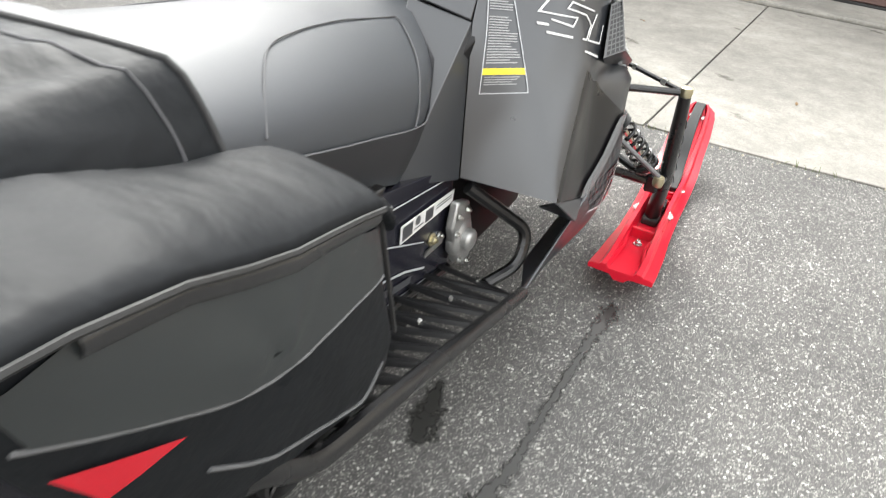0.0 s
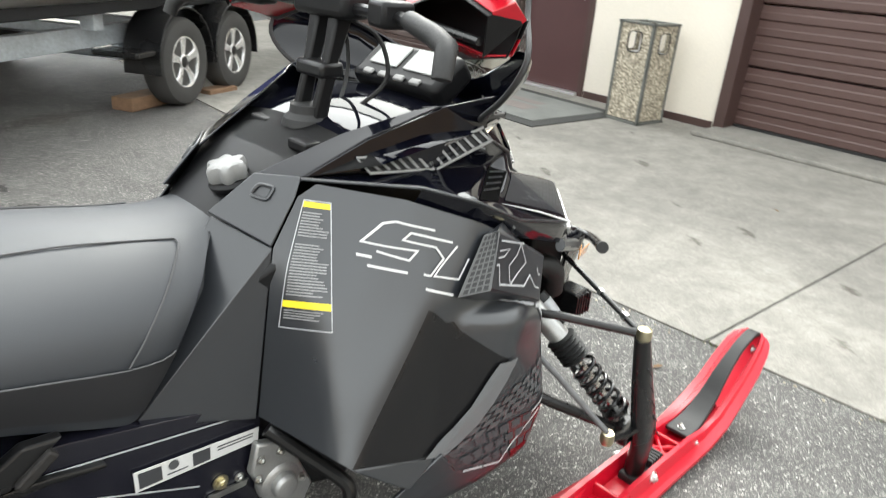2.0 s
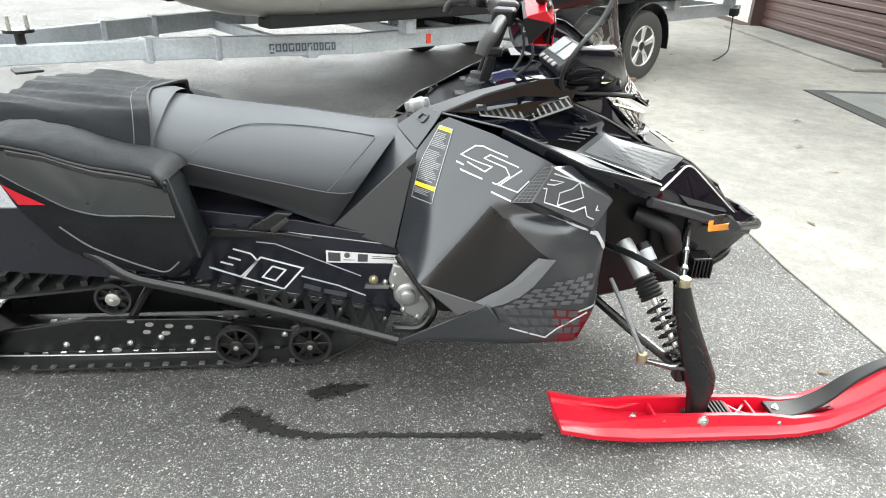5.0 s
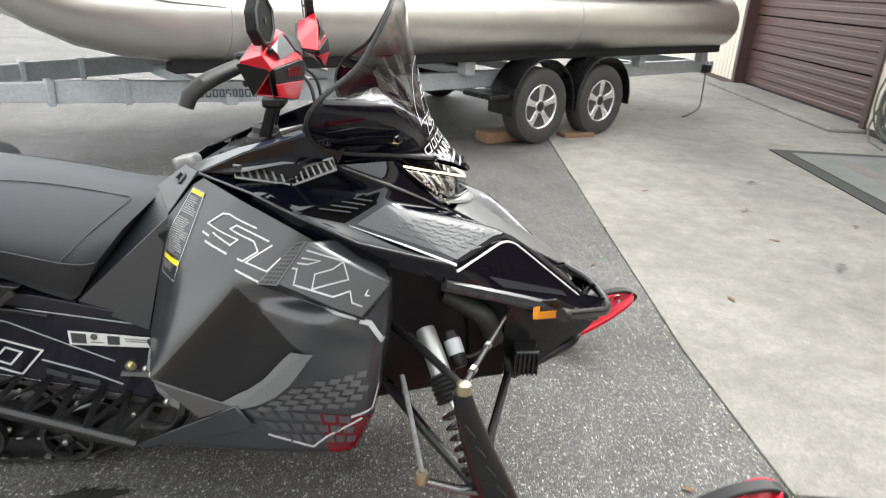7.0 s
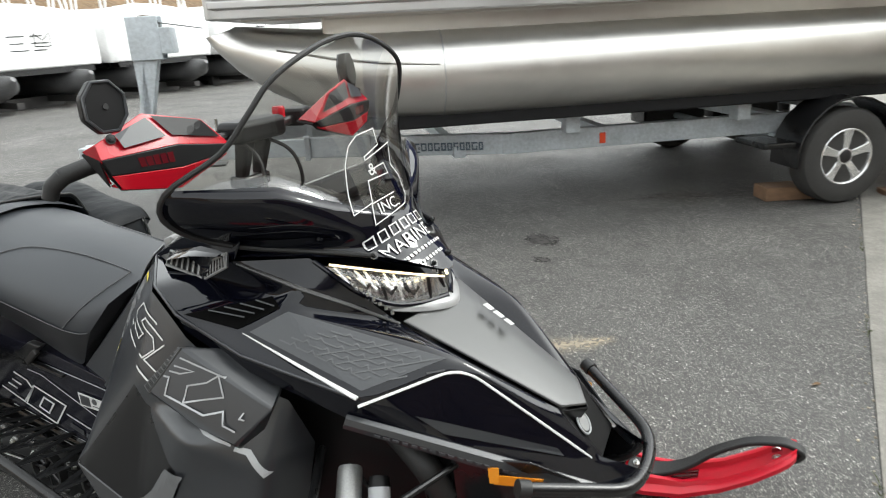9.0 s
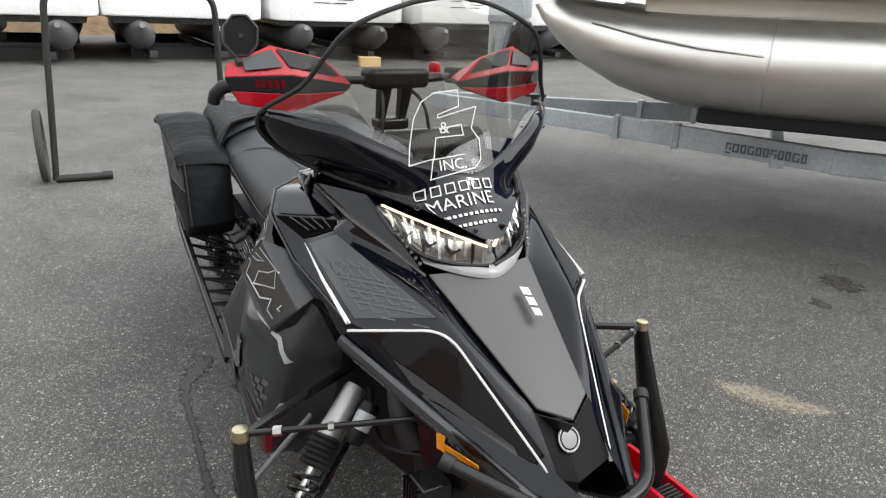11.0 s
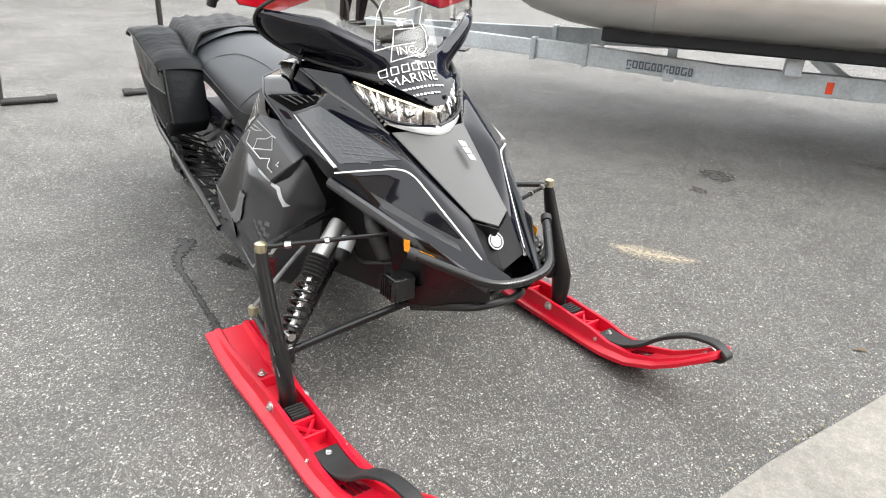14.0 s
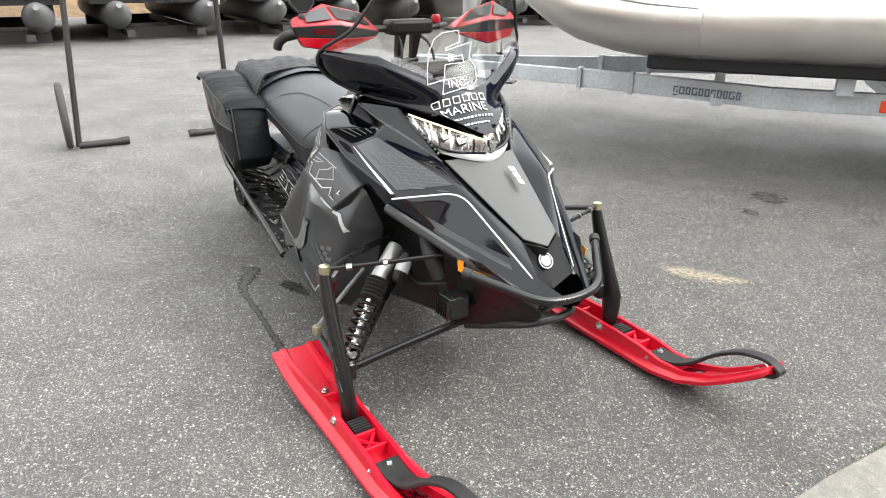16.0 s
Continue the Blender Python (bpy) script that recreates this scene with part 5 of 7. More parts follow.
    deck = part("deck_panel", prints(dq, [(0.10, 0.05, 0.95, 0.95)], 0.0015, on=hood), MATTE, hood, "satin dark deck panel", smooth=0)
    zig = []
    for b in range(5):
        line, v0 = [], 0.24 + 0.03 * b
        for a in range(5 + b % 2):
            line += [(0.24 + 0.135 * b, v0 + 0.135 * a), (0.24 + 0.135 * b, v0 + 0.135 * a + 0.085), (0.24 + 0.135 * b + 0.066, v0 + 0.135 * a + 0.085)]
            if a > 1:
                zig.append([(0.24 + 0.135 * b, v0 + 0.135 * a), (0.24 + 0.135 * b + 0.135, v0 + 0.135 * a + 0.03)])
        zig.append([(u, w) for u, w in line if w < 0.94])
    tagged(part("check_print", inked(dq, zig, 0.0030, 0.003, on=hood), GREY_PRINT, deck, "broken brick-like outlines", smooth=0), kind="stuff")
    part("edge_stripe", rod([h["H3"], (-0.22, s * 0.322, 0.752), h["F"]], [0.001, 0.004, 0.006], 8, flat=0.5), WHITE, hood, "white edge stripe")
    part("edge_stripe", rod(rounded([Vector(h[k]) + Vector((0.002, s * 0.003, -0.015)) for k in ("F", "E", "I")], 0.05, 6), 0.0046, 8, flat=0.6), WHITE, hood, "white edge stripe")
    part("side_rail_trim", rod([(-0.12, s * 0.322, 0.650), (0.10, s * 0.222, 0.560), (0.345, s * 0.094, 0.452)], [0.012, 0.014, 0.010], 8, flat=1.3), MATTE, hood, "matte lower trim rail")
    tr5 = [(0.05 + 0.045 * k, 0.42, 0.08 + 0.045 * k, 0.62) for k in range(16)]
    tagged(part("trim_print", prints([(-0.08, s * 0.322, 0.648), (0.26, s * 0.156, 0.503), (0.26, s * 0.156, 0.480), (-0.08, s * 0.322, 0.625)], tr5, 0.004), DIM_PRINT, hood, smooth=0), kind="stuff")
    part("hood_strake", prints([(0.00, s * 0.262, 0.650), (0.24, s * 0.125, 0.548), (0.25, s * 0.120, 0.530), (0.05, s * 0.245, 0.610)], [(0, 0, 1, 1)], 0.003, on=hood), MATTE, hood, "dark inset blade", smooth=0)
    for k in range(7):
        a = Vector(h["C"]).lerp(Vector(h["D"]), 0.45 + 0.07 * k) + Vector((0.01, 0, 0.004))
        part("hex_grille", lathe([(0.004, 0), (0.004, 0.006)], 6, Matrix.Translation(a)), STEEL, hood)
    # blade-shaped cowl over the vents
    cw = P(s, dict(a=(-0.714, 0.178, 0.872), m=(-0.60, 0.207, 0.930), b=(-0.460, 0.254, 0.985), c=(-0.345, 0.272, 0.998), d=(-0.375, 0.280, 0.930), e=(-0.50, 0.252, 0.880), g=(-0.46, 0.19, 0.972), i=(-0.30, 0.19, 0.975)))
    cowl = part("side_cowl", shell(cw, ["a e m", "m e d b", "b d c", "b c i g"], 0.004), GLOSS, sled, "gloss black side cowl blade", bevel=0.006, segs=3, smooth=60, limit=8, harden=True)
    vb = [(-0.482, s * 0.236, 0.896), (-0.382, s * 0.280, 0.942), (-0.372, s * 0.296, 0.920), (-0.476, s * 0.256, 0.868)]
    grille = part("louvre_frame", prints(vb, [(0, 0, 1, 1)], 0.004), MATTE_DARK, cowl, smooth=0, bevel=0.002)
    # pale grey on fins and rims stands in for their gloss reflections
    for k in range(7):
        part("louvre", prints(vb, [(0.05 + 0.14 * k, 0.10, 0.09 + 0.14 * k, 0.90)], 0.010, slant=0.06), CAP_AND_GLEAM, grille, smooth=0)
    part("louvre_rim", rod([bil(vb, u, w) + outward(vb, s) * 0.008 for u, w in ((0, 0), (1, 0), (1, 1), (0, 1))], 0.0030, 6, closed=True), CAP_AND_GLEAM, grille)
    sv = [(-0.625, s * 0.205, 0.896), (-0.492, s * 0.236, 0.893), (-0.485, s * 0.258, 0.868), (-0.615, s * 0.232, 0.874)]
    slot = part("slot_vent", prints(sv, [(0, 0, 1, 1)], 0.006), RUBBER, cowl, "dark slotted vent", smooth=0)
    part("slot_frame", rod([bil(sv, u, w) + outward(sv, s) * 0.007 for u, w in ((0, 0), (1, 0), (1, 1), (0, 1))], 0.0030, 6, closed=True), CAP_AND_GLEAM, slot)
    for k in range(6):
        part("slot_fin", prints(sv, [(0.08 + 0.15 * k, 0.10, 0.13 + 0.15 * k, 0.90)], 0.010, slant=0.05), CAP_AND_GLEAM, slot, smooth=0)
    # headlight
    lq2 = [(-0.245, s * 0.200, 0.915), (-0.050, s * 0.010, 0.842), (-0.046, s * 0.006, 0.792), (-0.118, s * 0.136, 0.812)]
    under = rounded([lq2[0], (-0.165, s * 0.172, 0.845), (-0.112, s * 0.130, 0.808), (-0.075, s * 0.070, 0.794), lq2[2]], 0.05, 4)
    def lens(u, w, lift=0.0):
        """A place on the lamp's bulged face: u from its outer corner to the middle, w from its brow down."""
        top, i = Vector(lq2[0]).lerp(Vector(lq2[1]), u), u * (len(under) - 1)
        low = under[int(i)].lerp(under[min(int(i) + 1, len(under) - 1)], i - int(i))
        swell = 0.014 * math.sin(math.pi * min(1, u + 0.08)) * math.sin(math.pi * w)
        return top.lerp(low, w) + Vector((0.75, s * 0.45, 0.48)) * (swell + lift)
    def lens_skin(lift, us=range(17)):
        return loft([[lens(u / 16, w / 8, lift) for w in range(9)] for u in us])
    lamp = part("headlight", lens_skin(-0.030), CHROME, sled, "chrome headlight bowl behind a clear cover", smooth=60)
    part("lens_cover", lens_skin(0.0), LENS, lamp, "clear cover", smooth=80)
    part("led_strip", rod([lens(u / 10, 0.10, -0.003) for u in range(1, 11)], 0.0034, 8, flat=0.7), LED, lamp, "lit warm white strip")
    for k in range(11):
        u = 0.14 + 0.075 * k
        part("reflector_rib", rod([lens(u, 0.14, -0.012), lens(u + 0.03, 0.50, -0.018), lens(u + 0.045, 0.90 - 0.25 * (k % 2), -0.014)], [0.0035, 0.006, 0.003], 6, flat=0.5), MATTE_DARK if k % 3 == 1 else CHROME, lamp)
    for u, w in ((0.30, 0.62), (0.52, 0.60), (0.74, 0.58)):
        part("reflector_cup", rod([lens(u - 0.06, w - 0.16, -0.016), lens(u, w + 0.10, -0.012), lens(u + 0.07, w - 0.12, -0.016)], [0.003, 0.007, 0.003], 6, flat=0.4), MATTE_DARK, lamp, "dark reflector cup")
    part("bezel", rod([lens(u / 16, 1.0, 0.002) for u in range(17)], 0.006, 8, flat=0.8), GLOSS, lamp)
hood_plate = part("hood_plate", shell(dict(a=(-0.046, 0, 0.785), b=(-0.088, -0.132, 0.780), c=(-0.088, 0.132, 0.780), d=(0.225, -0.062, 0.607), e=(0.225, 0.062, 0.607), f=(0.262, 0, 0.585)), ["a b d f", "a f e c"], 0.006), SATIN_GREY, sled, "satin grey centre hood plate", bevel=0.004)
part("model_mark", prints([(0.012, 0.055, 0.748), (0.012, 0.025, 0.756), (0.085, 0.022, 0.714), (0.085, 0.048, 0.706)], [(0.1, 0.04, 0.9, 0.28), (0.1, 0.36, 0.9, 0.62), (0.1, 0.70, 0.9, 0.94)], 0.012), WHITE, hood_plate, "white marks in place of lettering", smooth=0)
part("emblem_recess", shell(dict(a=(0.222, -0.066, 0.598), b=(0.262, 0, 0.578), c=(0.222, 0.066, 0.598), d=(0.300, 0.07, 0.50), e=(0.295, 0, 0.462), f=(0.300, -0.07, 0.50), g=(0.236, 0, 0.530)), ["a b g", "a g f", "b c g", "c d g", "g d e", "f g e"], 0.003), MATTE_DARK, sled, bevel=0.003)
em = aim((0.244, 0, 0.530), (0.344, 0, 0.60))
emblem = part("round_emblem", lathe([(0.025, 0.006), (0.025, 0.012), (0.022, 0.014)], 24, em), MATTE_DARK, hood_plate, "small round emblem with silver rim")
part("emblem_rim", turned(rod([(0.0235 * math.cos(math.pi * k / 12), 0.0235 * math.sin(math.pi * k / 12), 0.014) for k in range(24)], 0.0024, 6, closed=True), em), SILVER, emblem)
part("emblem_dot", lathe([(0.018, 0.0135), (0.018, 0.0152), (0.015, 0.0158)], 18, em), CHIN, emblem)
band = []
for k in range(-8, 9):
    t = k / 8
    x = -0.030 - 0.085 * abs(t) ** 1.6
    z = 0.792 + 0.010 * abs(t) ** 1.5
    h = 0.026 * (1 - 0.75 * abs(t) ** 2)
    band.append([(x - 0.016, 0.130 * t, z + 0.002), (x + 0.003, 0.132 * t, z - h * 0.25), (x + 0.005, 0.132 * t, z - h * 0.8), (x - 0.004, 0.130 * t, z - h), (x - 0.02, 0.126 * t, z - h)])
part("chin_lens", loft(band, True), CHIN, sled, "pale glossy chin piece under the lamps", smooth=60)

# inner body that closes the machine
core = []
for x, w, z0, z1 in ((-0.86, 0.19, 0.26, 0.70), (-0.70, 0.24, 0.24, 0.80), (-0.45, 0.24, 0.23, 0.80), (-0.25, 0.20, 0.25, 0.74), (-0.02, 0.17, 0.28, 0.66), (0.14, 0.13, 0.30, 0.58), (0.25, 0.05, 0.36, 0.50)):
    core.append([(x, -w, z0), (x, w, z0), (x, w, z1), (x, w * 0.5, z1 + 0.03), (x, -w * 0.5, z1 + 0.03), (x, -w, z1)])
part("chassis", loft(core, True), MATTE_DARK, sled, bevel=0.01)

# dash pod and console
rows = []
for x, w, ze, zc in ((-0.86, 0.09, 0.760, 0.785), (-0.80, 0.125, 0.800, 0.825), (-0.70, 0.178, 0.872, 0.885), (-0.60, 0.25, 0.895, 0.925), (-0.50, 0.28, 0.925, 0.95), (-0.395, 0.283, 0.936, 0.965), (-0.25, 0.205, 0.926, 0.955), (-0.15, 0.13, 0.905, 0.925), (-0.045, 0.02, 0.852, 0.855)):
    rows.append([(x, w * math.sin(k * math.pi / 16), ze + (zc - ze) * math.cos(k * math.pi / 16) ** 1.5) for k in range(-8, 9)])
pod = part("dash_pod", loft(rows[2:]), GLOSS, sled, "gloss black dash pod", smooth=50)
part("console", loft(rows[:4]), MATTE_DARK, sled, "matte console before the seat", smooth=50)
cap = Matrix.Translation((-0.775, -0.040, 0.832)) @ Matrix.Rotation(radians(-14), 4, "Y") @ Matrix.Diagonal((0.76, 0.76, 0.8, 1))
neck = part("fuel_cap", lathe([(0.050, 0), (0.052, 0.010), (0.046, 0.018)], 28, cap), MATTE_DARK, sled, "grey lobed fuel cap")
lobes = []
for z, k in ((0.018, 0.94), (0.024, 1.0), (0.046, 1.0), (0.054, 0.9), (0.057, 0.55)):
    lobes.append([cap @ Vector((k * (0.044 + 0.007 * math.cos(6 * a)) * math.cos(a), k * (0.044 + 0.007 * math.cos(6 * a)) * math.sin(a), z)) for a in [2 * math.pi * j / 48 for j in range(48)]])
part("cap_knob", loft(lobes, True), CAP_AND_GLEAM, neck, "pale grey lobed knob", smooth=50)
gm = plane_pose(Vector((-0.335, -0.01, 1.005)), (0, 1, 0), (0.80, 0, 0.60))
gauge = part("gauge", turned(box(-0.135, 0.135, -0.055, 0.058, -0.045, 0.018), gm @ Matrix.Diagonal((1, 1, -1, 1))), MATTE_DARK, sled, "dash gauge with pale screen", bevel=0.016, segs=3)
for a, b in ((-0.100, -0.010), (0.010, 0.100)):
    part("gauge_screen", turned(box(a, b, -0.018, 0.044, -0.022, -0.0175), gm), PALE_LCD, gauge, "pale glossy display", smooth=0, bevel=0.002)
for k in range(4):
    part("gauge_button", turned(box(-0.09 + 0.05 * k, -0.06 + 0.05 * k, -0.052, -0.036, -0.024, -0.017), gm), CAP_AND_GLEAM, gauge, smooth=0, bevel=0.004)
part("gauge_stalk", loft([[(-0.28, -0.05, 0.93), (-0.28, 0.05, 0.93), (-0.20, 0.05, 0.93), (-0.20, -0.05, 0.93)], [(-0.31, -0.04, 0.99), (-0.31, 0.04, 0.99), (-0.25, 0.04, 0.99), (-0.25, -0.04, 0.99)]], True), MATTE_DARK, gauge, bevel=0.006)
for x, y in ((-0.66, -0.10), (-0.62, 0.10), (-0.58, -0.17)):
    part("dash_switch", turned(box(-0.018, 0.018, -0.03, 0.03, 0, 0.02), Matrix.Translation((x, y, 0.893))), MATTE_DARK, pod, smooth=0, bevel=0.005)

# windshield
RW = [(0.855, 0.860, 0.030, -0.038, -0.045), (0.895, 0.915, 0.135, -0.078, -0.150), (0.935, 0.955, 0.270, -0.113, -0.380), (0.975, 1.020, 0.368, -0.142, -0.432), (1.05, 1.085, 0.388, -0.174, -0.408), (1.13, 1.148, 0.318, -0.195, -0.332), (1.20, 1.210, 0.280, -0.211, -0.292), (1.27, 1.265, 0.240, -0.226, -0.266), (1.318, 1.300, 0.175, -0.236, -0.252), (1.338, 1.325, 0.10, -0.240, -0.246)]


def screen_at(t, k, lift=0.0):
    """A place on the windshield: t up its ten sections, k across it from -1 to 1."""
    i = min(int(t), len(RW) - 2)
    f = t - i
    p0, p1, p2, p3 = (RW[min(max(i + d, 0), len(RW) - 1)] for d in (-1, 0, 1, 2))
    zc, ze, w, xc, xe = (0.5 * (2 * b + (c - a) * f + (2 * a - 5 * b + 4 * c - d) * f * f + (3 * b - a - 3 * c + d) * f ** 3) for a, b, c, d in zip(p0, p1, p2, p3))
    e = abs(k) ** 1.8
    # the black part swells out and drops back in a shelf below the clear pane
    rim = tint_line(k)
    up, down = min(1, max(0, (t - 1.2) / (rim - 1.5))), min(1, max(0, (rim + 0.25 - t) / 0.6))
    swell = 0.046 * up * up * (3 - 2 * up) * down * down * (3 - 2 * down) * (1 - k ** 4) * min(1, max(0, (abs(k) - 0.30) / 0.30))
    return Vector((xc + (xe - xc) * e, w * k, zc + (ze - zc) * e)) + Vector((0.8, k * 0.9, 0.35)).normalized() * (lift + swell)


def tint_line(k):
    """How far up the opaque black part reaches."""
    return 3.0 + 1.12 * min(1, abs(k) / 0.65) ** 1.3


ACROSS = [k / 14 for k in range(-14, 15)]
screen = part("windshield", loft([[screen_at(tint_line(k) + (9 - tint_line(k)) * a / 24, k) for k in ACROSS] for a in range(25)]), SCREEN, sled, "clear smoked windshield with black rubber edge", smooth=80)
screen.visible_shadow = False
front = [[screen_at(tint_line(k) * a / 16, k) for k in ACROSS] for a in range(17)]
rear = [[screen_at(tint_line(k) * a / 16, k, -0.004) for k in ACROSS] for a in range(17)]
lower = loft([f + r[::-1] for f, r in zip(front, rear)], True)
part("windshield_base", lower, GLOSS, screen, "gloss black lower windshield", smooth=80)
edge = [screen_at(t / 4, -1) for t in range(4, 37)] + [screen_at(9, k / 5) for k in range(-4, 5)] + [screen_at(t / 4, 1) for t in range(36, 3, -1)]
part("edge_trim", rod(edge, 0.0055, 8), RUBBER, screen)
for t, k in ((0.45, -0.5), (0.45, 0.5), (1.0, -0.97), (1.0, 0.97)):
    c = screen_at(t, k)
    part("screen_bolt", bolt(c, (0.7, k * 0.4, 0.6), 0.006, 0.006), BLACK_STEEL, screen)
whole = loft([[screen_at(9 * a / 40, k) for k in ACROSS] for a in range(41)])
bmesh.ops.recalc_face_normals(whole, faces=whole.faces[:])
PANE = BVHTree.FromBMesh(whole)
whole.free()


def stuck(name, bm, z, label="", y=-0.04, thick=True):
    """White vinyl drawn flat about its middle, then laid on the windshield at height z."""
    bmesh.ops.recalc_face_normals(bm, faces=bm.faces[:])
    bmesh.ops.delete(bm, geom=[f for f in bm.faces if len(bm.faces) > 1 and f.normal.z < 0.5 and thick], context="FACES")
    t = next(i + (z - a[0]) / (b[0] - a[0]) for i, (a, b) in enumerate(zip(RW, RW[1:])) if a[0] <= z <= b[0])
    up = screen_at(t + 0.4, 0) - screen_at(t - 0.4, 0)
    m = plane_pose(screen_at(t, 0) + Vector((0, y, 0)), (0, 1, 0), up)
    return part(name, laid(turned(bm, m), (m.to_3x3() @ Vector((0, 0, 1))), PANE, 0.003), WHITE, screen, label, smooth=0)


flat = Matrix.Identity(4)
for line in ([(-0.095, 0.010), (-0.073, 0.108), (-0.055, 0.140), (-0.028, 0.155), (0.028, 0.158), (0.028, 0.124), (-0.022, 0.110), (-0.022, 0.103), (0.072, 0.122), (0.055, 0.075)], [(-0.095, 0.010), (-0.040, 0.018), (-0.030, 0.062), (0.034, 0.062), (0.030, 0.085), (-0.022, 0.080)],
             [(-0.042, 0.016), (-0.052, -0.026), (0.050, -0.012), (0.070, 0.006), (0.074, 0.050), (0.055, 0.076)], [(-0.042, 0.016), (0.030, 0.020)]):
    stuck("dealer_mark", stroke([(a, b, 0) for a, b in line], 0.0025, (0, 0, 1), 0, thick=0), 1.0, "white outlined dealer mark", thick=False)
stuck("lettering", text_mesh("&", 0.036, flat), 1.072, y=-0.05)
stuck("lettering", text_mesh("INC.", 0.033, flat), 1.0)
tagged(stuck("name_print", bands((-0.088, -0.013, 0), (1, 0, 0), (0, 1, 0), [r for k in range(6) for r in ((0.030 * k, 0, 0.022, 0.003), (0.030 * k, 0.021, 0.022, 0.003), (0.030 * k, 0.003, 0.003, 0.018), (0.030 * k + 0.019, 0.003, 0.003, 0.018))]), 0.958, "white bars in place of a name"), kind="stuff")
stuck("lettering", text_mesh("MARINE", 0.043, flat), 0.928)
tagged(stuck("address_print", bands((-0.095, -0.005, 0), (1, 0, 0), (0, 1, 0), [(0.0125 * k, 0, 0.008, 0.007) for k in range(15)]), 0.905, "white bars in place of an address"), kind="stuff")
tagged(stuck("address_print", bands((-0.045, -0.005, 0), (1, 0, 0), (0, 1, 0), [(0.012 * k, 0, 0.008, 0.007) for k in range(8)]), 0.888, "white bars in place of an address", y=-0.025), kind="stuff")

# handlebar, guards and mirrors
bar = part("handlebar", rod(rounded([(-0.632, -0.425, 1.115), (-0.575, -0.25, 1.14), (-0.53, -0.09, 1.135), (-0.53, 0.09, 1.135), (-0.575, 0.25, 1.14), (-0.632, 0.425, 1.115)], 0.06), 0.011, 10), BLACK_STEEL, sled)
for y in (-0.030, 0.030):
    part("riser", loft([[(-0.60, y - 0.012, 0.92), (-0.60, y + 0.012, 0.92), (-0.565, y + 0.012, 0.93), (-0.565, y - 0.012, 0.93)], [(-0.572, y - 0.010, 1.02), (-0.572, y + 0.010, 1.02), (-0.54, y + 0.010, 1.03), (-0.54, y - 0.010, 1.03)], [(-0.55, y - 0.016, 1.12), (-0.55, y + 0.016, 1.12), (-0.51, y + 0.016, 1.12), (-0.51, y - 0.016, 1.12)]], True), MATTE_DARK, bar, bevel=0.006)
part("riser_clamp", box(-0.585, -0.530, -0.045, 0.045, 1.005, 1.035), BLACK_STEEL, bar, bevel=0.008)
part("steering_boot", lathe([(0.052, 0.0), (0.048, 0.015), (0.036, 0.025), (0.034, 0.04)], 20, Matrix.Translation((-0.585, 0, 0.912))), RUBBER, bar)
part("bar_pad", box(-0.565, -0.495, -0.085, 0.085, 1.115, 1.165), MATTE_DARK, bar, bevel=0.014, segs=3)
part("kill_switch", lathe([(0.016, 0), (0.016, 0.02), (0.013, 0.026)], 16, Matrix.Translation((-0.555, 0.13, 1.15))), RED_GLOSS, bar, "red stop button")
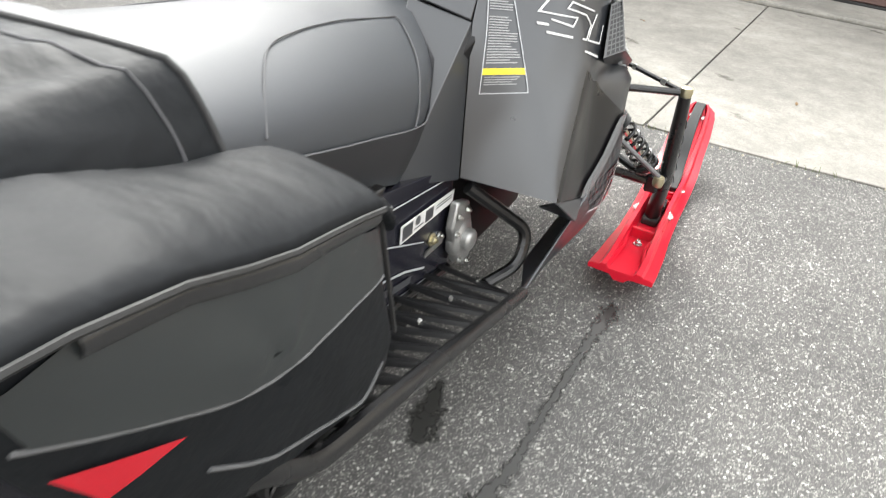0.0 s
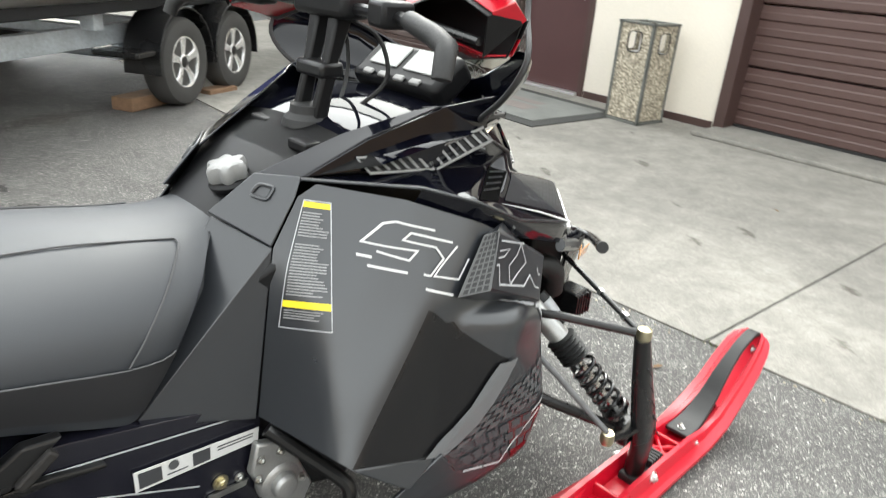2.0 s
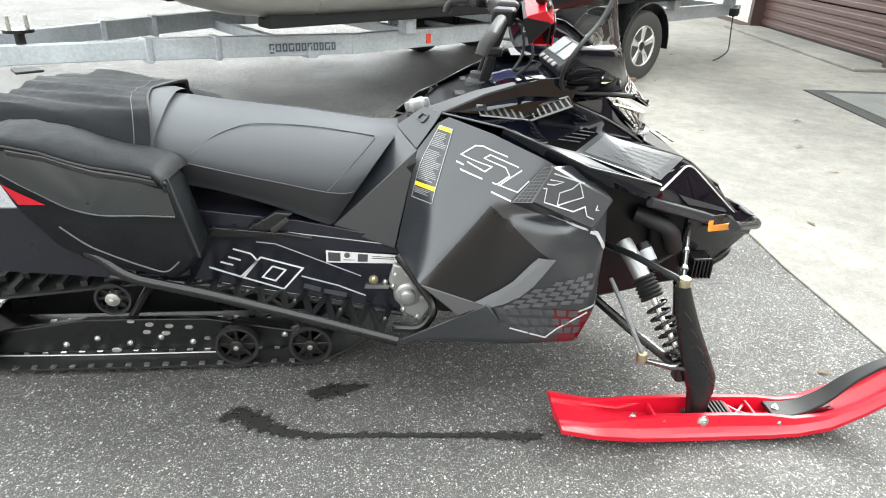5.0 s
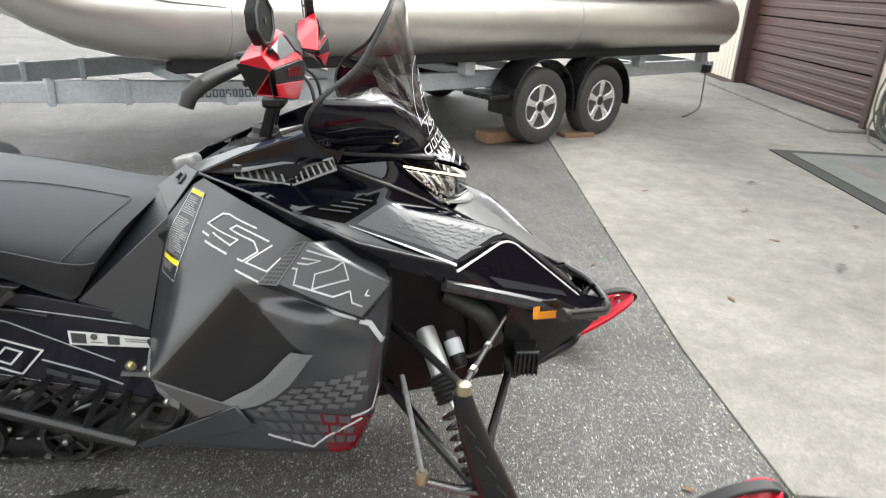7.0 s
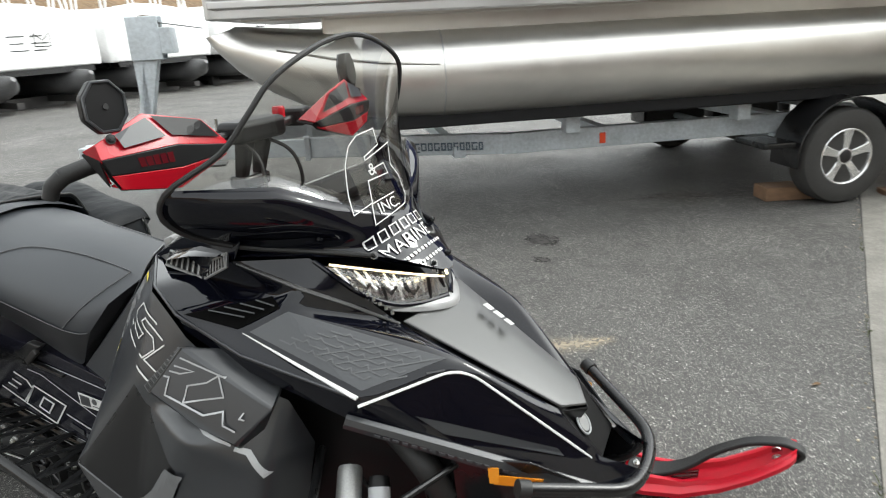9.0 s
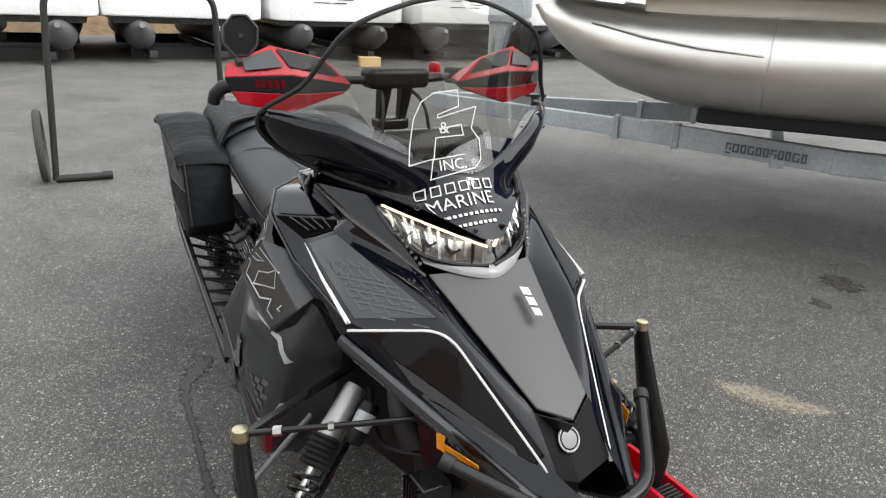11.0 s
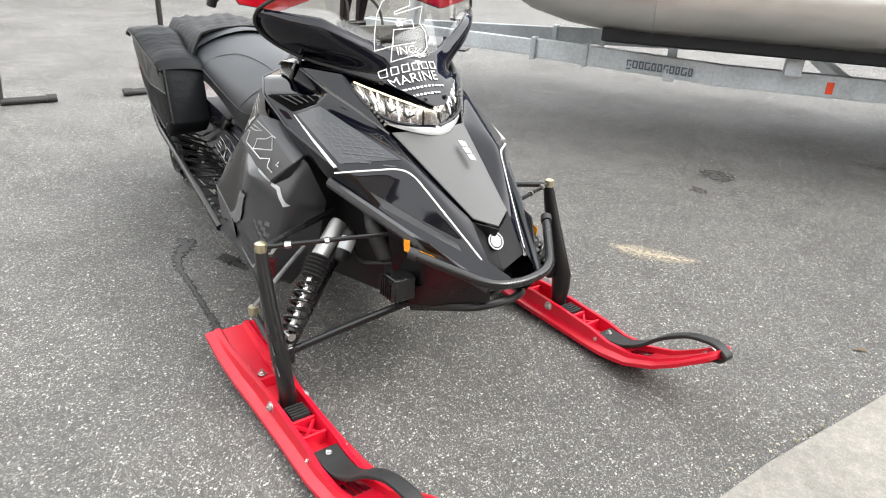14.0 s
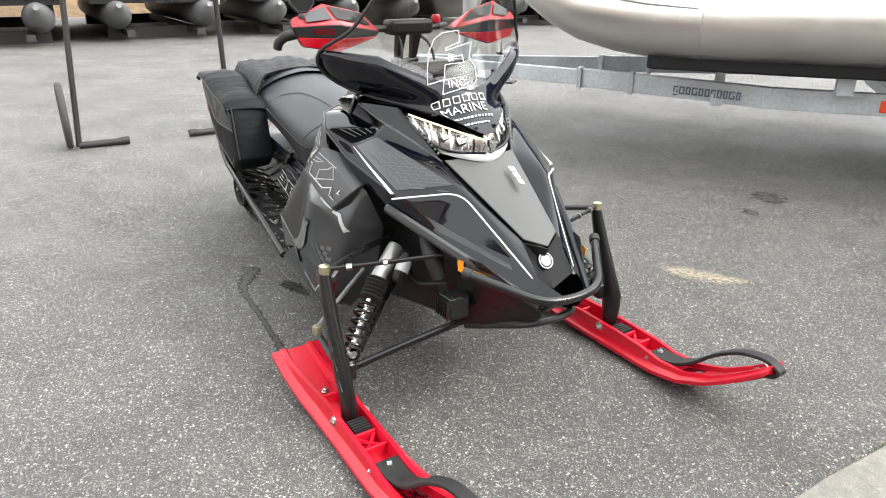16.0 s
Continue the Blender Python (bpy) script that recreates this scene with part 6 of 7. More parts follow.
for s in (-1, 1):
    part("grip", rod([(-0.585, s * 0.285, 1.137), (-0.615, s * 0.375, 1.125), (-0.630, s * 0.415, 1.115), (-0.648, s * 0.430, 1.096), (-0.655, s * 0.434, 1.075)], [0.016, 0.017, 0.017, 0.016, 0.015], 14), RUBBER, bar)
    part("switch_block", turned(box(-0.03, 0.03, -0.035, 0.035, -0.022, 0.022), Matrix.Translation((-0.565, s * 0.215, 1.14)) @ Matrix.Rotation(radians(s * 17), 4, "Z")), MATTE_DARK, bar, bevel=0.008)
    part("brake_lever", rod(rounded([(-0.545, s * 0.22, 1.135), (-0.52, s * 0.26, 1.13), (-0.545, s * 0.40, 1.12)], 0.03), 0.007, 8), BLACK_STEEL, bar)
    g = P(s, dict(a=(-0.505, 0.430, 1.180), b=(-0.490, 0.335, 1.222), c=(-0.468, 0.215, 1.195), d=(-0.462, 0.150, 1.135), f2=(-0.485, 0.440, 1.155), h=(-0.452, 0.300, 1.160), h2=(-0.447, 0.300, 1.118), g1=(-0.483, 0.427, 1.125), e=(-0.458, 0.300, 1.080), f=(-0.480, 0.412, 1.100), d2=(-0.462, 0.165, 1.120),
                  i=(-0.550, 0.425, 1.165), j=(-0.540, 0.335, 1.195), k=(-0.520, 0.16, 1.14), m=(-0.525, 0.40, 1.10)))
    guard = part("wind_guard", shell(g, ["a b h f2", "b c h", "c d h", "a i j b", "b j c", "c j k d", "f2 m i a"], 0.003), RED_GLOSS, bar, "red plastic wind guard", bevel=0.004, segs=2)
    back = {k: (x - 0.007, y - s * 0.002, z - 0.006) for k, (x, y, z) in g.items()}
    part("guard_liner", shell(back, ["a b h f2", "b c h", "c d h", "f2 h h2 g1", "h d d2 h2", "g1 h2 e f", "h2 d2 e", "a i j b", "b j c", "c j k d", "f2 m i a"], 0.003), MATTE_DARK, guard, "black inner liner", bevel=0.002)
    part("guard_band", shell(g, ["f2 h h2 g1", "h d d2 h2"], 0.004), MATTE_DARK, guard, "black middle band", bevel=0.003)
    part("guard_lip", shell(g, ["g1 h2 e f", "h2 d2 e", "e m f", "d2 k m e"], 0.003), RED_GLOSS, guard, "red lower lip", bevel=0.003)
    part("guard_inset", prints([g["b"], g["c"], g["d"], g["h"]], [(0.06, 0.10, 0.90, 0.74)], 0.0045, on=guard), MATTE_DARK, guard, "black inset", smooth=0)
    part("guard_inset", prints([g["a"], g["b"], g["h"], g["f2"]], [(0.34, 0.14, 0.97, 0.74)], 0.0045, on=guard), MATTE, guard, "dark inset", smooth=0)
    part("lip_patch", prints([g["g1"], g["h2"], g["e"], g["f"]], [(0.30, 0.02, 0.98, 0.60)], 0.0045), MATTE_DARK, guard, "black patch on the lower lip", smooth=0)
    for k in range(5):
        part("guard_mark", prints([g["f2"], g["h"], g["h2"], g["g1"]], [(0.42 + 0.10 * k, 0.25, 0.50 + 0.10 * k, 0.72)], 0.006), RED_DARK, guard, smooth=0)
    part("guard_bolt", bolt((-0.494, s * 0.405, 1.186), (1, s * 0.4, 0.3), 0.006, 0.005), BLACK_STEEL, guard)
    mm = plane_pose(Vector((-0.515, s * 0.392, 1.240)), (0.25, -s * 0.97, 0), (-0.1, 0, 1))
    outline = [(0.043 * math.cos(2 * math.pi * (k + 0.5) / 8) * (1.0 if k % 4 < 2 else 0.95), 0.050 * math.sin(2 * math.pi * (k + 0.5) / 8)) for k in range(8)]
    mirror = part("mirror", turned(slab(outline, "z", -0.012, 0.024), mm), MATTE_DARK, bar, "black octagonal side mirror", bevel=0.005)
    part("mirror_glass", turned(slab([(0.85 * a, 0.85 * b) for a, b in outline], "z", -0.0135 if s < 0 else 0.0125, 0.001), mm), CHROME, mirror, smooth=0)
    part("mirror_rim", turned(rod([(0.92 * a, 0.92 * b, 0.013) for a, b in outline], 0.003, 6, closed=True), mm), MATTE, mirror)
    part("mirror_screw", turned(lathe([(0.006, 0.012), (0.005, 0.015)], 10), mm), RUBBER, mirror)
for k, (y, bend) in enumerate(((0.03, 0.06), (-0.04, 0.05))):
    part("control_cable", rod(rounded([(-0.54, y, 1.12), (-0.47 + bend * 0.2, y * 1.6, 1.09), (-0.44, y * 2.0, 1.0), (-0.50, y * 0.6, 0.93)], 0.05), 0.0045, 6), RUBBER, bar)

# seat
def seat_ring(top, sh, mid, bot):
    """Half a seat section, mirrored: top middle, shoulder, flank, bottom."""
    half = [(top[0], 0.05, top[1]), (sh[0] * 0.4 + top[0] * 0.6, sh[1] * 0.7, sh[2] * 0.35 + top[1] * 0.65 - 0.002), sh, (sh[0] * 0.5 + mid[0] * 0.5, sh[1] * 0.35 + mid[1] * 0.65 + 0.012, sh[2] * 0.5 + mid[2] * 0.5 + 0.008), mid, (mid[0] * 0.5 + bot[0] * 0.5, mid[1] * 0.5 + bot[1] * 0.5 + 0.004, mid[2] * 0.5 + bot[2] * 0.5), bot]
    return [(x, -w, z) for x, w, z in half[::-1]] + [(top[0], 0, top[1] + 0.004)] + half


SEAT = [((-0.800, 0.805), (-0.855, 0.105, 0.778), (-0.965, 0.212, 0.650), (-1.040, 0.200, 0.530)),
        ((-0.850, 0.790), (-0.890, 0.112, 0.772), (-1.000, 0.226, 0.648), (-1.060, 0.206, 0.538)),
        ((-0.950, 0.795), (-0.980, 0.120, 0.778), (-1.060, 0.232, 0.656), (-1.105, 0.210, 0.556)),
        ((-1.090, 0.820), (-1.110, 0.126, 0.798), (-1.160, 0.236, 0.680), (-1.200, 0.212, 0.598)),
        ((-1.230, 0.834), (-1.240, 0.132, 0.812), (-1.280, 0.238, 0.706), (-1.310, 0.214, 0.635)),
        ((-1.360, 0.845), (-1.360, 0.138, 0.824), (-1.380, 0.238, 0.730), (-1.420, 0.215, 0.665)),
        ((-1.470, 0.862), (-1.470, 0.142, 0.838), (-1.480, 0.238, 0.755), (-1.500, 0.215, 0.675)),
        ((-1.560, 0.872), (-1.560, 0.148, 0.850), (-1.560, 0.240, 0.770), (-1.570, 0.220, 0.680)),
        ((-2.000, 0.865), (-2.000, 0.150, 0.845), (-2.000, 0.235, 0.765), (-2.000, 0.215, 0.680))]
rings = [seat_ring(*r) for r in SEAT]
seat = part("seat", loft(rings), SEAT_VINYL, sled, "grained black vinyl seat with stitched seams", smooth=70)
sub = seat.modifiers.new("soft", "SUBSURF")
sub.levels = sub.render_levels = 2
nose = bmesh.new()
nose.faces.new([nose.verts.new(p) for p in rings[0]])
part("seat_front", nose, SEAT_DARK, seat, smooth=0)


def on_seat(i, k):
    """A place on the seat's skin: section i along it, and k from its top (0) to its foot (6), on the right."""
    a = int(min(i, len(rings) - 2))
    col = lambda r: [Vector(p) for p in r[7::-1]]
    def pick(c):
        b = min(int(k), 6)
        return c[b].lerp(c[min(b + 1, 7)], k - b)
    return pick(col(rings[a])).lerp(pick(col(rings[a + 1])), i - a)


for s in (-1, 1):
    def seam(pairs, lift=0.003):
        out = []
        for i, k in pairs:
            p = on_seat(i, k) + Vector((0, -0.55, 0.5)) * lift
            out.append((p.x, p.y * -s, p.z))
        return out
    arch = [(5.4, 4.6), (5.0, 3.6), (4.4, 2.75), (3.6, 2.35), (2.8, 2.2), (2.0, 2.25), (1.35, 2.55), (1.25, 3.0), (1.4, 3.8), (1.65, 4.7), (1.8, 5.1)]
    part("seam", rod(rounded(seam(arch), 0.04, 4), 0.0016, 6), STITCH, seat, "grey stitched seam")
    part("seam", rod(seam([(0.15, 5.1)] + [(0.3 + 0.5 * k, 5.15) for k in range(13)]), 0.0016, 6), STITCH, seat, "grey stitched seam")
    # lower seat skirt
    low = loft([[seam([(i * 0.5, 5.2)], 0.004)[0], seam([(i * 0.5, 5.9)], 0.005)[0], seam([(i * 0.5, 6.7)], 0.003)[0]] for i in range(0, 14)])
    part("seat_skirt", low, SEAT_DARK, seat, smooth=70)
part("seat_crest", loft([seat_ring((x, zt + 0.010), (x, 0.152, zt - 0.014), (x - 0.01, 0.248, zt - 0.10), (x - 0.02, 0.232, zt - 0.18))[2:-2] for x, zt in ((-1.50, 0.868), (-1.53, 0.876), (-1.56, 0.876), (-1.60, 0.866))]), SEAT_VINYL, seat, "folded vinyl strap over the seat", smooth=70)

# tunnel, running boards and heat parts
for s in (-1, 1):
    side = [(-0.82, 0.235), (-1.11, 0.29), (-1.39, 0.345), (-2.0, 0.40), (-2.28, 0.42), (-2.28, 0.60), (-1.5, 0.60), (-1.14, 0.555), (-0.84, 0.49)]
    tun = part("tunnel_side", slab(side, "y", s * 0.215 - 0.003, 0.006), TUNNEL, sled, "glossy blue-black tunnel side", smooth=0, bevel=0.002)
    def flat_line(points, w, material, name, label=""):
        part(name, stroke([(x, s * 0.2205, z) for x, z in points], w, (0, s, 0), 0.001), material, tun, label, smooth=0)
    for line in ([(-1.258, 0.437), (-1.135, 0.398), (-1.196, 0.327), (-1.314, 0.369), (-1.258, 0.437)], [(-1.225, 0.406), (-1.187, 0.393), (-1.220, 0.356), (-1.257, 0.370), (-1.225, 0.406)], [(-1.412, 0.406), (-1.322, 0.372), (-1.268, 0.425), (-1.285, 0.449), (-1.336, 0.466)], [(-1.377, 0.423), (-1.341, 0.412)], [(-1.353, 0.440), (-1.317, 0.428)]):
        flat_line(line, 0.0055, WHITE, "outline_graphic", "pale outlined block graphic")
    for line, w in (([(-1.141, 0.371), (-1.03, 0.336), (-0.946, 0.298)], 0.005), ([(-1.266, 0.488), (-1.211, 0.481), (-0.959, 0.368)], 0.003), ([(-1.177, 0.519), (-0.885, 0.477)], 0.003), ([(-1.38, 0.352), (-0.86, 0.246)], 0.003)):
        flat_line(line, w, SILVER, "pin_line")
    for x0, x1, z in ((-1.135, -1.085, 0.338), (-1.075, -1.005, 0.318)):
        flat_line([(x0, z), (x1, z - 0.016)], 0.016, DIM_PRINT, "dim_print")
    lab = [(-1.063, s * 0.220, 0.458), (-0.845, s * 0.222, 0.440), (-0.848, s * 0.222, 0.412), (-1.063, s * 0.220, 0.418)]
    tag = part("paper_label", prints(lab, [(0, 0, 1, 1)], 0.004), WHITE, tun, "white paper label", smooth=0)
    for u0, u1 in ((0.03, 0.20), (0.44, 0.58)):
        part("label_patch", prints(lab, [(u0, 0.12, u1, 0.86)], 0.005), DIM_PRINT, tag, smooth=0)
    for row in ((0.24, 0.7, 0.40, 0.76), (0.64, 0.25, 0.95, 0.32), (0.64, 0.45, 0.95, 0.52)):
        part("label_line", prints(lab, [row], 0.005), GREY_PRINT, tag, smooth=0)
    part("label_dot", lathe([(0.009, 0), (0.009, 0.001)], 14, aim((-1.0, s * 0.2255, 0.442), (-1.0, s * 0.4, 0.442))), GREY_PRINT, tag, smooth=0)
    part("side_bolt", bolt((-0.921, s * 0.219, 0.354), (0, s, 0), 0.010, 0.010), BRASS, tun)
    part("side_bolt", bolt((-0.885, s * 0.219, 0.345), (0, s, 0), 0.006, 0.008), STEEL, tun)
    part("brace_plate", slab([(-0.95, 0.325), (-0.875, 0.322), (-0.87, 0.335), (-0.945, 0.338)], "y", s * 0.220, s * 0.004), STEEL, tun, smooth=0)
    part("footwell_brace", slab([(-1.50, 0.520), (-1.385, 0.541), (-1.176, 0.520), (-1.10, 0.505), (-1.10, 0.497), (-1.176, 0.508), (-1.50, 0.505)], "y", s * 0.219, s * 0.014), BLACK_STEEL, sled, smooth=0, bevel=0.003)
    part("footwell_brace", slab([(-1.290, 0.536), (-1.200, 0.591), (-1.150, 0.586), (-1.225, 0.530)], "y", s * 0.219, s * 0.022), BLACK_STEEL, sled, smooth=0, bevel=0.004)
    for x, z in ((-1.33, 0.530), (-1.24, 0.524), (-1.265, 0.547)):
        part("brace_bolt", bolt((x, s * 0.236, z), (0, s, 0), 0.006, 0.006), BLACK_STEEL, sled)
    part("strap_buckle", turned(box(-0.032, 0.032, -0.008, 0.008, -0.009, 0.009), Matrix.Translation((-1.19, s * 0.242, 0.552)) @ Matrix.Rotation(radians(-38), 4, "Y")), RUST, sled, smooth=0, bevel=0.004)
    edge = rounded([(-0.853, s * 0.412, 0.252), (-1.11, s * 0.412, 0.337), (-1.37, s * 0.41, 0.418), (-1.58, s * 0.405, 0.472), (-1.66, s * 0.40, 0.545), (-1.72, s * 0.38, 0.56)], 0.06)
    board = part("running_board", rod(edge, 0.014, 10, flat=1.1), BLACK_STEEL, sled, "black tubular running board with open lattice")
    part("board_edge", rod([(-0.83, s * 0.222, 0.232), (-1.11, s * 0.222, 0.288), (-1.39, s * 0.222, 0.343), (-1.7, s * 0.222, 0.38)], 0.010, 8), BLACK_STEEL, board)
    inner = lambda x: (x, s * 0.222, 0.250 + 0.198 * (-0.83 - x))
    outer = lambda x: (x, s * 0.402, 0.258 + 0.32 * (-0.853 - x))
    for k in range(11):
        x = -0.87 - 0.066 * k
        part("lattice_strut", rod([inner(x), outer(x - 0.033)], 0.010, 6, flat=0.4), LATTICE, board)
        part("lattice_strut", rod([outer(x - 0.033), inner(x - 0.066)], 0.010, 6, flat=0.4), LATTICE, board)
        if k % 2 == 0:
            part("grip_stud", lathe([(0.006, 0), (0.005, 0.006)], 8, Matrix.Translation(Vector(inner(x)).lerp(Vector(outer(x - 0.033)), 0.55) + Vector((0, 0, 0.004)))), STEEL, board)
    part("side_frame_tube", rod(rounded([(-0.845, s * 0.255, 0.455), (-0.735, s * 0.365, 0.335), (-0.775, s * 0.37, 0.265), (-0.86, s * 0.33, 0.248)], 0.035), 0.014, 10), BLACK_STEEL, sled)
    part("wedge_panel", shell(P(s, dict(a=(-0.793, 0.432, 0.450), b=(-0.603, 0.442, 0.383), c=(-0.684, 0.456, 0.360), d=(-0.74, 0.38, 0.40))), ["a b c", "a c d"], 0.005), MATTE, sled, "matte wedge under the side panel", bevel=0.003)
    part("lower_wing", shell(P(s, dict(a=(-0.852, 0.415, 0.252), b=(-0.60, 0.452, 0.392), c=(-0.66, 0.44, 0.32), d=(-0.56, 0.455, 0.335), e=(-0.84, 0.41, 0.240))), ["a b c", "c b d", "a c d e"], 0.006), MATTE, sled, bevel=0.003)
    cm = aim((-0.815, s * 0.222, 0.312), (-0.815, s * 0.4, 0.312))
    case = part("casting", join(lathe([(0.044, 0), (0.046, 0.018), (0.038, 0.028), (0.030, 0.030)], 14, cm), lathe([(0.026, 0), (0.026, 0.046), (0.018, 0.050)], 16, cm), turned(slab([(-0.86, 0.42), (-0.80, 0.40), (-0.745, 0.27), (-0.775, 0.215), (-0.83, 0.25), (-0.875, 0.36)], "y", -0.010, 0.020), Matrix.Translation((0, s * 0.236, 0)))), CAST, sled, "bare aluminium gear casing", bevel=0.005)
    for x, z in ((-0.855, 0.385), (-0.815, 0.385), (-0.862, 0.345), (-0.772, 0.30), (-0.785, 0.235), (-0.83, 0.262)):
        part("casting_bolt", bolt((x, s * 0.248, z), (0, s, 0), 0.006, 0.007), STEEL, case)
part("tunnel_top", shell(dict(a=(-0.84, -0.215, 0.49), b=(-0.84, 0.215, 0.49), c=(-1.14, 0.215, 0.555), d=(-1.14, -0.215, 0.555), e=(-1.5, 0.215, 0.60), f=(-1.5, -0.215, 0.60), g=(-2.28, 0.215, 0.60), h=(-2.28, -0.215, 0.60)), ["a b c d", "d c e f", "f e g h"], 0.004), TUNNEL, sled, smooth=0)
part("snow_flap", loft([[(-2.28, -0.21, 0.60), (-2.28, 0.21, 0.60), (-2.285, 0.21, 0.60), (-2.285, -0.21, 0.60)], [(-2.42, -0.22, 0.36), (-2.42, 0.22, 0.36), (-2.43, 0.22, 0.36), (-2.43, -0.22, 0.36)]], True), RUBBER, sled, bevel=0.003)
part("rear_bumper", rod(rounded([(-2.0, -0.22, 0.56), (-2.42, -0.20, 0.57), (-2.42, 0.20, 0.57), (-2.0, 0.22, 0.56)], 0.08), 0.013, 10), BLACK_STEEL, sled)
part("tail_light", box(-2.30, -2.27, -0.12, 0.12, 0.70, 0.75), RED_GLOSS, sled, bevel=0.008)

# drive track with lugs, rails and wheels
loop = rounded([(-0.86, 0, 0.33), (-0.90, 0, 0.15), (-1.08, 0, 0.022), (-2.13, 0, 0.022), (-2.32, 0, 0.11), (-2.29, 0, 0.25), (-2.12, 0, 0.29), (-1.0, 0, 0.40)], 0.10, 5, closed=True)
n = len(loop)
mid = sum(loop, Vector()) / n
belt = bmesh.new()
pairs = []
for p in loop:
    d = (p - Vector((min(max(p.x, -2.17), -1.0), 0, 0.17)))
    d = d.normalized() * 0.008 if d.length > 0 else Vector((0, 0, -0.008))
    pairs.append([belt.verts.new((q.x, y, q.z)) for q in (p, p - d) for y in (-0.19, 0.19)])
for i in range(n):
    a, b = pairs[i], pairs[(i + 1) % n]
    for k, j in ((0, 1), (1, 3), (3, 2), (2, 0)):
        belt.faces.new((a[k], a[j], b[j], b[k]))
track = part("drive_track", belt, RUBBER, sled, "black rubber drive track with lugs", smooth=0)
lugs = []
dist = 0.0
for i in range(n):
    a, b = loop[i], loop[(i + 1) % n]
    seg = (b - a).length
    while dist < seg:
        p = a.lerp(b, dist / seg)
        d = (b - a).normalized()
        out = Vector((-d.z, 0, d.x))
        out = -out if out.dot(p - mid) < 0 else out
        for y in (-0.14, -0.045, 0.05, 0.145):
            m = Matrix((d, Vector((0, 1, 0)), out)).transposed().to_4x4()
            m.translation = p + Vector((0, y, 0))
            lugs.append(turned(box(-0.010, 0.010, -0.035, 0.035, -0.004, 0.020 if p.z > 0.03 else 0.018), m))
        dist += 0.072
    dist -= seg
tagged(part("track_lug", join(*lugs), RUBBER, track, smooth=0), kind="stuff")
clips = []
for k in range(19):
    for y in (-0.183, -0.10, 0.10, 0.183):
        clips.append(box(-1.08 - 0.058 * k - 0.009, -1.08 - 0.058 * k + 0.009, y - 0.008, y + 0.008, 0.030, 0.036))
tagged(part("track_clip", join(*clips), STEEL, track, smooth=0), kind="stuff")
for s in (-1, 1):
    part("slide_rail", join(slab([(-1.0, 0.15), (-1.12, 0.055), (-2.20, 0.055), (-2.20, 0.12), (-1.85, 0.176), (-1.47, 0.172), (-1.2, 0.12), (-1.05, 0.18)], "y", s * 0.12 - 0.012, 0.024)), BLACK_STEEL, sled, smooth=0, bevel=0.004)
    for x, z, r in ((-1.131, 0.098, 0.070), (-1.366, 0.102, 0.070), (-1.72, 0.285, 0.055), (-2.20, 0.140, 0.100)):
        m = Matrix.Translation((x, s * 0.185, z)) @ Matrix.Rotation(radians(-90 * s), 4, "X")
        wheel = part("idler_wheel", lathe([(r, -0.012), (r, 0.012), (r * 0.86, 0.012), (r * 0.84, 0.004), (r * 0.84, -0.012)], 28, m), RUBBER, sled, "black idler wheel with bright hub")
        part("wheel_hub", lathe([(0.022, -0.012), (0.022, 0.014), (0.014, 0.018)], 16, m), CAST if z > 0.2 else BLACK_STEEL, wheel)
        part("hub_bolt", lathe([(0.009, 0.014), (0.009, 0.024), (0.005, 0.026)], 6, m), STEEL, wheel)
        for k in range(8):
            a = 2 * math.pi * k / 8
            part("spoke", turned(rod([(0.018 * math.cos(a), 0.018 * math.sin(a), 0), (0.86 * r * math.cos(a), 0.86 * r * math.sin(a), 0)], 0.0055, 6, flat=0.7), m), BLACK_STEEL, wheel)
    # bright discs stand in for lit ground showing through the rail's holes
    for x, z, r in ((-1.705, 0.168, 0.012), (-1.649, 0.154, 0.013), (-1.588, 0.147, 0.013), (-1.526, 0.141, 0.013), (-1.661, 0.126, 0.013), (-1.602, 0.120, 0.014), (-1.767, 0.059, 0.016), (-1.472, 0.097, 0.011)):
        part("lit_rail_hole", lathe([(r, 0.0), (r, 0.004), (r * 0.8, 0.006)], 14, Matrix.Translation((x, s * 0.132, z)) @ Matrix.Diagonal((1, 1, 0.55, 1)) @ Matrix.Rotation(radians(-90 * s), 4, "X")), CAST, sled, "bright disc for the light seen through a rail hole")
    part("slide_edge", rod([(-1.44, s * 0.134, 0.042), (-1.85, s * 0.134, 0.042), (-2.18, s * 0.134, 0.048)], 0.003, 6), CAST, sled, "worn bright rail edge")
    part("suspension_arm", rod([(-1.15, s * 0.10, 0.12), (-1.45, s * 0.10, 0.42)], 0.014, 8), BLACK_STEEL, sled)
    part("suspension_arm", rod([(-1.75, s * 0.10, 0.10), (-1.55, s * 0.10, 0.42)], 0.014, 8), BLACK_STEEL, sled)
    for k in range(9):
        part("rail_bolt", bolt((-1.12 - 0.10 * k, s * 0.133, 0.085 + 0.02 * (k % 2)), (0, s, 0), 0.007, 0.007), STEEL, sled)
part("rear_axle", rod([(-2.20, -0.19, 0.140), (-2.20, 0.19, 0.140)], 0.014, 10), STEEL, sled)

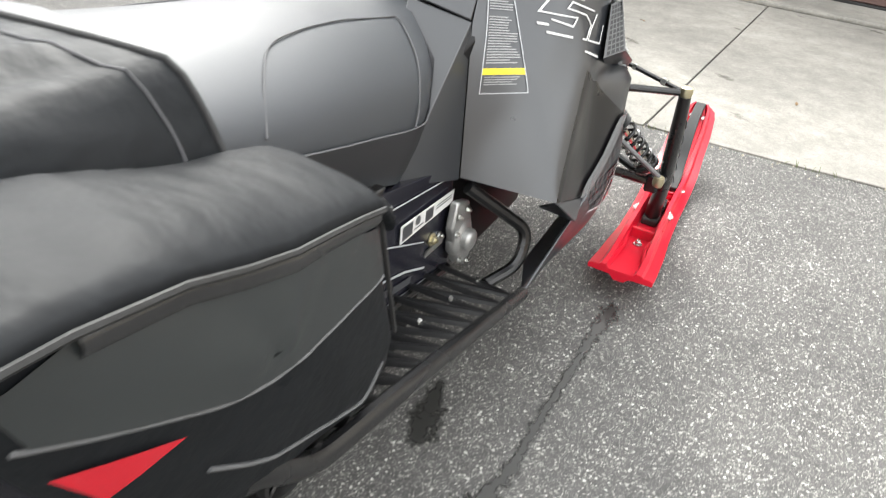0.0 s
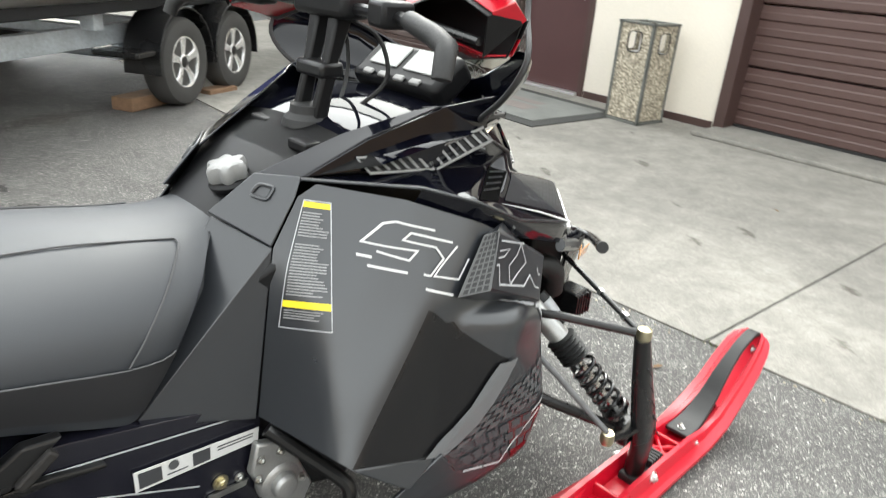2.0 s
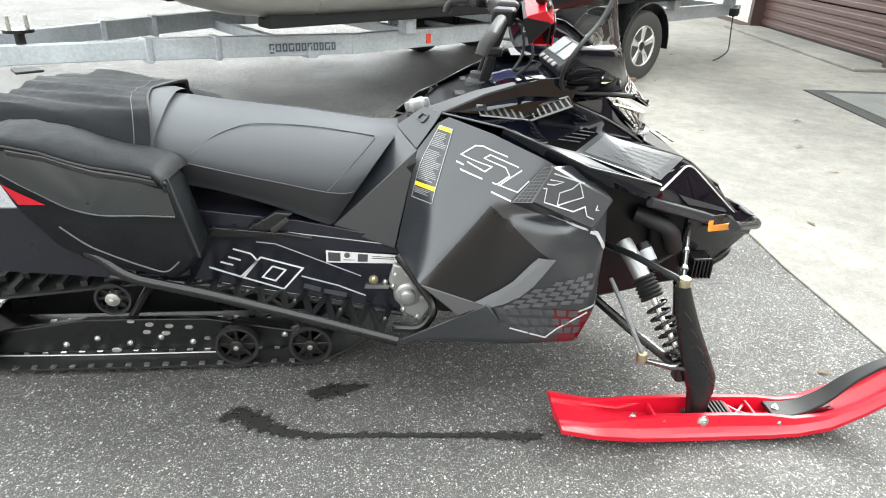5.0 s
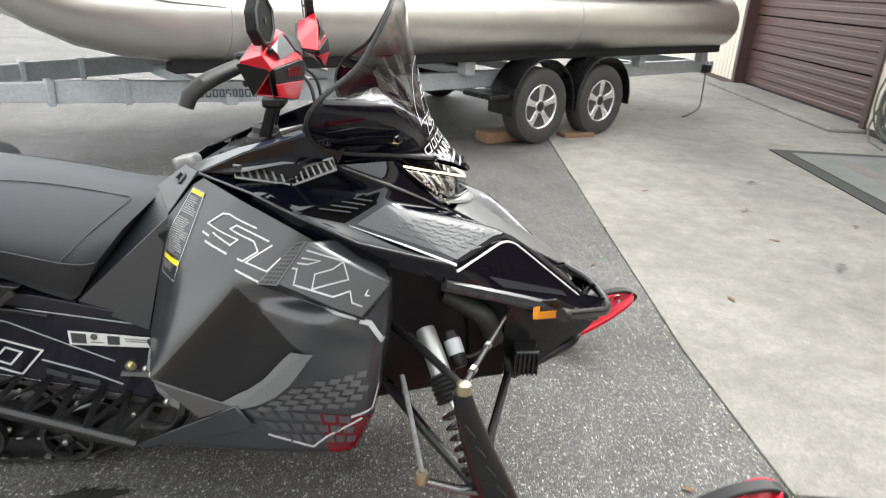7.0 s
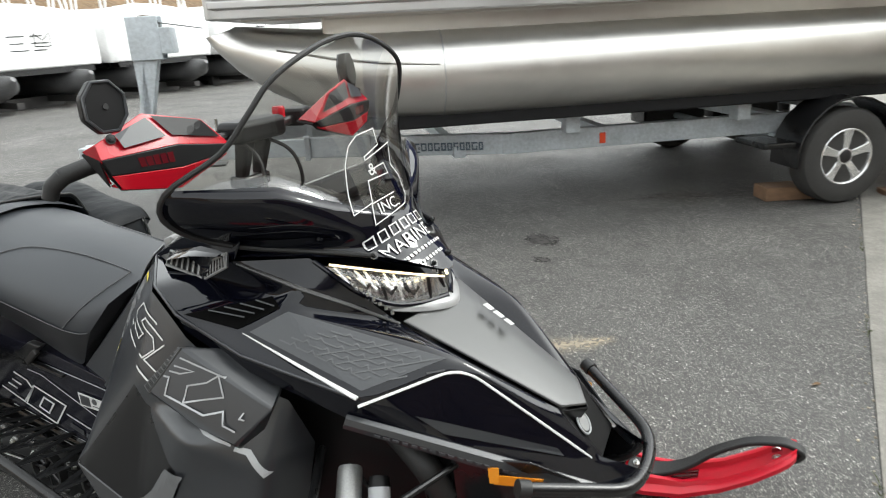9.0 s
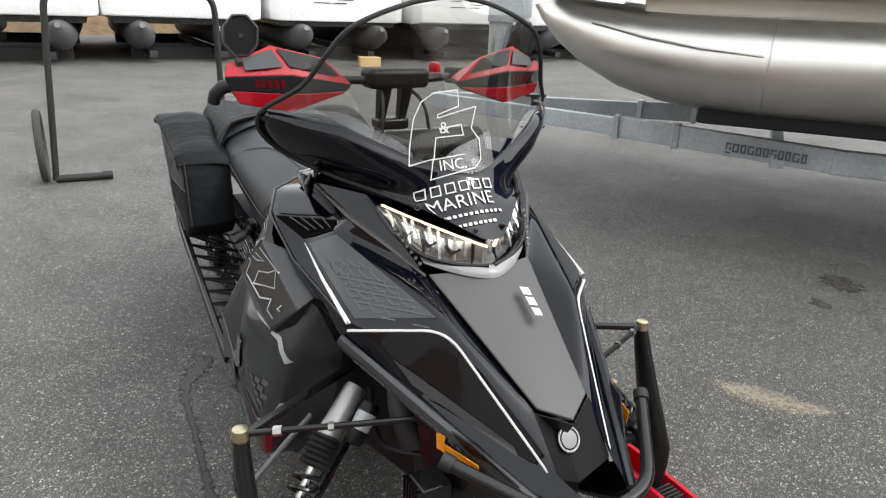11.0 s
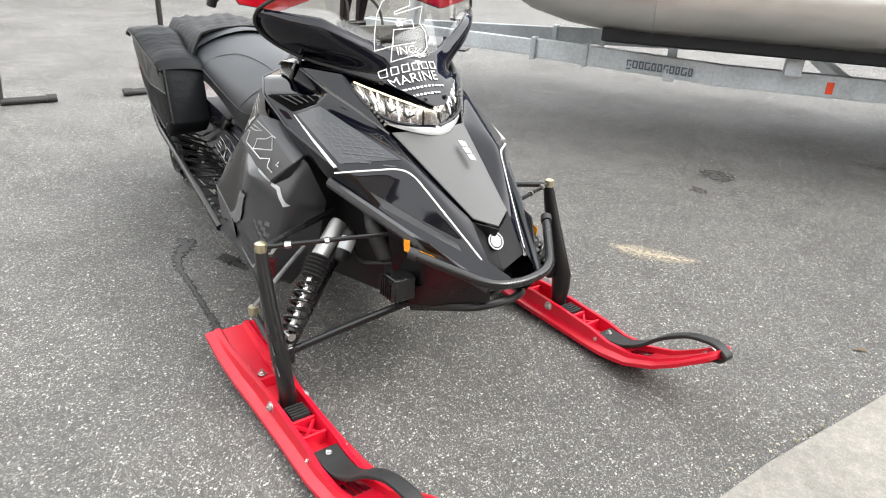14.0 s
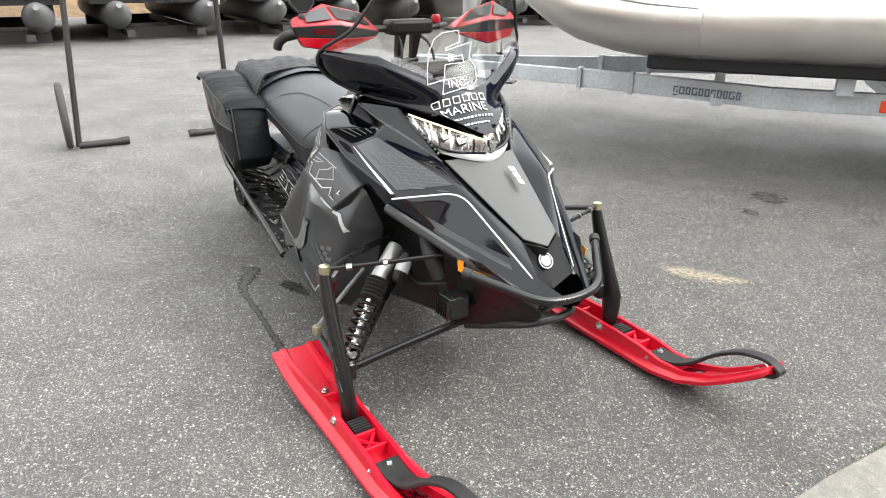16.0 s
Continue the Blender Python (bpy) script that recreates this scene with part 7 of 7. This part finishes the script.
# skis
def ski(s):
    yc, rings = s * 0.548, []
    for x, zb, w, rail in ((-0.40, 0.078, 0.090, 0.10), (-0.30, 0.052, 0.090, 0.25), (-0.16, 0.032, 0.086, 0.75), (-0.06, 0.024, 0.080, 1.0), (0.10, 0.020, 0.078, 1.0), (0.24, 0.020, 0.080, 0.85), (0.32, 0.024, 0.082, 0.5), (0.42, 0.042, 0.082, 0.3), (0.52, 0.085, 0.076, 0.22), (0.60, 0.137, 0.074, 0.2), (0.66, 0.183, 0.066, 0.2), (0.685, 0.202, 0.056, 0.2), (0.697, 0.211, 0.040, 0.15)):
        h = 0.050 * rail
        sec = [(-w, 0), (-w, 0.014), (-w + 0.012, 0.018), (-w * 0.70, 0.016 + h * 0.3), (-w * 0.62, 0.018 + h), (-w * 0.46, 0.018 + h), (-w * 0.38, 0.014), (w * 0.38, 0.014), (w * 0.46, 0.018 + h), (w * 0.62, 0.018 + h), (w * 0.70, 0.016 + h * 0.3), (w - 0.012, 0.018), (w, 0.014), (w, 0), (w * 0.3, -0.002), (0.014, -0.016), (-0.014, -0.016), (-w * 0.3, -0.002)]
        rings.append([(x, yc + a, zb + b) for a, b in sec])
    body = part("ski", loft(rings, True), RED, sled, "red plastic ski", bevel=0.003, smooth=40)
    for x in (-0.10, 0.135, 0.205):
        part("ski_rib", turned(box(-0.005, 0.005, -0.034, 0.034, 0.0, 0.045), Matrix.Translation((x, yc, 0.030))), RED, body, smooth=0, bevel=0.003)
    for sx in (-1, 1):
        part("ski_rib", rod([(0.135, yc + sx * 0.032, 0.062), (0.17, yc, 0.056), (0.205, yc + sx * 0.032, 0.060)], 0.007, 6), RED, body)
        part("ski_web", rod([(-0.36, yc + sx * 0.05, 0.082), (-0.20, yc + sx * 0.030, 0.064), (-0.08, yc + sx * 0.05, 0.078)], 0.006, 6), RED, body)
    part("ski_mark", prints([(0.36, yc - 0.03, 0.043), (0.36, yc + 0.03, 0.043), (0.47, yc + 0.03, 0.083), (0.47, yc - 0.03, 0.083)], [(0.1, 0.1, 0.28, 0.9), (0.38, 0.1, 0.6, 0.9), (0.7, 0.1, 0.9, 0.9)], 0.004), RED_DARK, body, "moulded mark", smooth=0)
    for x, z, y0, r in ((0.034, 0.070, 0.0545, 0.012), (0.272, 0.056, 0.052, 0.007), (-0.152, 0.050, 0.056, 0.008)):
        for sx in (-1, 1):
            part("ski_bolt", bolt((x, yc + sx * (y0 - 0.004), z), (0, sx, 0.05), r, 0.009), STEEL, body)
    part("plate_bolt", bolt((-0.155, yc, 0.048), (0, 0, 1), 0.009, 0.012), STEEL, body)
    line = rounded([(0.262, yc, 0.062), (0.35, yc, 0.060), (0.43, yc, 0.102), (0.50, yc, 0.172), (0.59, yc, 0.226), (0.675, yc, 0.240), (0.720, yc, 0.218), (0.700, yc, 0.192), (0.662, yc, 0.190)], 0.05, 5)
    strap, m = [], len(line)
    for i, p in enumerate(line):
        d = (line[min(i + 1, m - 1)] - line[max(i - 1, 0)]).normalized()
        u = Vector((-d.z, 0, d.x))
        w = 0.036 - 0.018 * min(1, i / (m * 0.45))
        strap.append([p + Vector((0, -w, 0)) - u * 0.006, p + Vector((0, w, 0)) - u * 0.006, p + Vector((0, w, 0)) + u * 0.006, p + Vector((0, -w, 0)) + u * 0.006])
    part("ski_loop", loft(strap, True), RUBBER, body, "black rubber ski loop", bevel=0.003)
    for x, z in ((0.655, 0.192),):
        for sx in (-1, 1):
            part("loop_bolt", bolt((x, yc + sx * 0.018, z), (0.1, sx, 0.2), 0.010, 0.010), STEEL, body)
    part("loop_bolt", bolt((0.285, yc, 0.068), (0, 0, 1), 0.007, 0.008), STEEL, body)
    part("wear_bar", rod([(-0.2, yc, 0.010), (0.36, yc, 0.008)], 0.005, 6), STEEL, body)
    # spindle
    rings = []
    for x, w, z, lx, ly in ((-0.088, 0.549, 0.498, 0.022, 0.017), (-0.075, 0.551, 0.45, 0.027, 0.019), (-0.045, 0.553, 0.36, 0.036, 0.021), (-0.010, 0.554, 0.27, 0.045, 0.022), (0.018, 0.555, 0.20, 0.050, 0.022), (0.030, 0.553, 0.15, 0.042, 0.022), (0.034, 0.548, 0.095, 0.034, 0.024), (0.034, 0.548, 0.060, 0.030, 0.024)):
        rings.append([(x + lx * math.cos(2 * math.pi * k / 12), s * (w + ly * math.sin(2 * math.pi * k / 12)), z) for k in range(12)])
    post = part("spindle", loft(rings, True), BLACK_STEEL, sled, "black forged spindle", smooth=60)
    for k in range(5):
        part("spindle_nick", rod([(-0.06 + 0.028 * k - 0.02, s * (0.572 + 0.001 * k), 0.43 - 0.055 * k), (-0.06 + 0.028 * k + 0.005, s * (0.574 + 0.001 * k), 0.40 - 0.055 * k)], 0.0018, 5), MATTE, post)
    part("rubber_block", box(0.0, 0.10, yc - 0.026, yc + 0.026, 0.035, 0.060), RUBBER, post, smooth=0, bevel=0.006)
    for k in range(5):
        part("rubber_fin", box(0.072 + 0.012 * k, 0.078 + 0.012 * k, yc - 0.027, yc + 0.027, 0.045, 0.082), RUBBER, post, smooth=0)
    part("steering_arm", rod([(0.01, s * 0.545, 0.225), (-0.08, s * 0.552, 0.235), (-0.165, s * 0.553, 0.262)], [0.022, 0.014, 0.010], 8, flat=0.6), BLACK_STEEL, post)
    part("ball_joint", join(lathe([(0.016, -0.012), (0.018, 0.0), (0.016, 0.014), (0.008, 0.018)], 14, Matrix.Translation((-0.086, s * 0.549, 0.508)))), BRASS, post, "zinc plated ball joint")
    part("tie_end", join(lathe([(0.014, -0.014), (0.017, 0), (0.014, 0.014)], 14, Matrix.Translation((-0.168, s * 0.554, 0.272)))), BRASS, post)
    # arms, tie rods, shock
    part("upper_arm", rod([(-0.088, s * 0.535, 0.506), (-0.17, s * 0.38, 0.508), (-0.25, s * 0.24, 0.500)], 0.010, 10), BLACK_STEEL, sled)
    tie = part("tie_rod", rod([(-0.086, s * 0.540, 0.508), (0.00, s * 0.36, 0.525), (0.075, s * 0.20, 0.540)], 0.0068, 10), BLACK_STEEL, sled)
    part("rod_nut", rod([(-0.062, s * 0.49, 0.513), (-0.054, s * 0.475, 0.5145)], 0.0105, 6), STEEL, tie)
    part("rod_nut", rod([(-0.015, s * 0.392, 0.522), (-0.010, s * 0.381, 0.523)], 0.0095, 6), STEEL, tie)
    part("lower_arm", rod([(-0.02, s * 0.520, 0.195), (0.02, s * 0.36, 0.245), (0.09, s * 0.17, 0.315)], 0.012, 10), BLACK_STEEL, sled)
    part("lower_arm", rod([(-0.02, s * 0.520, 0.195), (-0.14, s * 0.38, 0.255), (-0.26, s * 0.23, 0.325)], 0.014, 10), BLACK_STEEL, sled)
    part("arm_knuckle", turned(box(-0.03, 0.03, -0.02, 0.02, -0.03, 0.03), Matrix.Translation((-0.018, s * 0.525, 0.20))), BLACK_STEEL, sled, bevel=0.008)
    part("sway_link", rod([(-0.168, s * 0.552, 0.285), (-0.20, s * 0.42, 0.38), (-0.215, s * 0.36, 0.42)], 0.0068, 8), OLD_ALU, sled, "dull steel link rod")
    top, mid_, low = Vector((-0.158, s * 0.270, 0.500)), Vector((-0.112, s * 0.372, 0.412)), Vector((-0.032, s * 0.505, 0.245))
    shock = part("shock_absorber", lathe([(0.024, 0), (0.026, 0.01), (0.026, (mid_ - top).length)], 18, aim(top, mid_)), CAST, sled, "silver and black coil shock absorber")
    boot = [(0.026, 0.0)]
    for k in range(6):
        boot += [(0.038, 0.006 + 0.012 * k), (0.030, 0.012 + 0.012 * k)]
    part("bellows", lathe(boot, 18, aim(mid_ - (mid_ - top).normalized() * 0.02, low)), RUBBER, shock)
    part("damper_rod", rod([mid_, low], 0.009, 8), STEEL, shock)
    start = mid_.lerp(low, 0.30)
    part("coil_spring", spiral(start, mid_.lerp(low, 0.94), 0.031, 5.5, 0.0052), BLACK_STEEL, shock)
    part("spring_seat", lathe([(0.036, 0), (0.036, 0.008), (0.02, 0.012)], 18, aim(mid_.lerp(low, 0.92), low)), BLACK_STEEL, shock)
    part("lower_eye", rod([low + Vector((-0.02, 0, 0)), low + Vector((0.02, 0, 0))], 0.013, 10), STEEL, shock)
    res = Vector((-0.095, s * 0.262, 0.490))
    part("reservoir", lathe([(0.020, 0), (0.022, 0.01), (0.022, 0.085), (0.016, 0.095)], 18, aim(res, res + Vector((0.03, s * 0.06, -0.07)))), MATTE_DARK, shock, "black reservoir canister with a silver label")
    part("reservoir_band", lathe([(0.0228, 0.022), (0.0228, 0.062)], 18, aim(res, res + Vector((0.03, s * 0.06, -0.07)))), SILVER, shock)


ski(-1)
ski(1)
# front frame, skid plate, bumper
for s in (-1, 1):
    sk = P(s, dict(a=(0.055, 0.236, 0.560), b=(0.200, 0.190, 0.552), c=(0.350, 0.092, 0.445), d=(0.330, 0.070, 0.400), e=(0.165, 0.150, 0.315), f=(0.085, 0.185, 0.300), g=(0.055, 0.215, 0.42)))
    skid = part("skid_panel", shell(sk, ["a b e f g", "b c d e"], 0.005), SKID_AND_SHADE, sled, "dark satin front skid panel", bevel=0.005)
    part("side_reflector", prints([(0.125, s * 0.219, 0.530), (0.225, s * 0.186, 0.524), (0.225, s * 0.182, 0.500), (0.135, s * 0.212, 0.506)], [(0, 0, 1, 1)], 0.006), ORANGE, skid, "amber side reflector", smooth=0)
    part("reflector_arm", prints([(0.125, s * 0.219, 0.545), (0.145, s * 0.212, 0.545), (0.145, s * 0.212, 0.510), (0.128, s * 0.219, 0.510)], [(0, 0, 1, 1)], 0.006), ORANGE, skid, smooth=0)
    part("regulator", box(0.085, 0.150, *sorted((s * 0.195, s * 0.262)), 0.362, 0.432), BLACK_STEEL, sled, "finned black regulator box", bevel=0.004)
    for k in range(6):
        part("cooling_fin", box(0.082 + 0.012 * k, 0.086 + 0.012 * k, *sorted((s * 0.258, s * 0.272)), 0.366, 0.428), BLACK_STEEL, sled, smooth=0)
    part("inner_bracket", shell(P(s, dict(a=(-0.06, 0.20, 0.62), b=(0.06, 0.22, 0.58), c=(0.07, 0.20, 0.32), d=(-0.02, 0.19, 0.30))), ["a b c d"], 0.02), MATTE_DARK, sled, bevel=0.008)
    part("intake_hose", rod(rounded([(-0.10, s * 0.19, 0.56), (0.0, s * 0.24, 0.53), (0.03, s * 0.22, 0.45)], 0.05), 0.028, 12), RUBBER, sled)
    part("wire_loom", rod(rounded([(-0.2, s * 0.22, 0.46), (-0.06, s * 0.26, 0.40), (0.06, s * 0.21, 0.44)], 0.05), 0.006, 6), RUBBER, sled)
tube = rounded([(0.205, -0.245, 0.535), (0.376, -0.105, 0.478), (0.392, 0.0, 0.472), (0.376, 0.105, 0.478), (0.205, 0.245, 0.535)], 0.05, 6)
bumper = part("front_bumper", rod(tube, 0.0135, 12), BLACK_STEEL, sled, "black tubular front bumper")
for s in (-1, 1):
    part("end_cap", rod([(0.196, s * 0.252, 0.539), (0.214, s * 0.238, 0.532)], 0.017, 12), RUBBER, bumper)
    part("bumper_stay", rod(rounded([(0.372, s * 0.075, 0.476), (0.345, s * 0.06, 0.44), (0.20, s * 0.10, 0.34), (0.15, s * 0.13, 0.315)], 0.04), 0.010, 8), BLACK_STEEL, bumper)
part("lower_hoop", rod(rounded([(0.10, -0.17, 0.302), (0.30, -0.09, 0.372), (0.325, 0, 0.380), (0.30, 0.09, 0.372), (0.10, 0.17, 0.302)], 0.06), 0.012, 10), BLACK_STEEL, bumper)

# ---- saddlebags strapped over the seat ----
bags = thing("saddlebag", "black nylon saddlebags strapped over the snowmobile seat", "saddlebag", (-1.65, 0, 0.47))
POUCH = [(-1.447, 0.756), (-1.419, 0.641), (-1.389, 0.524), (-1.408, 0.492), (-1.455, 0.457), (-1.560, 0.486), (-1.660, 0.514), (-1.742, 0.562), (-1.822, 0.668), (-1.860, 0.762), (-1.872, 0.848), (-1.800, 0.842), (-1.717, 0.826), (-1.602, 0.789), (-1.520, 0.772)]
HEM = [(-1.462, 0.764), (-1.505, 0.774), (-1.553, 0.783), (-1.602, 0.791), (-1.660, 0.808), (-1.717, 0.829), (-1.800, 0.846), (-1.868, 0.852)]
heart = Vector((-1.62, 0, 0.67))
for s in (-1, 1):
    def slice_at(y, k):
        """The pouch's outline at a distance from the machine's middle, drawn in towards its heart by k."""
        return [Vector((heart.x + (x - heart.x) * k, s * (y + 0.003 * math.sin(31 * x + 17 * z)), heart.z + (z - heart.z) * k)) for x, z in POUCH]
    pouch = part("pouch", loft([slice_at(y, k) for y, k in ((0.236, 0.97), (0.30, 0.995), (0.37, 1.0), (0.390, 0.99), (0.400, 0.965), (0.405, 0.93), (0.410, 0.75), (0.414, 0.45), (0.415, 0.15))], True), BAG, bags, "black coated nylon pouch", smooth=50, bevel=0.006, segs=2)
    sideways = Vector((0, s, 0.15)).normalized()
    tree = solid_tree(pouch)
    def against(x, z, lift=0.001):
        """A place on the pouch's outer side."""
        p = Vector((x, s * 0.41, z))
        hit = tree.ray_cast(p + sideways * 0.1, -sideways)[0]
        return (hit or p) + sideways * lift
    def sewn(points, r=0.0030):
        return rod([against(p.x, p.z) for p in rounded([(x, 0, z) for x, z in points], 0.05, 4)], r, 6)
    panel_rim = [(-1.445, 0.726), (-1.432, 0.655), (-1.50, 0.662), (-1.609, 0.662), (-1.682, 0.680), (-1.775, 0.735), (-1.84, 0.778), (-1.855, 0.825), (-1.80, 0.832), (-1.717, 0.808), (-1.602, 0.772), (-1.520, 0.752)]
    weave = bmesh.new()
    weave.faces.new([weave.verts.new((x, s * 0.43, z)) for x, z in panel_rim])
    part("carbon_panel", laid(weave, sideways, tree, 0.0032, 0.018), BAG_SIDE, pouch, "woven-look side panel", smooth=60)
    part("piping", sewn([(-1.432, 0.648), (-1.50, 0.655), (-1.609, 0.655), (-1.682, 0.673), (-1.783, 0.735), (-1.848, 0.776)], 0.0026), PIPING, pouch, "grey piping")
    part("piping", sewn([(-1.436, 0.520), (-1.472, 0.485), (-1.56, 0.518), (-1.66, 0.572), (-1.72, 0.625)], 0.0024), PIPING, pouch, "grey piping")
    part("rim_cord", sewn([(-1.438, 0.742), (-1.493, 0.754), (-1.60, 0.774), (-1.717, 0.808), (-1.82, 0.836), (-1.865, 0.842)], 0.0042), RUBBER, pouch, "black corded rim")
    part("edge_cord", rod([(x + 0.004, s * 0.396, z) for x, z in ((-1.443, 0.750), (-1.416, 0.641), (-1.388, 0.526))], 0.0035, 6), RUBBER, pouch)
    marks = [(-1.595 + 0.0125 * k, 0.718 + 0.0025 * (k % 2)) for k in range(8)]
    for k, (x, z) in enumerate(marks):
        part("bag_mark", laid(stroke([(x, s * 0.43, z), (x + 0.002, s * 0.43, z + 0.018)], 0.009 if k else 0.016, sideways, 0, thick=0), sideways, tree, 0.003), MARK_GREY, pouch, "grey mark in place of lettering", smooth=0)
    patch = bmesh.new()
    patch.faces.new([patch.verts.new((x, s * 0.43, z)) for x, z in ((-1.738, 0.690), (-1.836, 0.744), (-1.806, 0.690))])
    part("red_corner", laid(patch, sideways, tree, 0.004), RED_GLOSS, pouch, "red triangle patch", smooth=0)
    # soft lid with a turned hem that hides the zip
    lid = []
    def lid_row(x, hem, drop):
        u = (-1.46 - x) / 0.42
        rise = 0.024 * math.sin(math.pi * min(1, 0.18 + 0.8 * u)) + 0.002 * math.sin(37 * x)
        fold = lambda y: (0.0035 * math.sin(14 * x + 30 * y) + 0.0025 * abs(math.sin(47 * x - 31 * y)) + 0.0018 * abs(math.sin(83 * x + 57 * y))) * min(1, u * 3)
        return [Vector((x + 0.012 * math.sin(9 * y), s * y, hem + dz * rise / 0.046 + lift + fold(y) * (y < 0.39) - drop)) for y, dz, lift in ((0.408, 0, -0.014), (0.417, 0, -0.010), (0.421, 0, 0.000), (0.416, 0, 0.008), (0.400, 0.012, 0.010), (0.372, 0.024, 0.010), (0.335, 0.034, 0.008), (0.30, 0.036, 0.008), (0.265, 0.028, 0.006), (0.235, 0.010, 0.0), (0.215, -0.015, -0.01))]
    lid += [lid_row(-1.436, HEM[0][1], 0.034), lid_row(-1.444, HEM[0][1], 0.016)]
    for (xa, za), (xb, zb) in zip(HEM, HEM[1:]):
        for k in range(8):
            lid.append(lid_row(xa + (xb - xa) * k / 8, za + (zb - za) * k / 8, 0.0))
    lid.append(lid_row(-1.876, 0.852, 0.02))
    skin = loft(lid)
    bmesh.ops.solidify(skin, geom=skin.faces[:], thickness=0.004)
    part("lid", skin, BAG, pouch, "creased soft nylon lid", smooth=70)
    part("lid_cord", rod([r[2] + Vector((0, s * 0.001, -0.003)) for r in lid[2:]], 0.0035, 6), RUBBER, pouch)
    flap = loft([[against(x, z - 0.008, 0.004), against(x, z - 0.014, 0.009), against(x, z - 0.022, 0.009), against(x, z - 0.029, 0.004)] for x, z in HEM[:-1]])
    bmesh.ops.solidify(flap, geom=flap.faces[:], thickness=0.002)
    part("storm_flap", flap, FLAP, pouch, "shiny black zip flap", smooth=70)
    pull = against(-1.850, 0.846, 0.010)
    part("zip_pull", turned(box(-0.008, 0.008, -0.002, 0.002, -0.022, 0.002), Matrix.Translation(pull)), STEEL, pouch, "bright zip pull", smooth=0, bevel=0.003)
# soft cover between the pouches
r6 = random.Random(8)
rows = []
for i in range(19):
    x = -1.520 - 0.40 * i / 18
    row = []
    for k in range(-14, 15):
        t = k / 14
        a = abs(t)
        top, fall = min(1, a / 0.66), max(0, (a - 0.66) / 0.34)
        w = math.copysign(0.205 * top + 0.048 * fall ** 0.8, t)
        z = 0.892 - 0.018 * top ** 2.5 - 0.085 * fall + 0.01 * i / 18
        crease = (0.006 * math.sin(13 * x + 9 * t) + 0.005 * math.sin(29 * t + 19 * x)) * min(1, i / 4)
        row.append((x - 0.05 * (1 - top) * (1 - i / 18) + 0.008 * math.sin(5 * t), w, z + crease * (1 - fall) + r6.uniform(-0.0015, 0.0015) * min(1, i / 3)))
    rows.append(row)
cover = loft(rows)
bmesh.ops.solidify(cover, geom=cover.faces[:], thickness=0.008)
part("centre_cover", cover, BAG, bags, "creased black nylon centre panel", smooth=70)
part("cover_hem", rod([(x + 0.002, y, z + 0.001) for x, y, z in rows[0]], 0.0038, 8), RUBBER, bags)
part("cover_seam", rod([(x, y, z + 0.001) for x, y, z in rows[2]], 0.0014, 6), STITCH, bags)
